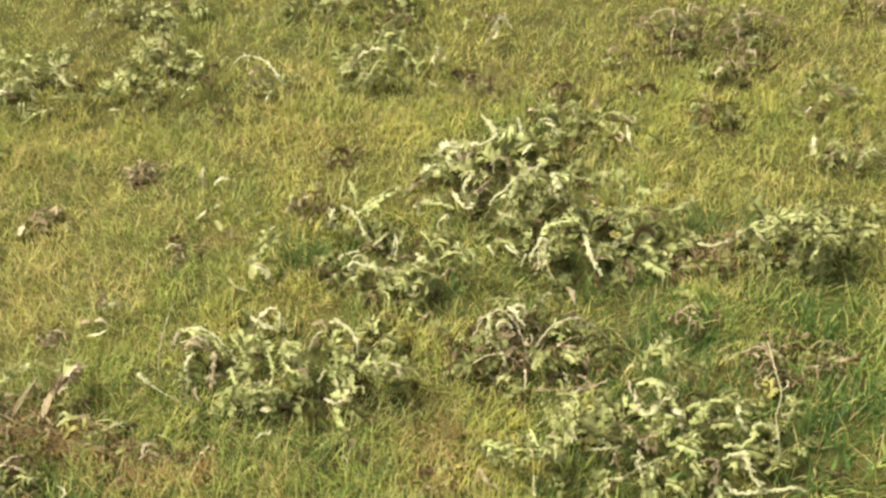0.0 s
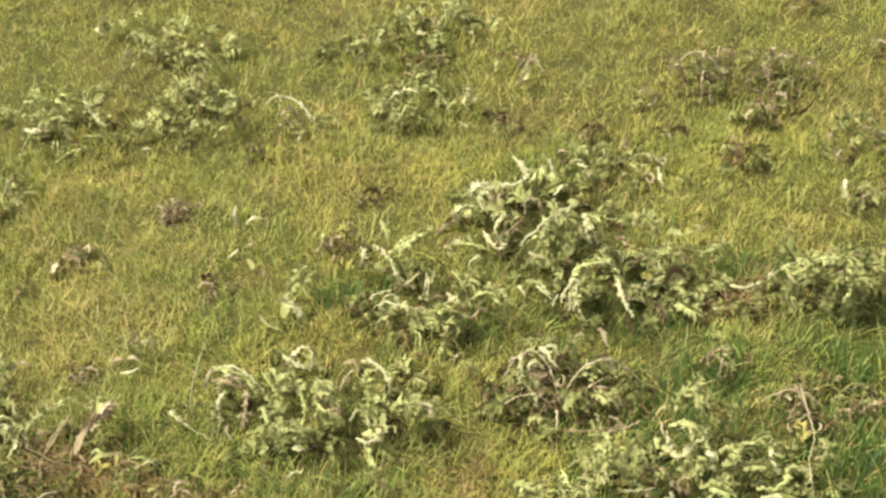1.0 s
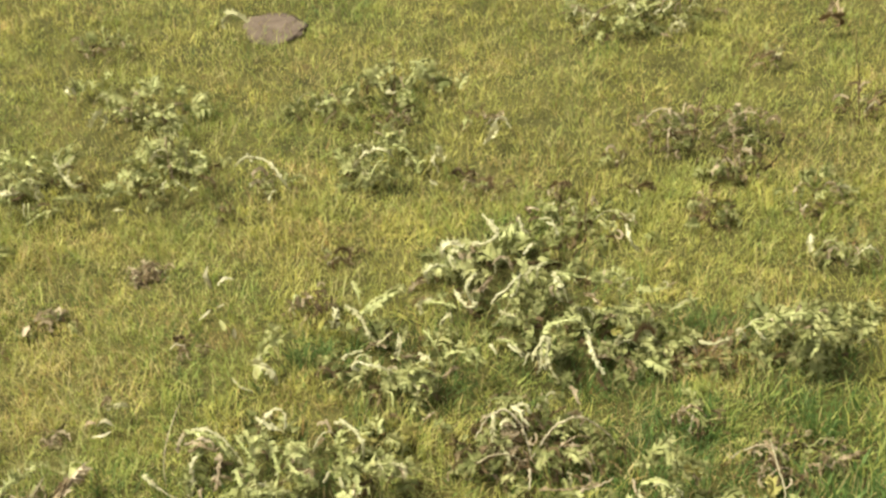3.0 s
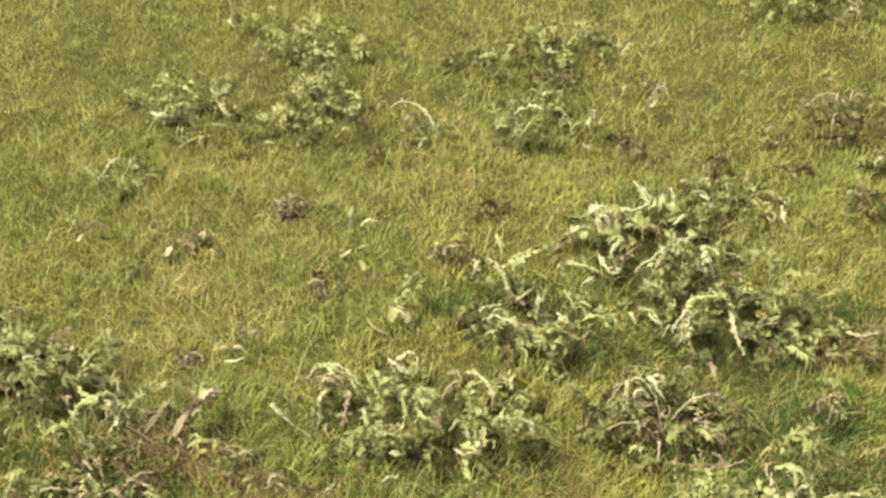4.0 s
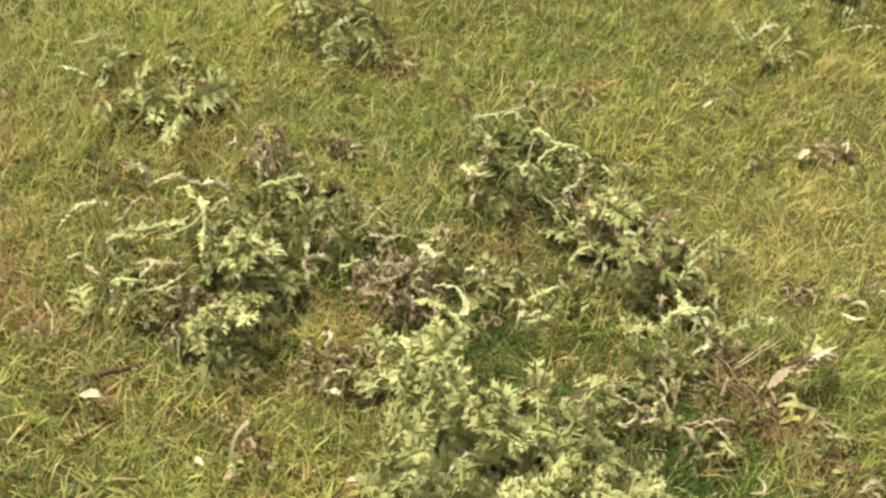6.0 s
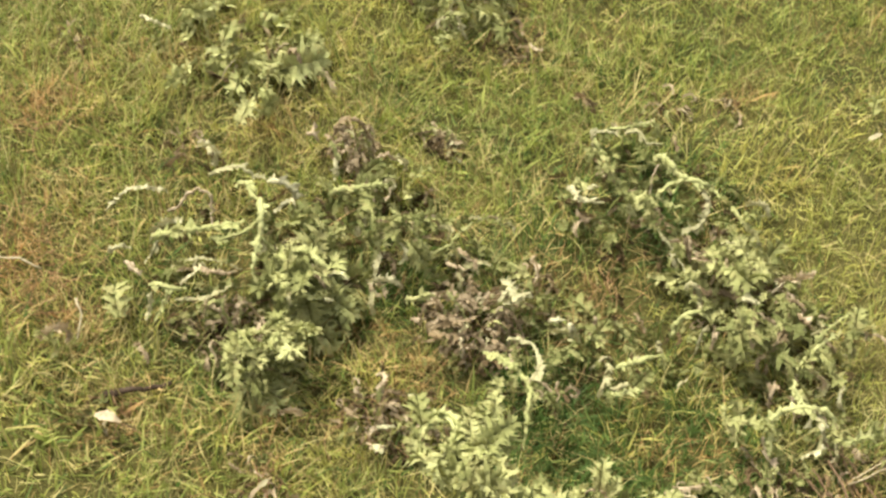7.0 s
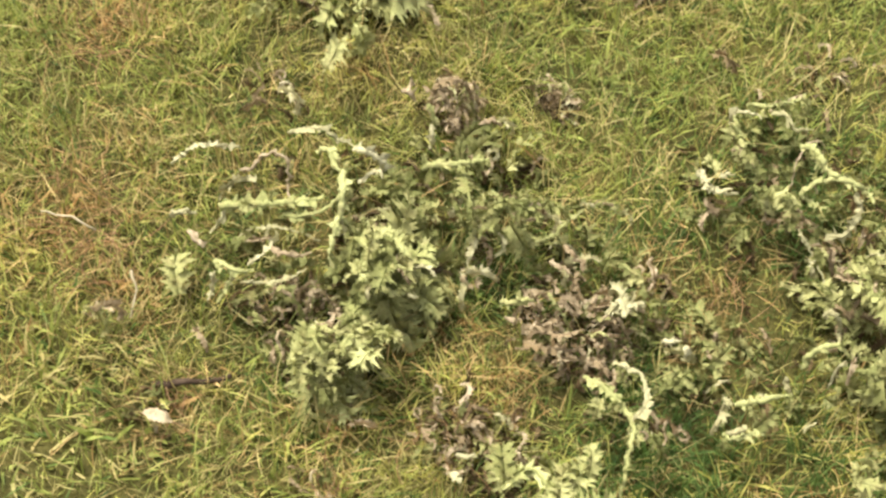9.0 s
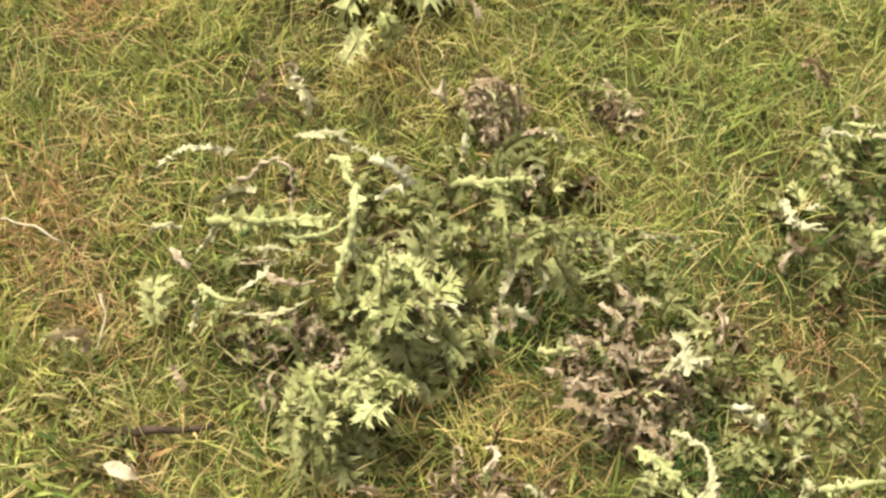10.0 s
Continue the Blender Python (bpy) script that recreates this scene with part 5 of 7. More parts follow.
frond(SMALL[-0.06, 2.89], "leafy", 0.0081, (-0.091, 2.771, 0.070), (-0.069, 2.786, 0.080), (-0.040, 2.805, 0.080))
frond(SMALL[-0.06, 2.89], "leafy", 0.0072, (-0.079, 2.789, 0.050), (-0.054, 2.774, 0.040), (-0.042, 2.773, 0.030))
frond(SMALL[-0.06, 2.89], "dry", 0.0072, (-0.076, 2.820, 0.080), (-0.063, 2.820, 0.060))
frond(SMALL[-0.05, 3.03], "white", 0.0054, (-0.085, 2.919, 0.070), (-0.061, 2.914, 0.070))
frond(SMALL[-0.05, 3.03], "dry", 0.0054, (-0.051, 2.966, 0.080), (-0.043, 2.953, 0.060))
frond(SMALL[-0.21, 2.96], "leafy", 0.0054, (-0.231, 2.894, 0.070), (-0.194, 2.892, 0.080), (-0.152, 2.906, 0.060))
frond(SMALL[-0.61, 3.00], "leafy", 0.0072, (-0.587, 2.876, 0.090), (-0.560, 2.860, 0.080), (-0.553, 2.851, 0.050))
frond(SMALL[0.12, 2.87], "white", 0.0054, (0.147, 2.808, 0.030), (0.151, 2.803, 0.050), (0.168, 2.812, 0.050), (0.182, 2.800, 0.030))
frond(SMALL[0.12, 2.87], "white", 0.0081, (0.119, 2.771, 0.010), (0.140, 2.774, 0.030))
frond(SMALL[0.46, 3.25], "white", 0.0054, (0.371, 3.212, 0.070), (0.386, 3.230, 0.090))
frond(SMALL[0.46, 3.25], "white", 0.0054, (0.444, 3.208, 0.090), (0.474, 3.234, 0.090), (0.492, 3.266, 0.110))
frond(SMALL[0.46, 3.25], "white", 0.0054, (0.498, 3.207, 0.080), (0.518, 3.199, 0.060))
frond(SMALL[0.64, 3.27], "stem", 0.0045, (0.514, 3.218, 0.050), (0.544, 3.201, 0.080), (0.581, 3.221, 0.090))
frond(SMALL[0.64, 3.27], "white", 0.0063, (0.585, 3.201, 0.070), (0.608, 3.222, 0.080))
frond(SMALL[0.64, 3.27], "white", 0.0054, (0.603, 3.184, 0.070), (0.621, 3.173, 0.060), (0.644, 3.179, 0.040))
frond(SMALL[0.64, 3.27], "dry", 0.0045, (0.578, 3.181, 0.020), (0.602, 3.165, 0.020))
frond(ring, "stem", 0.0081, (-0.797, 1.695, 0.050), (-0.811, 1.713, 0.070), (-0.816, 1.724, 0.080), (-0.806, 1.739, 0.090), (-0.788, 1.756, 0.090), (-0.773, 1.765, 0.090), (-0.758, 1.765, 0.080), (-0.749, 1.757, 0.070))
frond(ring, "white", 0.0072, (-0.780, 1.764, 0.080), (-0.766, 1.753, 0.080), (-0.759, 1.747, 0.060), (-0.759, 1.736, 0.050), (-0.768, 1.727, 0.040))
frond(ring, "leafy", 0.0099, (-0.861, 1.691, 0.060), (-0.847, 1.700, 0.070), (-0.830, 1.706, 0.070), (-0.812, 1.712, 0.070))
frond(ring, "dry", 0.0063, (-0.818, 1.712, 0.050), (-0.800, 1.698, 0.040), (-0.777, 1.694, 0.030))
frond(ring, "stem", 0.0054, (-0.823, 1.778, 0.090), (-0.810, 1.762, 0.090), (-0.792, 1.751, 0.090))
frond(ring, "white", 0.0063, (-0.745, 1.751, 0.070), (-0.734, 1.739, 0.050), (-0.728, 1.731, 0.030))
frond(ridge, "leafy", 0.0108, (-0.933, 1.779, 0.090), (-0.917, 1.785, 0.100), (-0.894, 1.795, 0.100), (-0.876, 1.801, 0.100))
frond(ridge, "leafy", 0.0090, (-0.924, 1.818, 0.100), (-0.905, 1.824, 0.100), (-0.892, 1.829, 0.090))
frond(ridge, "stem", 0.0045, (-0.829, 1.792, 0.090), (-0.828, 1.821, 0.090), (-0.821, 1.856, 0.090), (-0.817, 1.884, 0.080))
frond(ridge, "leafy", 0.0099, (-0.891, 1.836, 0.100), (-0.869, 1.835, 0.100), (-0.847, 1.835, 0.100))
frond(ridge, "dry", 0.0090, (-0.867, 1.856, 0.100), (-0.854, 1.853, 0.100), (-0.843, 1.856, 0.090))
frond(ridge, "leafy", 0.0099, (-0.819, 1.829, 0.090), (-0.806, 1.826, 0.090), (-0.795, 1.829, 0.080))
frond(ridge, "dry", 0.0081, (-0.832, 1.747, 0.060), (-0.836, 1.752, 0.080), (-0.835, 1.767, 0.080))
frond(ridge, "leafy", 0.0099, (-0.857, 1.797, 0.090), (-0.835, 1.796, 0.090), (-0.801, 1.805, 0.080))
frond(ridge, "stem", 0.0081, (-0.980, 1.763, 0.050), (-0.983, 1.773, 0.070), (-0.976, 1.783, 0.080), (-0.966, 1.796, 0.080), (-0.947, 1.799, 0.070))
frond(ridge, "white", 0.0081, (-0.998, 1.808, 0.090), (-0.994, 1.810, 0.100), (-0.985, 1.810, 0.100), (-0.975, 1.811, 0.080), (-0.967, 1.796, 0.080))
frond(ridge, "white", 0.0054, (-0.949, 1.792, 0.070), (-0.953, 1.785, 0.050), (-0.949, 1.775, 0.030))
frond(ridge, "white", 0.0090, (-0.936, 1.840, 0.090), (-0.925, 1.845, 0.090), (-0.911, 1.847, 0.090))
frond(ridge, "dry", 0.0081, (-0.916, 1.838, 0.090), (-0.907, 1.837, 0.070))
frond(looped, "leafy", 0.0090, (-0.991, 1.869, 0.080), (-0.970, 1.868, 0.090), (-0.964, 1.883, 0.090))
frond(looped, "leafy", 0.0081, (-0.953, 1.881, 0.080), (-0.932, 1.878, 0.080), (-0.918, 1.878, 0.070))
frond(looped, "straw", 0.0027, (-0.924, 1.910, 0.040), (-0.917, 1.933, 0.050))
frond(looped, "dry", 0.0072, (-1.046, 1.886, 0.080), (-1.035, 1.881, 0.060), (-1.029, 1.884, 0.040))
frond(row, "white", 0.0081, (-1.107, 1.675, 0.060), (-1.098, 1.678, 0.070), (-1.095, 1.686, 0.060))
frond(row, "white", 0.0108, (-1.080, 1.685, 0.070), (-1.074, 1.682, 0.050))
frond(row, "leafy", 0.0081, (-1.067, 1.660, 0.060), (-1.049, 1.656, 0.060), (-1.045, 1.663, 0.050))
frond(row, "leafy", 0.0081, (-1.057, 1.688, 0.060), (-1.046, 1.690, 0.060), (-1.034, 1.689, 0.060))
frond(row, "white", 0.0081, (-1.019, 1.675, 0.050), (-1.007, 1.676, 0.050))
frond(row, "stem", 0.0090, (-1.002, 1.672, 0.060), (-0.985, 1.694, 0.070), (-0.970, 1.716, 0.070))
frond(row, "white", 0.0081, (-0.985, 1.732, 0.070), (-0.970, 1.724, 0.060))
frond(row, "white", 0.0063, (-0.935, 1.712, 0.040), (-0.934, 1.727, 0.040))
frond(row, "leafy", 0.0072, (-0.992, 1.644, 0.050), (-0.975, 1.651, 0.060), (-0.971, 1.673, 0.050), (-0.968, 1.690, 0.050))
frond(SMALL[-1.198, 1.642], "dry", 0.0072, (-1.217, 1.578, 0.040), (-1.188, 1.587, 0.050), (-1.169, 1.604, 0.050), (-1.165, 1.619, 0.050))
frond(SMALL[-1.198, 1.642], "dry", 0.0072, (-1.213, 1.587, 0.070), (-1.188, 1.597, 0.070), (-1.174, 1.620, 0.070))
frond(SMALL[-1.198, 1.642], "leafy", 0.0108, (-1.261, 1.584, 0.060), (-1.249, 1.595, 0.070), (-1.233, 1.611, 0.070))
frond(SMALL[-1.198, 1.642], "white", 0.0081, (-1.169, 1.654, 0.070), (-1.165, 1.669, 0.080), (-1.148, 1.663, 0.080))
frond(SMALL[-1.198, 1.642], "dry", 0.0081, (-1.257, 1.679, 0.080), (-1.239, 1.678, 0.080), (-1.223, 1.680, 0.070))
frond(SMALL[-1.198, 1.642], "dry", 0.0081, (-1.255, 1.657, 0.070), (-1.231, 1.658, 0.080))
frond(SMALL[-1.198, 1.642], "dry", 0.0072, (-1.206, 1.653, 0.070), (-1.198, 1.648, 0.060))
frond(SMALL[-1.214, 1.713], "leafy", 0.0063, (-1.202, 1.717, 0.060), (-1.177, 1.718, 0.060), (-1.156, 1.713, 0.050))
frond(SMALL[-1.214, 1.713], "dry", 0.0072, (-1.182, 1.745, 0.060), (-1.161, 1.730, 0.050))
frond(SMALL[-1.75, 1.81], "white", 0.0072, (-1.881, 1.728, 0.060), (-1.855, 1.726, 0.070), (-1.841, 1.747, 0.050))
frond(SMALL[-1.75, 1.81], "leafy", 0.0090, (-1.749, 1.762, 0.060), (-1.744, 1.778, 0.080), (-1.748, 1.789, 0.090))
frond(SMALL[-1.75, 1.81], "leafy", 0.0090, (-1.783, 1.696, 0.050), (-1.767, 1.690, 0.050), (-1.758, 1.690, 0.040))
frond(SMALL[-1.75, 1.81], "leafy", 0.0081, (-1.659, 1.743, 0.050), (-1.643, 1.742, 0.040), (-1.636, 1.745, 0.020))
frond(SMALL[-1.75, 1.81], "leafy", 0.0081, (-1.675, 1.757, 0.050), (-1.672, 1.777, 0.060), (-1.661, 1.793, 0.060))
frond(SMALL[-1.75, 1.81], "leafy", 0.0072, (-1.890, 1.776, 0.070), (-1.875, 1.788, 0.080), (-1.857, 1.818, 0.080))
frond(SMALL[-1.75, 1.81], "leafy", 0.0072, (-1.845, 1.776, 0.060), (-1.818, 1.788, 0.070), (-1.810, 1.812, 0.060))
frond(SMALL[-1.75, 1.81], "straw", 0.0027, (-1.730, 1.730, 0.020), (-1.722, 1.743, 0.050), (-1.717, 1.757, 0.060))
frond(SMALL[-1.69, 1.84], "dry", 0.0090, (-1.662, 1.803, 0.070), (-1.655, 1.809, 0.080), (-1.639, 1.807, 0.060))
frond(SMALL[-1.69, 1.84], "dry", 0.0072, (-1.638, 1.820, 0.040), (-1.641, 1.812, 0.030), (-1.648, 1.808, 0.020))
frond(SMALL[-1.59, 2.11], "leafy", 0.0081, (-1.540, 2.014, 0.080), (-1.539, 2.009, 0.060), (-1.535, 2.006, 0.040))
frond(SMALL[-1.59, 2.11], "white", 0.0072, (-1.525, 2.015, 0.080), (-1.517, 2.015, 0.060), (-1.512, 2.022, 0.040))
frond(SMALL[-1.59, 2.11], "white", 0.0072, (-1.546, 2.059, 0.090), (-1.533, 2.056, 0.080))
frond(SMALL[-1.59, 2.11], "leafy", 0.0072, (-1.547, 1.990, 0.040), (-1.533, 1.995, 0.050), (-1.525, 2.007, 0.050))
frond(pale, "leafy", 0.0108, (-1.063, 1.372, 0.140), (-1.060, 1.381, 0.160), (-1.043, 1.392, 0.170), (-1.035, 1.414, 0.170))
frond(pale, "leafy", 0.0108, (-1.023, 1.415, 0.170), (-1.003, 1.423, 0.170), (-0.998, 1.436, 0.170))
frond(pale, "leafy", 0.0099, (-1.002, 1.296, 0.150), (-0.982, 1.301, 0.170), (-0.964, 1.323, 0.180), (-0.952, 1.344, 0.170))
frond(pale, "leafy", 0.0108, (-0.879, 1.354, 0.170), (-0.863, 1.365, 0.180), (-0.842, 1.368, 0.180), (-0.828, 1.384, 0.160))
frond(pale, "leafy", 0.0108, (-0.828, 1.345, 0.160), (-0.812, 1.359, 0.160), (-0.798, 1.351, 0.140))
frond(pale, "white", 0.0072, (-0.976, 1.286, 0.140), (-0.972, 1.299, 0.150), (-0.967, 1.310, 0.150))
frond(pale, "leafy", 0.0090, (-0.910, 1.325, 0.170), (-0.898, 1.329, 0.180), (-0.888, 1.339, 0.180))
frond(SMALL[-1.16, 1.49], "dry", 0.0072, (-1.223, 1.427, 0.040), (-1.208, 1.419, 0.050), (-1.199, 1.420, 0.050))
frond(SMALL[-1.16, 1.49], "white", 0.0072, (-1.176, 1.432, 0.040), (-1.166, 1.433, 0.050), (-1.162, 1.446, 0.040))
frond(SMALL[-1.16, 1.49], "dry", 0.0063, (-1.212, 1.447, 0.050), (-1.224, 1.448, 0.060))
frond(SMALL[-1.16, 1.49], "white", 0.0063, (-1.175, 1.417, 0.020), (-1.158, 1.418, 0.020))
frond(SMALL[-0.85, 1.54], "white", 0.0072, (-0.844, 1.479, 0.040), (-0.837, 1.489, 0.040))
frond(broad, "leafy", 0.0108, (0.323, 1.725, 0.070), (0.324, 1.717, 0.090), (0.342, 1.713, 0.090), (0.355, 1.692, 0.080), (0.377, 1.687, 0.060))
frond(broad, "white", 0.0054, (0.281, 1.645, 0.090), (0.283, 1.620, 0.070), (0.300, 1.608, 0.070), (0.327, 1.618, 0.090), (0.341, 1.614, 0.100), (0.322, 1.628, 0.110), (0.298, 1.637, 0.100))
frond(broad, "white", 0.0072, (0.339, 1.596, 0.090), (0.346, 1.571, 0.070))
frond(broad, "dry", 0.0045, (0.194, 1.685, 0.050), (0.232, 1.687, 0.060), (0.249, 1.700, 0.060))
frond(broad, "leafy", 0.0081, (0.358, 1.613, 0.070), (0.399, 1.614, 0.080), (0.439, 1.610, 0.080), (0.464, 1.620, 0.060))
frond(broad, "straw", 0.0027, (0.520, 1.778, 0.040), (0.509, 1.687, 0.070), (0.504, 1.618, 0.080), (0.490, 1.586, 0.070), (0.487, 1.542, 0.050), (0.488, 1.521, 0.020))
frond(broad, "dry", 0.0063, (0.244, 1.579, 0.080), (0.268, 1.569, 0.080), (0.283, 1.561, 0.050))
frond(broad, "leafy", 0.0081, (0.331, 1.582, 0.090), (0.312, 1.556, 0.090), (0.317, 1.549, 0.060))
frond(broad, "leafy", 0.0072, (0.138, 1.577, 0.070), (0.152, 1.561, 0.080), (0.169, 1.558, 0.070))
frond(broad, "leafy", 0.0072, (0.045, 1.607, 0.030), (0.061, 1.578, 0.040), (0.080, 1.550, 0.050))
frond(broad, "dry", 0.0063, (0.019, 1.527, 0.020), (0.033, 1.541, 0.040), (0.044, 1.518, 0.040), (0.068, 1.517, 0.020))
frond(broad, "leafy", 0.0099, (0.164, 1.671, 0.050), (0.174, 1.638, 0.070), (0.188, 1.615, 0.080))
frond(broad, "dry", 0.0063, (0.232, 1.520, 0.080), (0.239, 1.515, 0.060), (0.243, 1.511, 0.040))
frond(broad, "white", 0.0045, (0.199, 1.526, 0.090), (0.223, 1.523, 0.090), (0.250, 1.536, 0.080))
frond(broad, "leafy", 0.0081, (0.520, 1.635, 0.060), (0.520, 1.601, 0.070), (0.516, 1.602, 0.050))
frond(heap, "white", 0.0054, (0.067, 1.824, 0.090), (0.067, 1.802, 0.080), (0.059, 1.797, 0.060))
frond(heap, "white", 0.0063, (0.081, 1.775, 0.060), (0.088, 1.766, 0.050), (0.092, 1.767, 0.030))
frond(heap, "leafy", 0.0081, (0.137, 1.756, 0.060), (0.155, 1.751, 0.070), (0.170, 1.763, 0.050))
frond(low, "leafy", 0.0108, (-0.143, 1.736, 0.090), (-0.115, 1.729, 0.100), (-0.090, 1.724, 0.090), (-0.069, 1.759, 0.060))
frond(low, "leafy", 0.0081, (-0.184, 1.763, 0.080), (-0.176, 1.730, 0.080), (-0.163, 1.718, 0.060), (-0.157, 1.728, 0.080))
frond(low, "white", 0.0063, (-0.205, 1.716, 0.040), (-0.182, 1.698, 0.050), (-0.154, 1.711, 0.060))
frond(low, "leafy", 0.0081, (-0.107, 1.732, 0.090), (-0.101, 1.730, 0.060))
frond(low, "white", 0.0063, (-0.453, 1.849, 0.060), (-0.439, 1.843, 0.090), (-0.409, 1.839, 0.100), (-0.381, 1.820, 0.100), (-0.364, 1.803, 0.090), (-0.343, 1.789, 0.070))
frond(low, "dry", 0.0072, (-0.448, 1.849, 0.060), (-0.426, 1.832, 0.080), (-0.409, 1.829, 0.070))
frond(low, "dry", 0.0072, (-0.424, 1.849, 0.070), (-0.398, 1.830, 0.080), (-0.392, 1.824, 0.060))
frond(low, "dry", 0.0063, (-0.438, 1.830, 0.060), (-0.415, 1.823, 0.080), (-0.393, 1.810, 0.080), (-0.380, 1.827, 0.070))
frond(low, "leafy", 0.0108, (-0.267, 1.816, 0.080), (-0.247, 1.785, 0.090), (-0.240, 1.767, 0.070))
frond(low, "leafy", 0.0081, (-0.344, 1.720, 0.040), (-0.323, 1.716, 0.060), (-0.300, 1.717, 0.070), (-0.279, 1.718, 0.060))
frond(low, "leafy", 0.0081, (-0.355, 1.772, 0.070), (-0.347, 1.744, 0.060), (-0.353, 1.739, 0.040))
frond(low, "white", 0.0081, (-0.302, 1.698, 0.050), (-0.294, 1.681, 0.060), (-0.286, 1.689, 0.050))
frond(low, "leafy", 0.0099, (-0.270, 1.769, 0.080), (-0.249, 1.731, 0.090), (-0.228, 1.729, 0.080))
frond(bent, "stem", 0.0045, (-0.148, 2.133, 0.081), (-0.123, 2.135, 0.106), (-0.097, 2.159, 0.106), (-0.072, 2.208, 0.081))
frond(bent, "white", 0.0045, (-0.153, 2.174, 0.044), (-0.142, 2.121, 0.060), (-0.133, 2.102, 0.044))
frond(bent, "leafy", 0.0063, (-0.179, 2.183, 0.059), (-0.163, 2.142, 0.080), (-0.152, 2.160, 0.059))
frond(bent, "white", 0.0052, (-0.201, 2.203, 0.044), (-0.194, 2.158, 0.060), (-0.206, 2.154, 0.044))
frond(bent, "white", 0.0032, (-0.165, 2.259, 0.059), (-0.155, 2.224, 0.059))
frond(bent, "dry", 0.0054, (-0.121, 2.073, 0.052), (-0.106, 2.073, 0.070), (-0.094, 2.110, 0.052))
frond(bent, "white", 0.0032, (-0.085, 2.038, 0.052), (-0.079, 2.055, 0.070), (-0.083, 2.105, 0.052))
frond(bent, "white", 0.0039, (-0.164, 2.040, 0.044), (-0.153, 2.045, 0.058), (-0.133, 2.039, 0.058), (-0.139, 2.030, 0.044))
frond(bent, "leafy", 0.0063, (-0.159, 2.007, 0.044), (-0.133, 2.016, 0.058), (-0.108, 2.003, 0.058), (-0.094, 2.001, 0.044))
frond(bent, "leafy", 0.0117, (-0.086, 2.004, 0.052), (-0.070, 1.955, 0.070), (-0.058, 1.949, 0.052))
frond(bent, "leafy", 0.0090, (-0.058, 1.952, 0.052), (-0.045, 1.953, 0.070), (-0.038, 2.004, 0.052))
frond(bent, "leafy", 0.0081, (-0.003, 2.022, 0.059), (0.017, 2.015, 0.077), (0.037, 2.005, 0.077), (0.051, 2.002, 0.059))
frond(bent, "dry", 0.0072, (-0.010, 1.991, 0.037), (0.006, 1.997, 0.050), (0.021, 2.018, 0.037))
frond(bent, "white", 0.0039, (-0.049, 2.020, 0.052), (-0.032, 2.013, 0.070), (-0.027, 2.006, 0.052))
frond(bent, "stem", 0.0032, (-0.029, 2.103, 0.059), (-0.021, 2.038, 0.080), (-0.008, 2.023, 0.059))
frond(bent, "white", 0.0059, (-0.001, 2.133, 0.052), (0.013, 2.123, 0.070), (0.018, 2.128, 0.052))
frond(bent, "stem", 0.0032, (-0.098, 1.929, 0.037), (-0.097, 1.943, 0.050), (-0.110, 1.974, 0.037))
frond(bent, "dry", 0.0036, (-0.060, 1.895, 0.022), (-0.039, 1.903, 0.030), (-0.026, 1.924, 0.022))
frond(bent, "leafy", 0.0063, (-0.068, 1.914, 0.029), (-0.058, 1.929, 0.040), (-0.042, 1.933, 0.029))
frond(tangle, "white", 0.0045, (0.094, 2.405, 0.088), (0.104, 2.338, 0.111), (0.112, 2.292, 0.120), (0.091, 2.279, 0.111), (0.066, 2.313, 0.088))
frond(tangle, "white", 0.0032, (0.162, 2.388, 0.088), (0.163, 2.296, 0.120), (0.182, 2.329, 0.088))
frond(tangle, "white", 0.0032, (0.202, 2.364, 0.096), (0.218, 2.314, 0.130), (0.229, 2.313, 0.096))
frond(tangle, "stem", 0.0039, (0.071, 2.256, 0.066), (0.049, 2.199, 0.083), (0.049, 2.156, 0.090), (0.066, 2.142, 0.083), (0.056, 2.151, 0.066))
frond(tangle, "white", 0.0032, (0.103, 2.213, 0.088), (0.106, 2.218, 0.116), (0.122, 2.222, 0.116), (0.135, 2.218, 0.088))
frond(tangle, "stem", 0.0045, (0.136, 2.238, 0.066), (0.142, 2.184, 0.087), (0.124, 2.153, 0.087), (0.092, 2.153, 0.066))
frond(tangle, "white", 0.0039, (0.179, 2.206, 0.074), (0.184, 2.206, 0.100), (0.205, 2.255, 0.074))
frond(tangle, "white", 0.0032, (0.161, 2.277, 0.081), (0.185, 2.307, 0.081))
frond(tangle, "leafy", 0.0081, (-0.018, 2.236, 0.066), (-0.017, 2.243, 0.087), (0.004, 2.250, 0.087), (0.019, 2.249, 0.066))
frond(tangle, "leafy", 0.0081, (0.220, 2.230, 0.066), (0.213, 2.165, 0.090), (0.224, 2.161, 0.066))
frond(tangle, "white", 0.0045, (0.023, 2.316, 0.066), (0.031, 2.252, 0.090), (0.025, 2.258, 0.066))
frond(spread, "leafy", 0.0072, (0.117, 2.129, 0.059), (0.133, 2.078, 0.080), (0.152, 2.102, 0.059))
frond(spread, "white", 0.0032, (0.106, 2.067, 0.052), (0.123, 2.024, 0.070), (0.142, 2.017, 0.052))
frond(spread, "white", 0.0032, (0.080, 2.066, 0.044), (0.091, 2.039, 0.044))
frond(spread, "white", 0.0039, (0.150, 1.993, 0.059), (0.156, 2.002, 0.077), (0.166, 2.008, 0.077), (0.161, 1.970, 0.059))
frond(spread, "white", 0.0039, (0.148, 2.005, 0.059), (0.174, 2.029, 0.077), (0.178, 2.001, 0.077), (0.163, 1.977, 0.059))
frond(spread, "leafy", 0.0081, (0.178, 2.060, 0.074), (0.208, 2.059, 0.097), (0.245, 2.056, 0.097), (0.251, 2.053, 0.074))
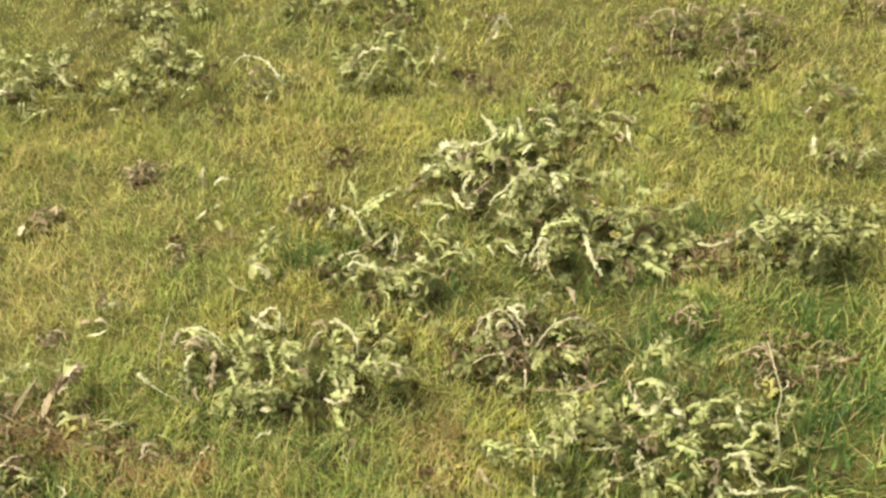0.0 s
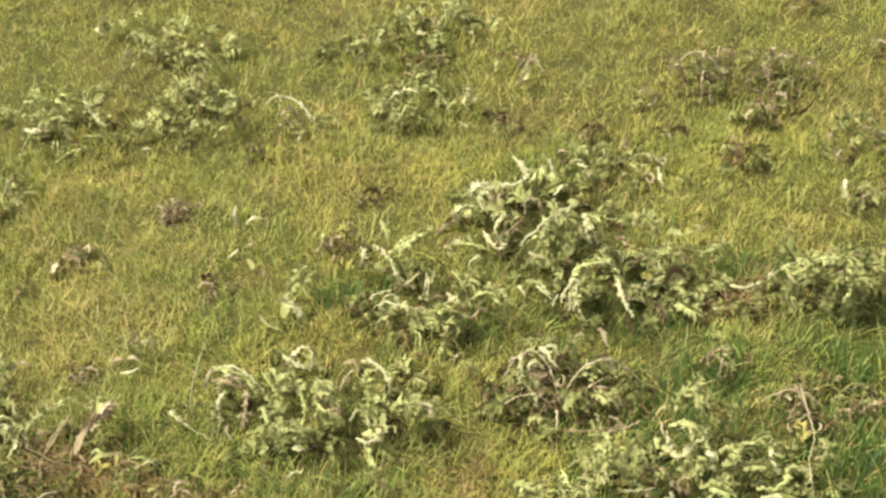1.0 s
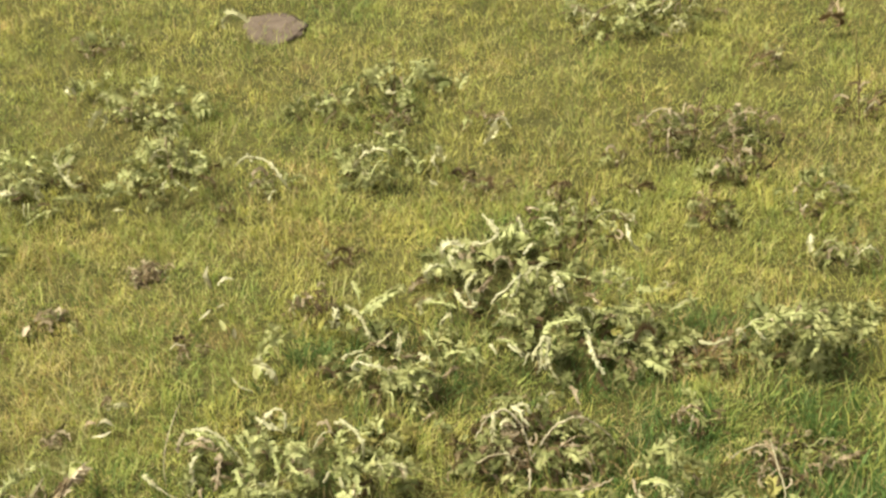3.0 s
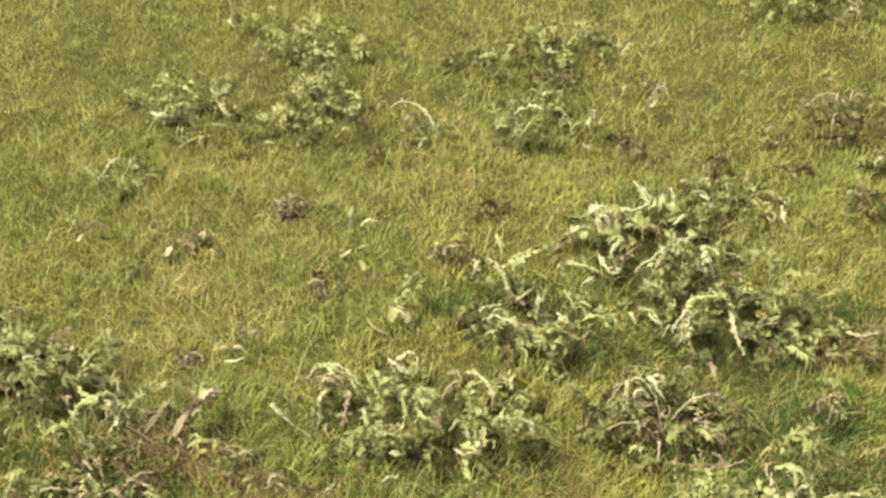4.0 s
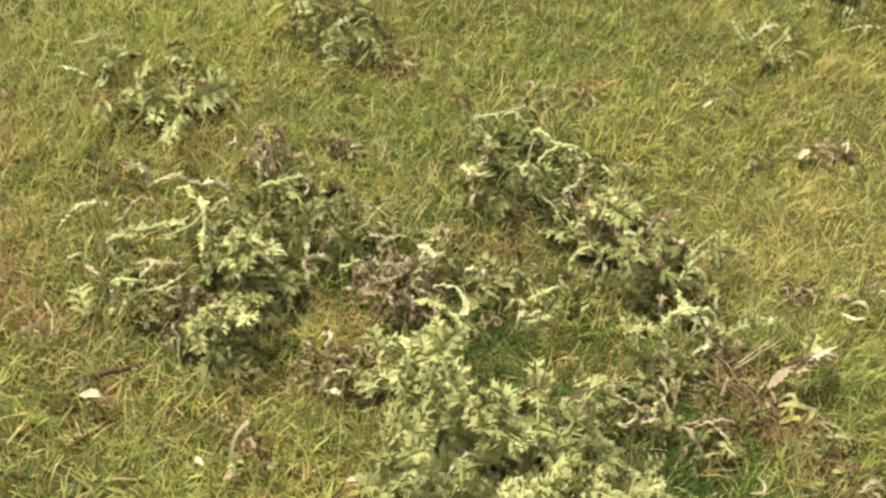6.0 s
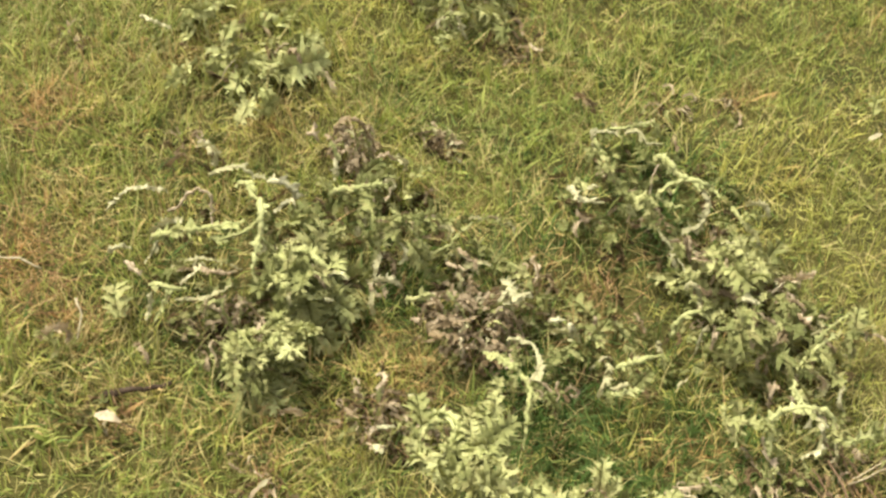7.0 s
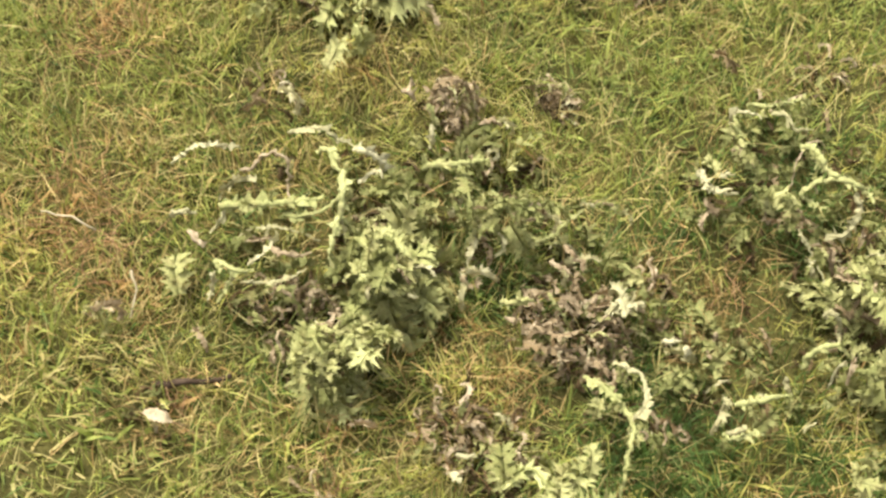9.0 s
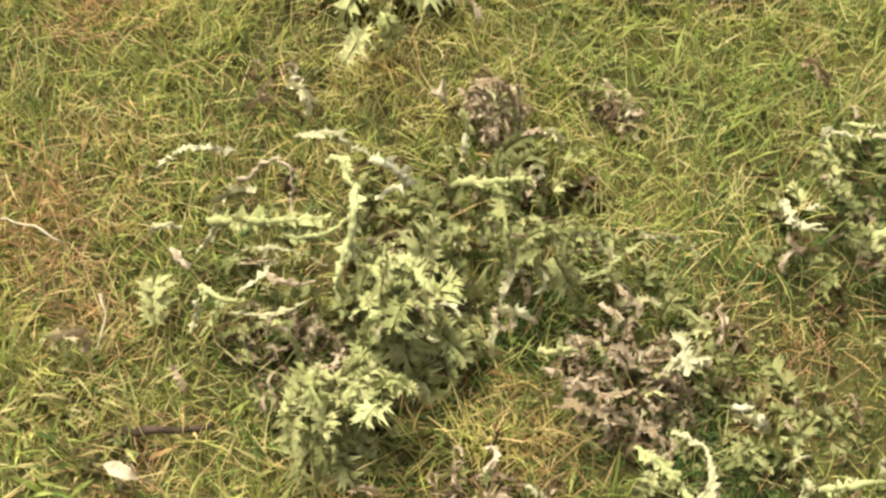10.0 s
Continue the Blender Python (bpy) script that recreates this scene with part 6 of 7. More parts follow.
frond(spread, "white", 0.0045, (0.257, 2.072, 0.066), (0.250, 2.001, 0.087), (0.255, 1.945, 0.087), (0.264, 1.942, 0.066))
frond(tangle, "leafy", 0.0081, (0.288, 2.200, 0.074), (0.311, 2.184, 0.097), (0.332, 2.156, 0.097), (0.337, 2.143, 0.074))
frond(tangle, "white", 0.0045, (0.365, 2.338, 0.088), (0.357, 2.249, 0.120), (0.372, 2.248, 0.088))
frond(tangle, "leafy", 0.0072, (0.215, 2.227, 0.059), (0.219, 2.159, 0.080), (0.231, 2.153, 0.059))
frond(spread, "leafy", 0.0072, (0.311, 2.084, 0.052), (0.337, 2.097, 0.068), (0.369, 2.099, 0.068), (0.412, 2.124, 0.052))
frond(spread, "white", 0.0045, (0.420, 2.118, 0.052), (0.440, 2.114, 0.070), (0.472, 2.140, 0.052))
frond(side, "leafy", 0.0090, (0.552, 2.065, 0.052), (0.553, 2.022, 0.068), (0.580, 2.034, 0.068), (0.591, 2.078, 0.052))
frond(side, "leafy", 0.0081, (0.583, 2.050, 0.066), (0.607, 2.025, 0.090), (0.637, 2.040, 0.066))
frond(side, "leafy", 0.0099, (0.650, 2.069, 0.074), (0.638, 1.994, 0.100), (0.637, 1.989, 0.074))
frond(side, "leafy", 0.0081, (0.651, 2.023, 0.044), (0.648, 1.979, 0.058), (0.632, 1.952, 0.058), (0.621, 1.965, 0.044))
frond(side, "leafy", 0.0081, (0.667, 2.037, 0.066), (0.681, 2.031, 0.087), (0.695, 2.009, 0.087), (0.692, 2.011, 0.066))
frond(side, "leafy", 0.0072, (0.718, 2.012, 0.052), (0.747, 2.028, 0.052))
frond(side, "white", 0.0039, (0.751, 2.012, 0.037), (0.765, 1.997, 0.037))
frond(side, "leafy", 0.0081, (0.678, 2.020, 0.044), (0.692, 2.001, 0.044))
frond(looped, "leafy", 0.0072, (-1.240, 1.960, 0.066), (-1.200, 1.916, 0.090), (-1.180, 1.914, 0.066))
frond(looped, "leafy", 0.0099, (-1.124, 1.886, 0.059), (-1.129, 1.905, 0.077), (-1.112, 1.906, 0.077), (-1.099, 1.884, 0.059))
frond(looped, "white", 0.0059, (-1.224, 1.887, 0.044), (-1.194, 1.863, 0.060), (-1.172, 1.892, 0.044))
frond(looped, "leafy", 0.0081, (-1.239, 1.981, 0.066), (-1.208, 1.987, 0.090), (-1.196, 2.038, 0.066))
frond(ridge, "leafy", 0.0117, (-1.005, 1.900, 0.066), (-0.976, 1.867, 0.087), (-0.965, 1.891, 0.087), (-0.957, 1.930, 0.066))
frond(ridge, "leafy", 0.0108, (-0.940, 1.822, 0.059), (-0.908, 1.803, 0.080), (-0.892, 1.836, 0.059))
frond(ridge, "leafy", 0.0108, (-0.912, 1.890, 0.066), (-0.878, 1.866, 0.090), (-0.862, 1.863, 0.066))
frond(ridge, "leafy", 0.0081, (-0.810, 1.887, 0.052), (-0.808, 1.900, 0.070), (-0.788, 1.925, 0.052))
frond(ridge, "leafy", 0.0090, (-0.801, 1.854, 0.044), (-0.774, 1.839, 0.044))
frond(ridge, "stem", 0.0032, (-0.833, 1.836, 0.074), (-0.829, 1.853, 0.100), (-0.825, 1.926, 0.074))
frond(main, "leafy", 0.0117, (-1.430, 1.528, 0.066), (-1.396, 1.519, 0.090), (-1.381, 1.520, 0.066))
frond(main, "leafy", 0.0117, (-1.408, 1.557, 0.066), (-1.373, 1.544, 0.090), (-1.359, 1.527, 0.066))
frond(main, "leafy", 0.0117, (-1.390, 1.527, 0.066), (-1.358, 1.526, 0.090), (-1.347, 1.548, 0.066))
frond(main, "leafy", 0.0108, (-1.379, 1.511, 0.052), (-1.351, 1.507, 0.070), (-1.341, 1.532, 0.052))
frond(main, "leafy", 0.0108, (-1.411, 1.510, 0.059), (-1.380, 1.493, 0.080), (-1.366, 1.499, 0.059))
frond(main, "leafy", 0.0117, (-1.380, 1.409, 0.044), (-1.351, 1.406, 0.060), (-1.339, 1.388, 0.044))
frond(main, "leafy", 0.0108, (-1.364, 1.435, 0.044), (-1.335, 1.439, 0.060), (-1.319, 1.450, 0.044))
frond(main, "leafy", 0.0108, (-1.387, 1.419, 0.052), (-1.358, 1.432, 0.070), (-1.339, 1.455, 0.052))
frond(main, "leafy", 0.0108, (-1.369, 1.405, 0.029), (-1.346, 1.383, 0.040), (-1.330, 1.390, 0.029))
frond(main2, "leafy", 0.0090, (-1.385, 1.652, 0.066), (-1.340, 1.643, 0.090), (-1.313, 1.641, 0.066))
frond(main2, "leafy", 0.0081, (-1.352, 1.679, 0.066), (-1.317, 1.679, 0.090), (-1.295, 1.697, 0.066))
frond(main2, "leafy", 0.0081, (-1.406, 1.678, 0.074), (-1.361, 1.638, 0.100), (-1.341, 1.638, 0.074))

# ---- loose things in the grass ----
def lump(name, x, y, rx, ry, h, mat, label, category, seed, rough=0.25):
    bm = bmesh.new()
    bmesh.ops.create_icosphere(bm, subdivisions=4, radius=1)
    for v in bm.verts:
        d = v.co.normalized()
        k = 1 + rough * noise.noise(d * 2.3 + Vector((seed, 0, 0))) + 0.6 * rough * noise.noise(d * 6 + Vector((0, seed, 0)))
        v.co = Vector((d.x * k * rx, d.y * k * ry, max(d.z, -0.3) * k * h))
    me = bpy.data.meshes.new(name)
    bm.to_mesh(me)
    bm.free()
    me.materials.append(mat)
    me.polygons.foreach_set("use_smooth", [True] * len(me.polygons))
    ob = new(name, me)
    ob.location = (x, y, float(height(x, y)))
    return tagged(ob, label, category)


lump("cow_pat", -0.38, 3.41, 0.095, 0.085, 0.008, pat_mat, "flat grey-brown weathered cow pat on the grass", "cow pat", 3, 0.2)
for x, y, rx, ry, seed in ((-0.57, 2.385, 0.042, 0.03, 5), (-1.43, 1.865, 0.032, 0.022, 9)):
    d = lump("dung", x, y, rx * 0.8, ry * 0.8, 0.016, dung_mat, "small dark brown crumbling dung pile in grass", "dung", seed, 0.35)
    BASES[d.name] = d.location.copy()
    r = random.Random(seed)
    for k in range(46):
        a, q = r.uniform(0, 6.28), math.sqrt(r.random())
        leaf(d, r, d.location, (x + rx * 1.1 * q * math.cos(a), y + ry * 1.1 * q * math.sin(a), d.location.z + 0.02 * (1 - q * q) + 0.004), r.uniform(0, 6.28),
             r.uniform(-0.5, 0.8), r.uniform(0.012, 0.03), "tan", "clod")


def rod(name, pts, radius, mat, label="", category="", parent=None):
    line, verts, faces = smooth_line(pts, 0.01), [], []
    r = random.Random(len(pts))
    line = [v + Vector((r.gauss(0, 0.0012), r.gauss(0, 0.0012), r.gauss(0, 0.0012))) for v in line]
    for i, v in enumerate(line):
        t = (line[min(i + 1, len(line) - 1)] - line[max(i - 1, 0)]).normalized()
        side = t.cross(Vector((0, 0, 1))).normalized()
        up = side.cross(t)
        c = radius * r.uniform(0.8, 1.15) * (1 - 0.5 * i / len(line))
        verts += [v + side * (c * math.cos(k * math.pi / 3)) + up * (c * math.sin(k * math.pi / 3)) for k in range(6)]
    for i in range(len(line) - 1):
        faces += [(6 * i + k, 6 * i + (k + 1) % 6, 6 * i + 6 + (k + 1) % 6, 6 * i + 6 + k) for k in range(6)]
    faces += [tuple(range(5, -1, -1)), tuple(range(6 * len(line) - 6, 6 * len(line)))]
    me = mesh_from(name, [tuple(v) for v in verts], faces)
    me.materials.append(LEAF[mat])
    ob = new(name, me)
    if parent:
        ob.parent = parent
        ob.matrix_parent_inverse = Matrix.Translation(-parent.location)
        return ob
    return tagged(ob, label, category)


rod("stick", [(-1.478, 1.266, 0.002), (-1.459, 1.285, 0.009), (-1.437, 1.313, 0.008), (-1.425, 1.335, 0.003)], 0.0048, "bark", "dark rotten stick lying in the grass", "stick")
dead_plant = tagged(empty_at("dead_plant", -0.66, 1.74), "bundle of thin reddish-brown dead stems lying in grass", "dead plant")
dark_stalks = tagged(empty_at("dead_plant", -1.0, 1.33), "dark rotting dead stems lying in grass", "dead plant")
rod("stem", [(-0.708, 1.713, 0.036), (-0.594, 1.657, 0.035), (-0.549, 1.636, 0.022), (-0.481, 1.629, 0.018), (-0.385, 1.582, 0.021)], 0.0014, "twig", parent=dead_plant)
rod("stem", [(-0.621, 1.648, 0.034), (-0.545, 1.646, 0.025), (-0.468, 1.573, 0.026), (-0.401, 1.593, 0.022)], 0.0012, "twig", parent=dead_plant)
rod("stem", [(-0.679, 1.701, 0.037), (-0.615, 1.683, 0.036), (-0.551, 1.665, 0.027), (-0.46, 1.618, 0.021)], 0.0009, "twig", parent=dead_plant)
rod("stem", [(-0.684, 1.744, 0.031), (-0.609, 1.7, 0.033), (-0.547, 1.675, 0.031), (-0.456, 1.659, 0.022)], 0.0015, "twig", parent=dead_plant)
rod("stem", [(-0.767, 1.706, 0.04), (-0.668, 1.676, 0.042), (-0.614, 1.649, 0.027), (-0.54, 1.592, 0.031), (-0.446, 1.583, 0.016)], 0.0012, "twig", parent=dead_plant)
rod("stem", [(-0.755, 1.773, 0.055), (-0.69, 1.726, 0.035), (-0.59, 1.677, 0.032), (-0.541, 1.675, 0.032), (-0.477, 1.652, 0.024)], 0.0012, "twig", parent=dead_plant)
rod("stem", [(-0.684, 1.738, 0.028), (-0.596, 1.701, 0.04), (-0.534, 1.683, 0.021), (-0.458, 1.636, 0.018), (-0.392, 1.609, 0.017)], 0.0008, "twig", parent=dead_plant)
rod("stem", [(-0.75, 1.712, 0.05), (-0.697, 1.69, 0.047), (-0.626, 1.686, 0.032), (-0.525, 1.631, 0.031)], 0.0013, "twig", parent=dead_plant)
rod("stem", [(-0.668, 1.667, 0.048), (-0.625, 1.658, 0.03), (-0.531, 1.635, 0.024), (-0.467, 1.572, 0.025)], 0.0009, "twig", parent=dead_plant)
rod("stem", [(-0.76, 1.704, 0.041), (-0.668, 1.697, 0.028), (-0.616, 1.654, 0.032), (-0.523, 1.621, 0.021)], 0.0006, "twig", parent=dead_plant)
rod("stem", [(-0.754, 1.753, 0.049), (-0.702, 1.744, 0.048), (-0.618, 1.694, 0.036)], 0.0012, "twig", parent=dead_plant)
rod("stem", [(-0.689, 1.69, 0.03), (-0.604, 1.684, 0.036), (-0.55, 1.653, 0.031)], 0.0015, "twig", parent=dead_plant)
rod("stem", [(-0.742, 1.738, 0.044), (-0.671, 1.696, 0.044), (-0.603, 1.683, 0.023)], 0.0015, "twig", parent=dead_plant)
rod("stem", [(-0.67, 1.715, 0.029), (-0.603, 1.717, 0.027), (-0.526, 1.664, 0.03), (-0.464, 1.613, 0.017), (-0.406, 1.612, 0.016)], 0.0011, "twig", parent=dead_plant)
rod("stem", [(-0.764, 1.75, 0.062), (-0.676, 1.71, 0.039), (-0.611, 1.701, 0.026), (-0.537, 1.639, 0.018)], 0.0007, "twig", parent=dead_plant)
rod("stem", [(-1.102, 1.202, 0.02), (-1.077, 1.236, 0.03), (-1.062, 1.285, 0.03)], 0.003, "bark", parent=dark_stalks)
rod("stem", [(-1.062, 1.214, 0.02), (-1.027, 1.243, 0.035), (-1.004, 1.283, 0.035)], 0.0019, "twig", parent=dark_stalks)
rod("stem", [(-1.078, 1.208, 0.02), (-1.053, 1.232, 0.035), (-1.031, 1.281, 0.035)], 0.0014, "bark", parent=dark_stalks)
rod("stem", [(-1.077, 1.204, 0.02), (-1.051, 1.242, 0.035), (-1.021, 1.303, 0.035)], 0.0023, "bark", parent=dark_stalks)
rod("stem", [(-1.104, 1.193, 0.02), (-1.075, 1.231, 0.035), (-1.067, 1.283, 0.035)], 0.0024, "bark", parent=dark_stalks)
rod("stem", [(-1.08, 1.201, 0.02), (-1.062, 1.236, 0.035), (-1.031, 1.302, 0.035)], 0.0015, "twig", parent=dark_stalks)
rod("stem", [(-1.071, 1.201, 0.02), (-1.05, 1.23, 0.035), (-1.017, 1.306, 0.035)], 0.0019, "bark", parent=dark_stalks)
rod("stem", [(-1.074, 1.202, 0.02), (-1.049, 1.23, 0.035), (-1.03, 1.284, 0.035)], 0.0025, "bark", parent=dark_stalks)
rod("stem", [(-1.096, 1.205, 0.02), (-1.067, 1.228, 0.035), (-1.022, 1.276, 0.035)], 0.0018, "twig", parent=dark_stalks)
rod("stem", [(-1.061, 1.219, 0.02), (-1.032, 1.245, 0.035), (-1.011, 1.281, 0.035)], 0.0018, "twig", parent=dark_stalks)
rod("stem", [(-1.09, 1.204, 0.02), (-1.068, 1.23, 0.035), (-1.033, 1.269, 0.035)], 0.0021, "twig", parent=dark_stalks)
rod("stem", [(-1.08, 1.21, 0.02), (-1.059, 1.239, 0.035), (-1.031, 1.271, 0.035)], 0.0024, "bark", parent=dark_stalks)
rod("stem", [(-1.105, 1.201, 0.02), (-1.073, 1.219, 0.035), (-1.059, 1.263, 0.035)], 0.0022, "twig", parent=dark_stalks)
rod("stem", [(-1.111, 1.198, 0.02), (-1.081, 1.231, 0.035), (-1.054, 1.293, 0.035)], 0.0016, "twig", parent=dark_stalks)
rod("stem", [(-1.077, 1.205, 0.02), (-1.059, 1.242, 0.035), (-1.038, 1.298, 0.035)], 0.0022, "bark", parent=dark_stalks)
rod("stem", [(-1.076, 1.203, 0.02), (-1.044, 1.24, 0.03), (-1.019, 1.273, 0.03)], 0.003, "bark", parent=dark_stalks)
rod("dry_stalk", [(-0.708, 1.727, 0.04), (-0.688, 1.753, 0.06), (-0.666, 1.774, 0.08)], 0.0018, "straw", "thin straw-coloured stalk in grass", "stalk")
rod("dry_stalk", [(0.293, 2.392, 0.01), (0.294, 2.39, 0.06), (0.297, 2.395, 0.13)], 0.0018, "twig", "thin upright brown dry stalk", "stalk")
rod("dry_stalk", [(0.933, 2.743, 0.01), (0.926, 2.748, 0.1), (0.903, 2.744, 0.24)], 0.002, "twig", "tall upright dry brown stalk", "stalk")
rod("dry_stalk", [(0.478, 2.712, 0.01), (0.467, 2.738, 0.08), (0.461, 2.755, 0.14)], 0.0016, "twig", "thin upright brown dry stalk", "stalk")
rod("dry_stalk", [(0.561, 2.703, 0.01), (0.576, 2.716, 0.1), (0.594, 2.729, 0.14)], 0.0016, "twig", "thin upright brown dry stalk", "stalk")
rod("dry_stalk", [(-0.07, 3.008, 0.01), (-0.062, 3.015, 0.08), (-0.063, 3.018, 0.13)], 0.0016, "twig", "thin upright brown dry stalk", "stalk")
rod("dry_stalk", [(-1.662, 1.338, 0.03), (-1.689, 1.327, 0.04), (-1.725, 1.31, 0.03)], 0.0016, "straw", "thin straw-coloured stalk in grass", "stalk")
rod("dry_stalk", [(-1.587, 1.33, 0.04), (-1.569, 1.321, 0.03), (-1.549, 1.298, 0.02)], 0.0018, "straw", "thin straw-coloured stalk in grass", "stalk")


def loose_leaf(x, y, size, azim, mat, label, kind=0, lift=0.02):
    ob = new("dry_leaf", slot((SLIM_POOL + POOL[:2] + DRY_POOL)[kind], mat))
    turn = Euler((0.4 * math.sin(9 * x), -0.2, radians(azim))).to_matrix().to_4x4()
    ob.matrix_basis = Matrix.Translation((x, y, float(height(x, y)) + lift + 0.01)) @ turn @ Matrix.Diagonal((size, size, size, 1))
    return tagged(ob, label, "leaf", "loose leaves in the grass")


loose_leaf(-0.599, 1.956, 0.042, 50, "dry", "single brown dried leaf in the grass", 11, 0.04)
loose_leaf(-0.764, 2.255, 0.053, 30, "dry", "single brown dried leaf in the grass", 12, 0.02)
loose_leaf(-0.338, 2.02, 0.084, -40, "white", "single whitish dried thistle leaf in the grass", 12, 0.05)
loose_leaf(-0.324, 2.049, 0.074, 30, "pale", "single whitish dried thistle leaf in the grass", 5, 0.05)
loose_leaf(-0.31, 2.071, 0.063, 80, "pale", "single whitish dried thistle leaf in the grass", 1, 0.05)
loose_leaf(-0.592, 1.962, 0.053, 10, "white", "single whitish dried thistle leaf in the grass", 12, 0.03)
loose_leaf(-0.958, 2.286, 0.053, 20, "white", "single whitish dried thistle leaf in the grass", 11, 0.02)
loose_leaf(-0.98, 2.285, 0.063, 110, "pale", "single whitish dried thistle leaf in the grass", 6, 0.03)
loose_leaf(-0.642, 1.74, 0.074, 40, "dry", "single brown dried leaf in the grass", 12, 0.05)
loose_leaf(-0.625, 1.767, 0.063, 90, "pale", "single whitish dried thistle leaf in the grass", 4, 0.05)
loose_leaf(-0.632, 1.738, 0.095, 60, "dry", "single brown dried leaf in the grass", 12, 0.05)
loose_leaf(-1.331, 2.048, 0.053, 0, "dry", "single brown dried leaf in the grass", 10, 0.02)
loose_leaf(-1.417, 2.57, 0.074, 60, "white", "single whitish dried thistle leaf in the grass", 11, 0.05)
loose_leaf(-1.368, 2.493, 0.074, 20, "pale", "single whitish dried thistle leaf in the grass", 0, 0.04)
loose_leaf(-1.65, 1.71, 0.063, -60, "pale", "single whitish dried thistle leaf in the grass", 0, 0.05)
loose_leaf(-1.657, 1.616, 0.053, 10, "white", "single whitish dried thistle leaf in the grass", 10, 0.03)
loose_leaf(-1.667, 1.573, 0.042, 80, "dry", "single brown dried leaf in the grass", 11, 0.02)
loose_leaf(-1.491, 1.336, 0.042, 0, "dry", "single brown dried leaf in the grass", 12, 0.02)
loose_leaf(-1.534, 1.355, 0.053, 140, "pale", "single whitish dried thistle leaf in the grass", 8, 0.02)
loose_leaf(-1.592, 1.264, 0.053, 20, "pale", "single whitish dried thistle leaf in the grass", 6, 0.02)
loose_leaf(-1.579, 1.265, 0.053, 70, "dry", "single brown dried leaf in the grass", 10, 0.02)
loose_leaf(-1.331, 1.595, 0.053, 30, "white", "single whitish dried thistle leaf in the grass", 14, 0.03)
loose_leaf(-1.318, 1.595, 0.042, -60, "white", "single whitish dried thistle leaf in the grass", 10, 0.02)
loose_leaf(-1.445, 1.773, 0.037, 20, "white", "single whitish dried thistle leaf in the grass", 10, 0.03)
loose_leaf(-1.183, 1.862, 0.037, -80, "dry", "single brown dried leaf in the grass", 12, 0.03)
loose_leaf(-1.175, 1.674, 0.053, 60, "white", "single whitish dried thistle leaf in the grass", 12, 0.05)
loose_leaf(-1.163, 1.68, 0.053, 150, "white", "single whitish dried thistle leaf in the grass", 10, 0.05)
loose_leaf(-1.105, 1.683, 0.053, 20, "white", "single whitish dried thistle leaf in the grass", 11, 0.04)
loose_leaf(-1.021, 1.687, 0.053, -70, "white", "single whitish dried thistle leaf in the grass", 14, 0.04)
loose_leaf(-1.292, 1.386, 0.042, 30, "dry", "single brown dried leaf in the grass", 11, 0.02)
loose_leaf(0.127, 2.74, 0.084, 50, "white", "single whitish dried thistle leaf in the grass", 11, 0.03)
loose_leaf(0.027, 2.658, 0.074, 90, "white", "single whitish dried thistle leaf in the grass", 14, 0.04)
loose_leaf(-0.738, 2.88, 0.084, 60, "white", "single whitish dried thistle leaf in the grass", 11, 0.04)
loose_leaf(0.708, 2.276, 0.063, 80, "white", "single whitish dried thistle leaf in the grass", 12, 0.04)
loose_leaf(0.774, 2.995, 0.063, 10, "dry", "single brown dried leaf in the grass", 11, 0.03)
loose_leaf(0.802, 3.005, 0.063, 40, "white", "single whitish dried thistle leaf in the grass", 10, 0.03)
loose_leaf(0.423, 2.552, 0.053, 0, "brown", "single brown dried leaf in the grass", 12, 0.02)
loose_leaf(0.072, 2.629, 0.053, 30, "brown", "single brown dried leaf in the grass", 13, 0.02)
loose_leaf(0.121, 2.572, 0.063, 80, "brown", "single brown dried leaf in the grass", 11, 0.02)
loose_leaf(0.244, 2.57, 0.063, 10, "brown", "single brown dried leaf in the grass", 12, 0.02)
loose_leaf(0.079, 2.971, 0.063, 60, "pale", "single whitish dried thistle leaf in the grass", 0, 0.03)
loose_leaf(-0.198, 2.379, 0.063, 20, "brown", "single brown dried leaf in the grass", 13, 0.02)
loose_leaf(0.13, 3.384, 0.095, 40, "pale", "single whitish dried thistle leaf in the grass", 5, 0.05)
loose_leaf(0.948, 3.149, 0.084, 0, "brown", "single brown dried leaf in the grass", 10, 0.03)
loose_leaf(0.995, 3.153, 0.084, 90, "dry", "single brown dried leaf in the grass", 11, 0.04)
loose_leaf(0.628, 3.159, 0.074, 150, "white", "single whitish dried thistle leaf in the grass", 13, 0.03)
loose_leaf(-0.417, 3.331, 0.095, 160, "white", "single whitish dried thistle leaf in the grass", 12, 0.05)


LEAF_LABEL = {"husk": "single whitish dried leaf curled in the grass", "pale": "single pale green leaf standing in the grass",
              "dry": "single brown dried leaf in the grass", "yellow": "yellowed broad leaf lying in the grass"}


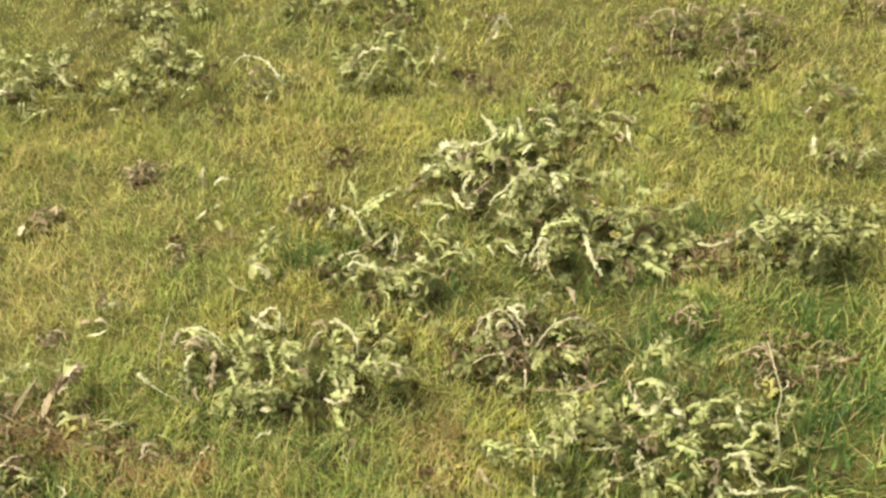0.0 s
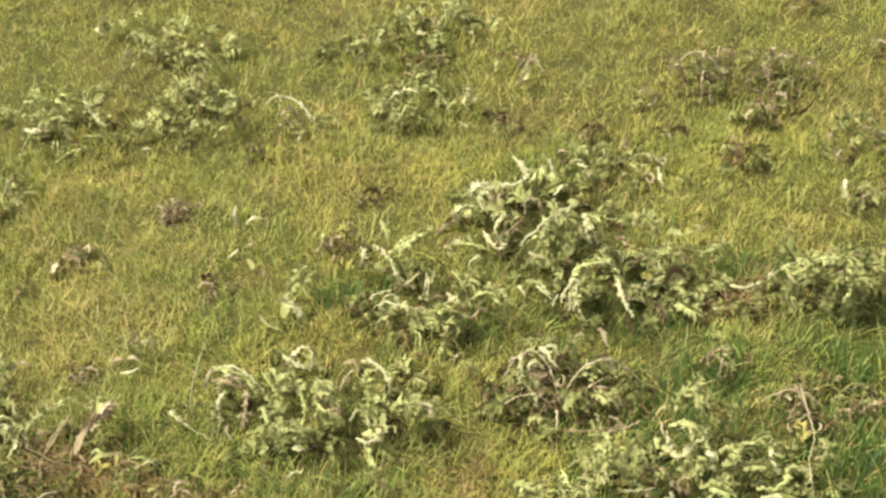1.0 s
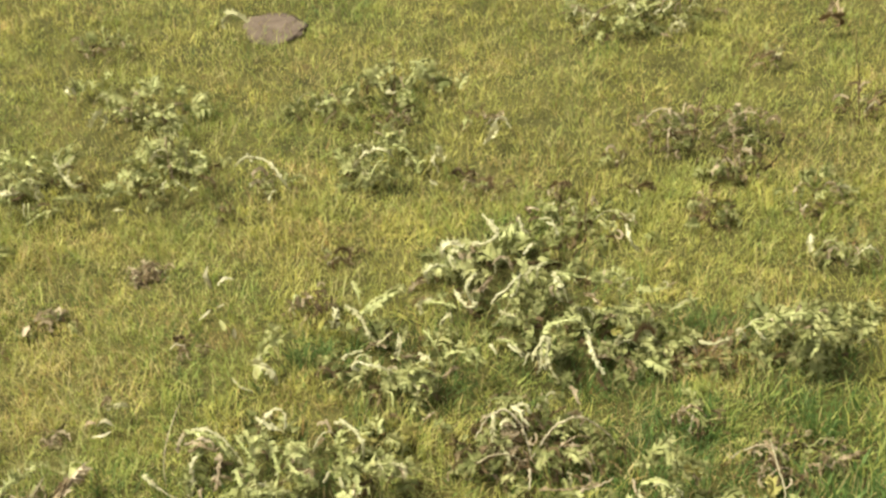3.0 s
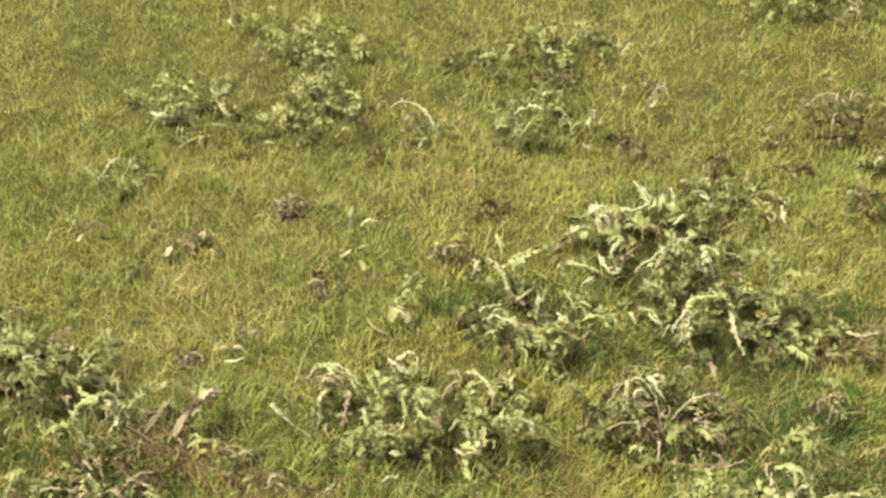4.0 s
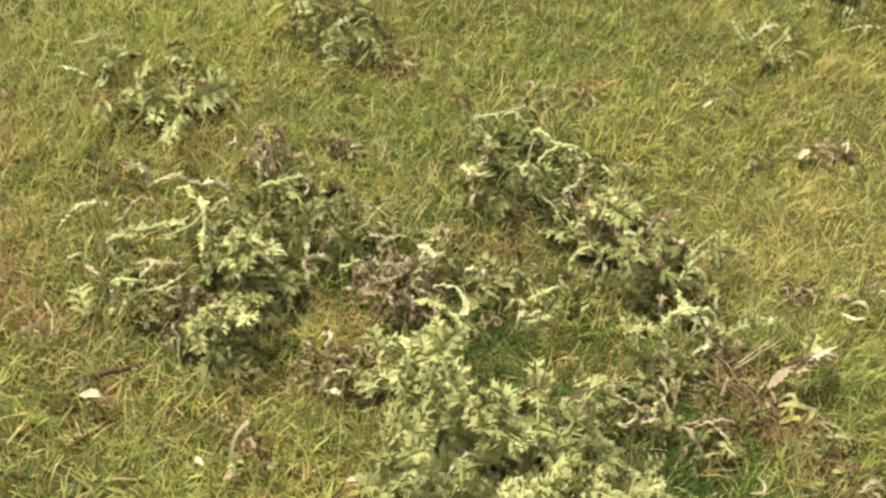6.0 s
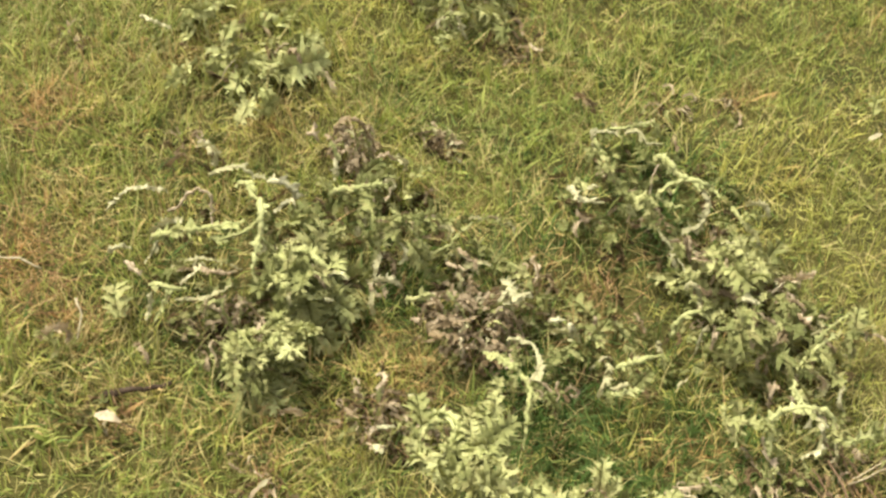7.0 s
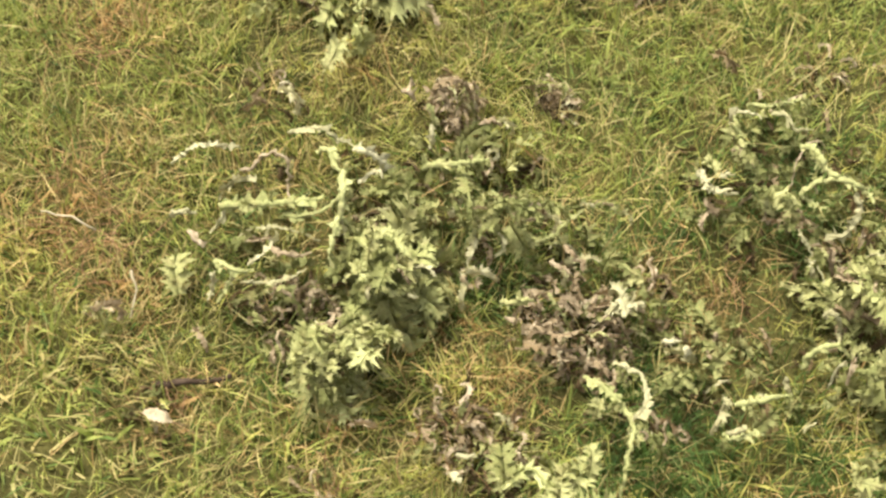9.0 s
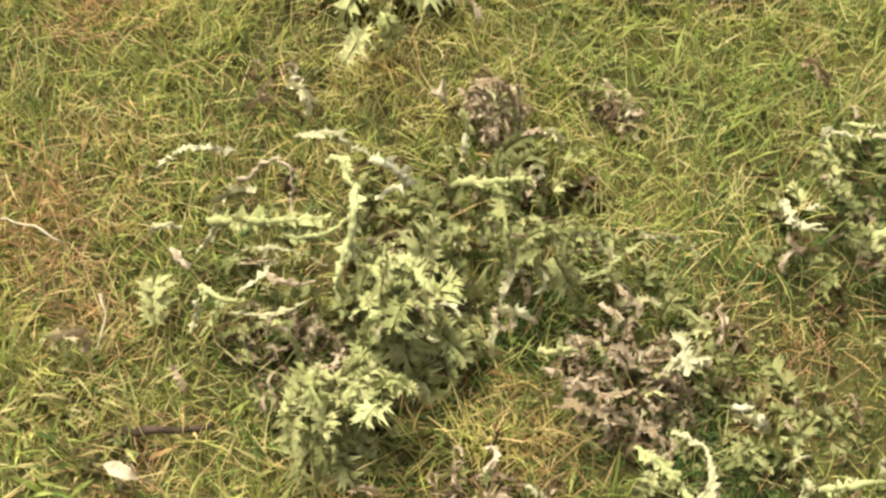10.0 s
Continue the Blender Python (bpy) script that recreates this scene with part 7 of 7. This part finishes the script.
def curled_leaf(mat, width, *points):
    # one bent leaf along a curve: widest in the middle, folded along its midrib, with an uneven edge
    COUNT[0] += 1
    r = random.Random(COUNT[0])
    line, verts, faces = smooth_line(points), [], []
    for i, v in enumerate(line):
        f = i / (len(line) - 1)
        t = (line[min(i + 2, len(line) - 1)] - line[max(i - 2, 0)]).normalized()
        side = t.cross(Vector((0, 0, 1)))
        side = side.normalized() if side.length > 0.05 else Vector((1, 0, 0))
        up = side.cross(t)
        half = 0.5 * width * math.sin(math.pi * (0.08 + 0.9 * f)) ** 0.7
        verts += [v, v + side * (half * r.uniform(0.75, 1.2)) + up * (half * r.uniform(0.2, 0.6)), v - side * (half * r.uniform(0.75, 1.2)) + up * (half * r.uniform(0.2, 0.6))]
        if i:
            a = 3 * i
            faces += [(a - 3, a, a + 1, a - 2), (a - 3, a - 1, a + 2, a)]
    me = mesh_from("dry_leaf", [tuple(v) for v in verts], faces)
    me.materials.append(LEAF[mat])
    return tagged(new("dry_leaf", me), LEAF_LABEL[mat], "leaf", "loose leaves in the grass")


curled_leaf("husk", 0.0110, (-0.442, 2.323, 0.020), (-0.448, 2.330, 0.040), (-0.442, 2.339, 0.060))
curled_leaf("husk", 0.0110, (-0.426, 2.317, 0.030), (-0.411, 2.321, 0.040), (-0.394, 2.330, 0.030))
curled_leaf("husk", 0.0076, (-0.457, 2.226, 0.020), (-0.444, 2.226, 0.030), (-0.435, 2.242, 0.030))
curled_leaf("husk", 0.0068, (-0.422, 2.247, 0.030), (-0.406, 2.242, 0.040))
curled_leaf("pale", 0.0110, (-0.403, 2.177, 0.030), (-0.413, 2.198, 0.040))
curled_leaf("husk", 0.0085, (-0.385, 2.164, 0.020), (-0.385, 2.171, 0.040))
curled_leaf("husk", 0.0085, (-0.967, 2.253, 0.020), (-0.954, 2.266, 0.030))
curled_leaf("husk", 0.0051, (-0.385, 2.055, 0.020), (-0.367, 2.018, 0.030), (-0.342, 2.002, 0.030))
curled_leaf("pale", 0.0260, (-0.341, 2.036, 0.030), (-0.326, 2.049, 0.060), (-0.323, 2.050, 0.090))
curled_leaf("husk", 0.0068, (-0.616, 1.917, 0.030), (-0.594, 1.907, 0.040), (-0.580, 1.918, 0.040))
curled_leaf("husk", 0.0102, (-0.611, 1.940, 0.030), (-0.593, 1.933, 0.050), (-0.578, 1.930, 0.040))
curled_leaf("dry", 0.0100, (-0.630, 1.940, 0.030), (-0.623, 1.942, 0.040), (-0.610, 1.940, 0.040))
curled_leaf("dry", 0.0130, (-0.785, 2.217, 0.020), (-0.776, 2.236, 0.030))
curled_leaf("pale", 0.0110, (-0.633, 1.697, 0.040), (-0.613, 1.702, 0.050), (-0.591, 1.713, 0.040))
curled_leaf("yellow", 0.0090, (-0.621, 1.679, 0.030), (-0.602, 1.686, 0.045), (-0.590, 1.680, 0.030))
curled_leaf("pale", 0.0080, (-0.640, 1.712, 0.030), (-0.622, 1.716, 0.050), (-0.606, 1.706, 0.040))
curled_leaf("yellow", 0.0070, (-0.600, 1.722, 0.030), (-0.588, 1.704, 0.045), (-0.592, 1.690, 0.030))
curled_leaf("yellow", 0.0070, (-0.628, 1.688, 0.025), (-0.616, 1.694, 0.050), (-0.610, 1.682, 0.040))
curled_leaf("dry", 0.0150, (-0.655, 1.711, 0.050), (-0.643, 1.728, 0.070), (-0.629, 1.741, 0.080))
curled_leaf("husk", 0.0051, (-0.615, 1.549, 0.030), (-0.600, 1.552, 0.040), (-0.603, 1.565, 0.040), (-0.615, 1.571, 0.040))
curled_leaf("pale", 0.0090, (-0.565, 1.483, 0.030), (-0.562, 1.499, 0.050))
curled_leaf("dry", 0.0110, (-0.574, 1.655, 0.030), (-0.548, 1.647, 0.030))
curled_leaf("pale", 0.0100, (-0.533, 1.638, 0.030), (-0.514, 1.654, 0.030))
curled_leaf("dry", 0.0060, (-1.219, 1.247, 0.020), (-1.220, 1.262, 0.050), (-1.214, 1.275, 0.070), (-1.208, 1.285, 0.080))
curled_leaf("husk", 0.0070, (-1.214, 1.272, 0.070), (-1.208, 1.281, 0.080))
curled_leaf("dry", 0.0120, (-1.210, 1.221, 0.020), (-1.202, 1.229, 0.030), (-1.197, 1.234, 0.020))
curled_leaf("husk", 0.0090, (-1.257, 1.226, 0.030), (-1.240, 1.220, 0.030))
curled_leaf("husk", 0.0080, (-1.250, 1.354, 0.050), (-1.242, 1.353, 0.070))
curled_leaf("dry", 0.0130, (-1.453, 1.235, 0.020), (-1.430, 1.242, 0.030), (-1.422, 1.249, 0.020))
curled_leaf("pale", 0.0240, (-1.758, 1.771, 0.040), (-1.753, 1.784, 0.060), (-1.758, 1.798, 0.080))
curled_leaf("husk", 0.0100, (-1.068, 1.290, 0.040), (-1.054, 1.291, 0.050), (-1.041, 1.298, 0.040))
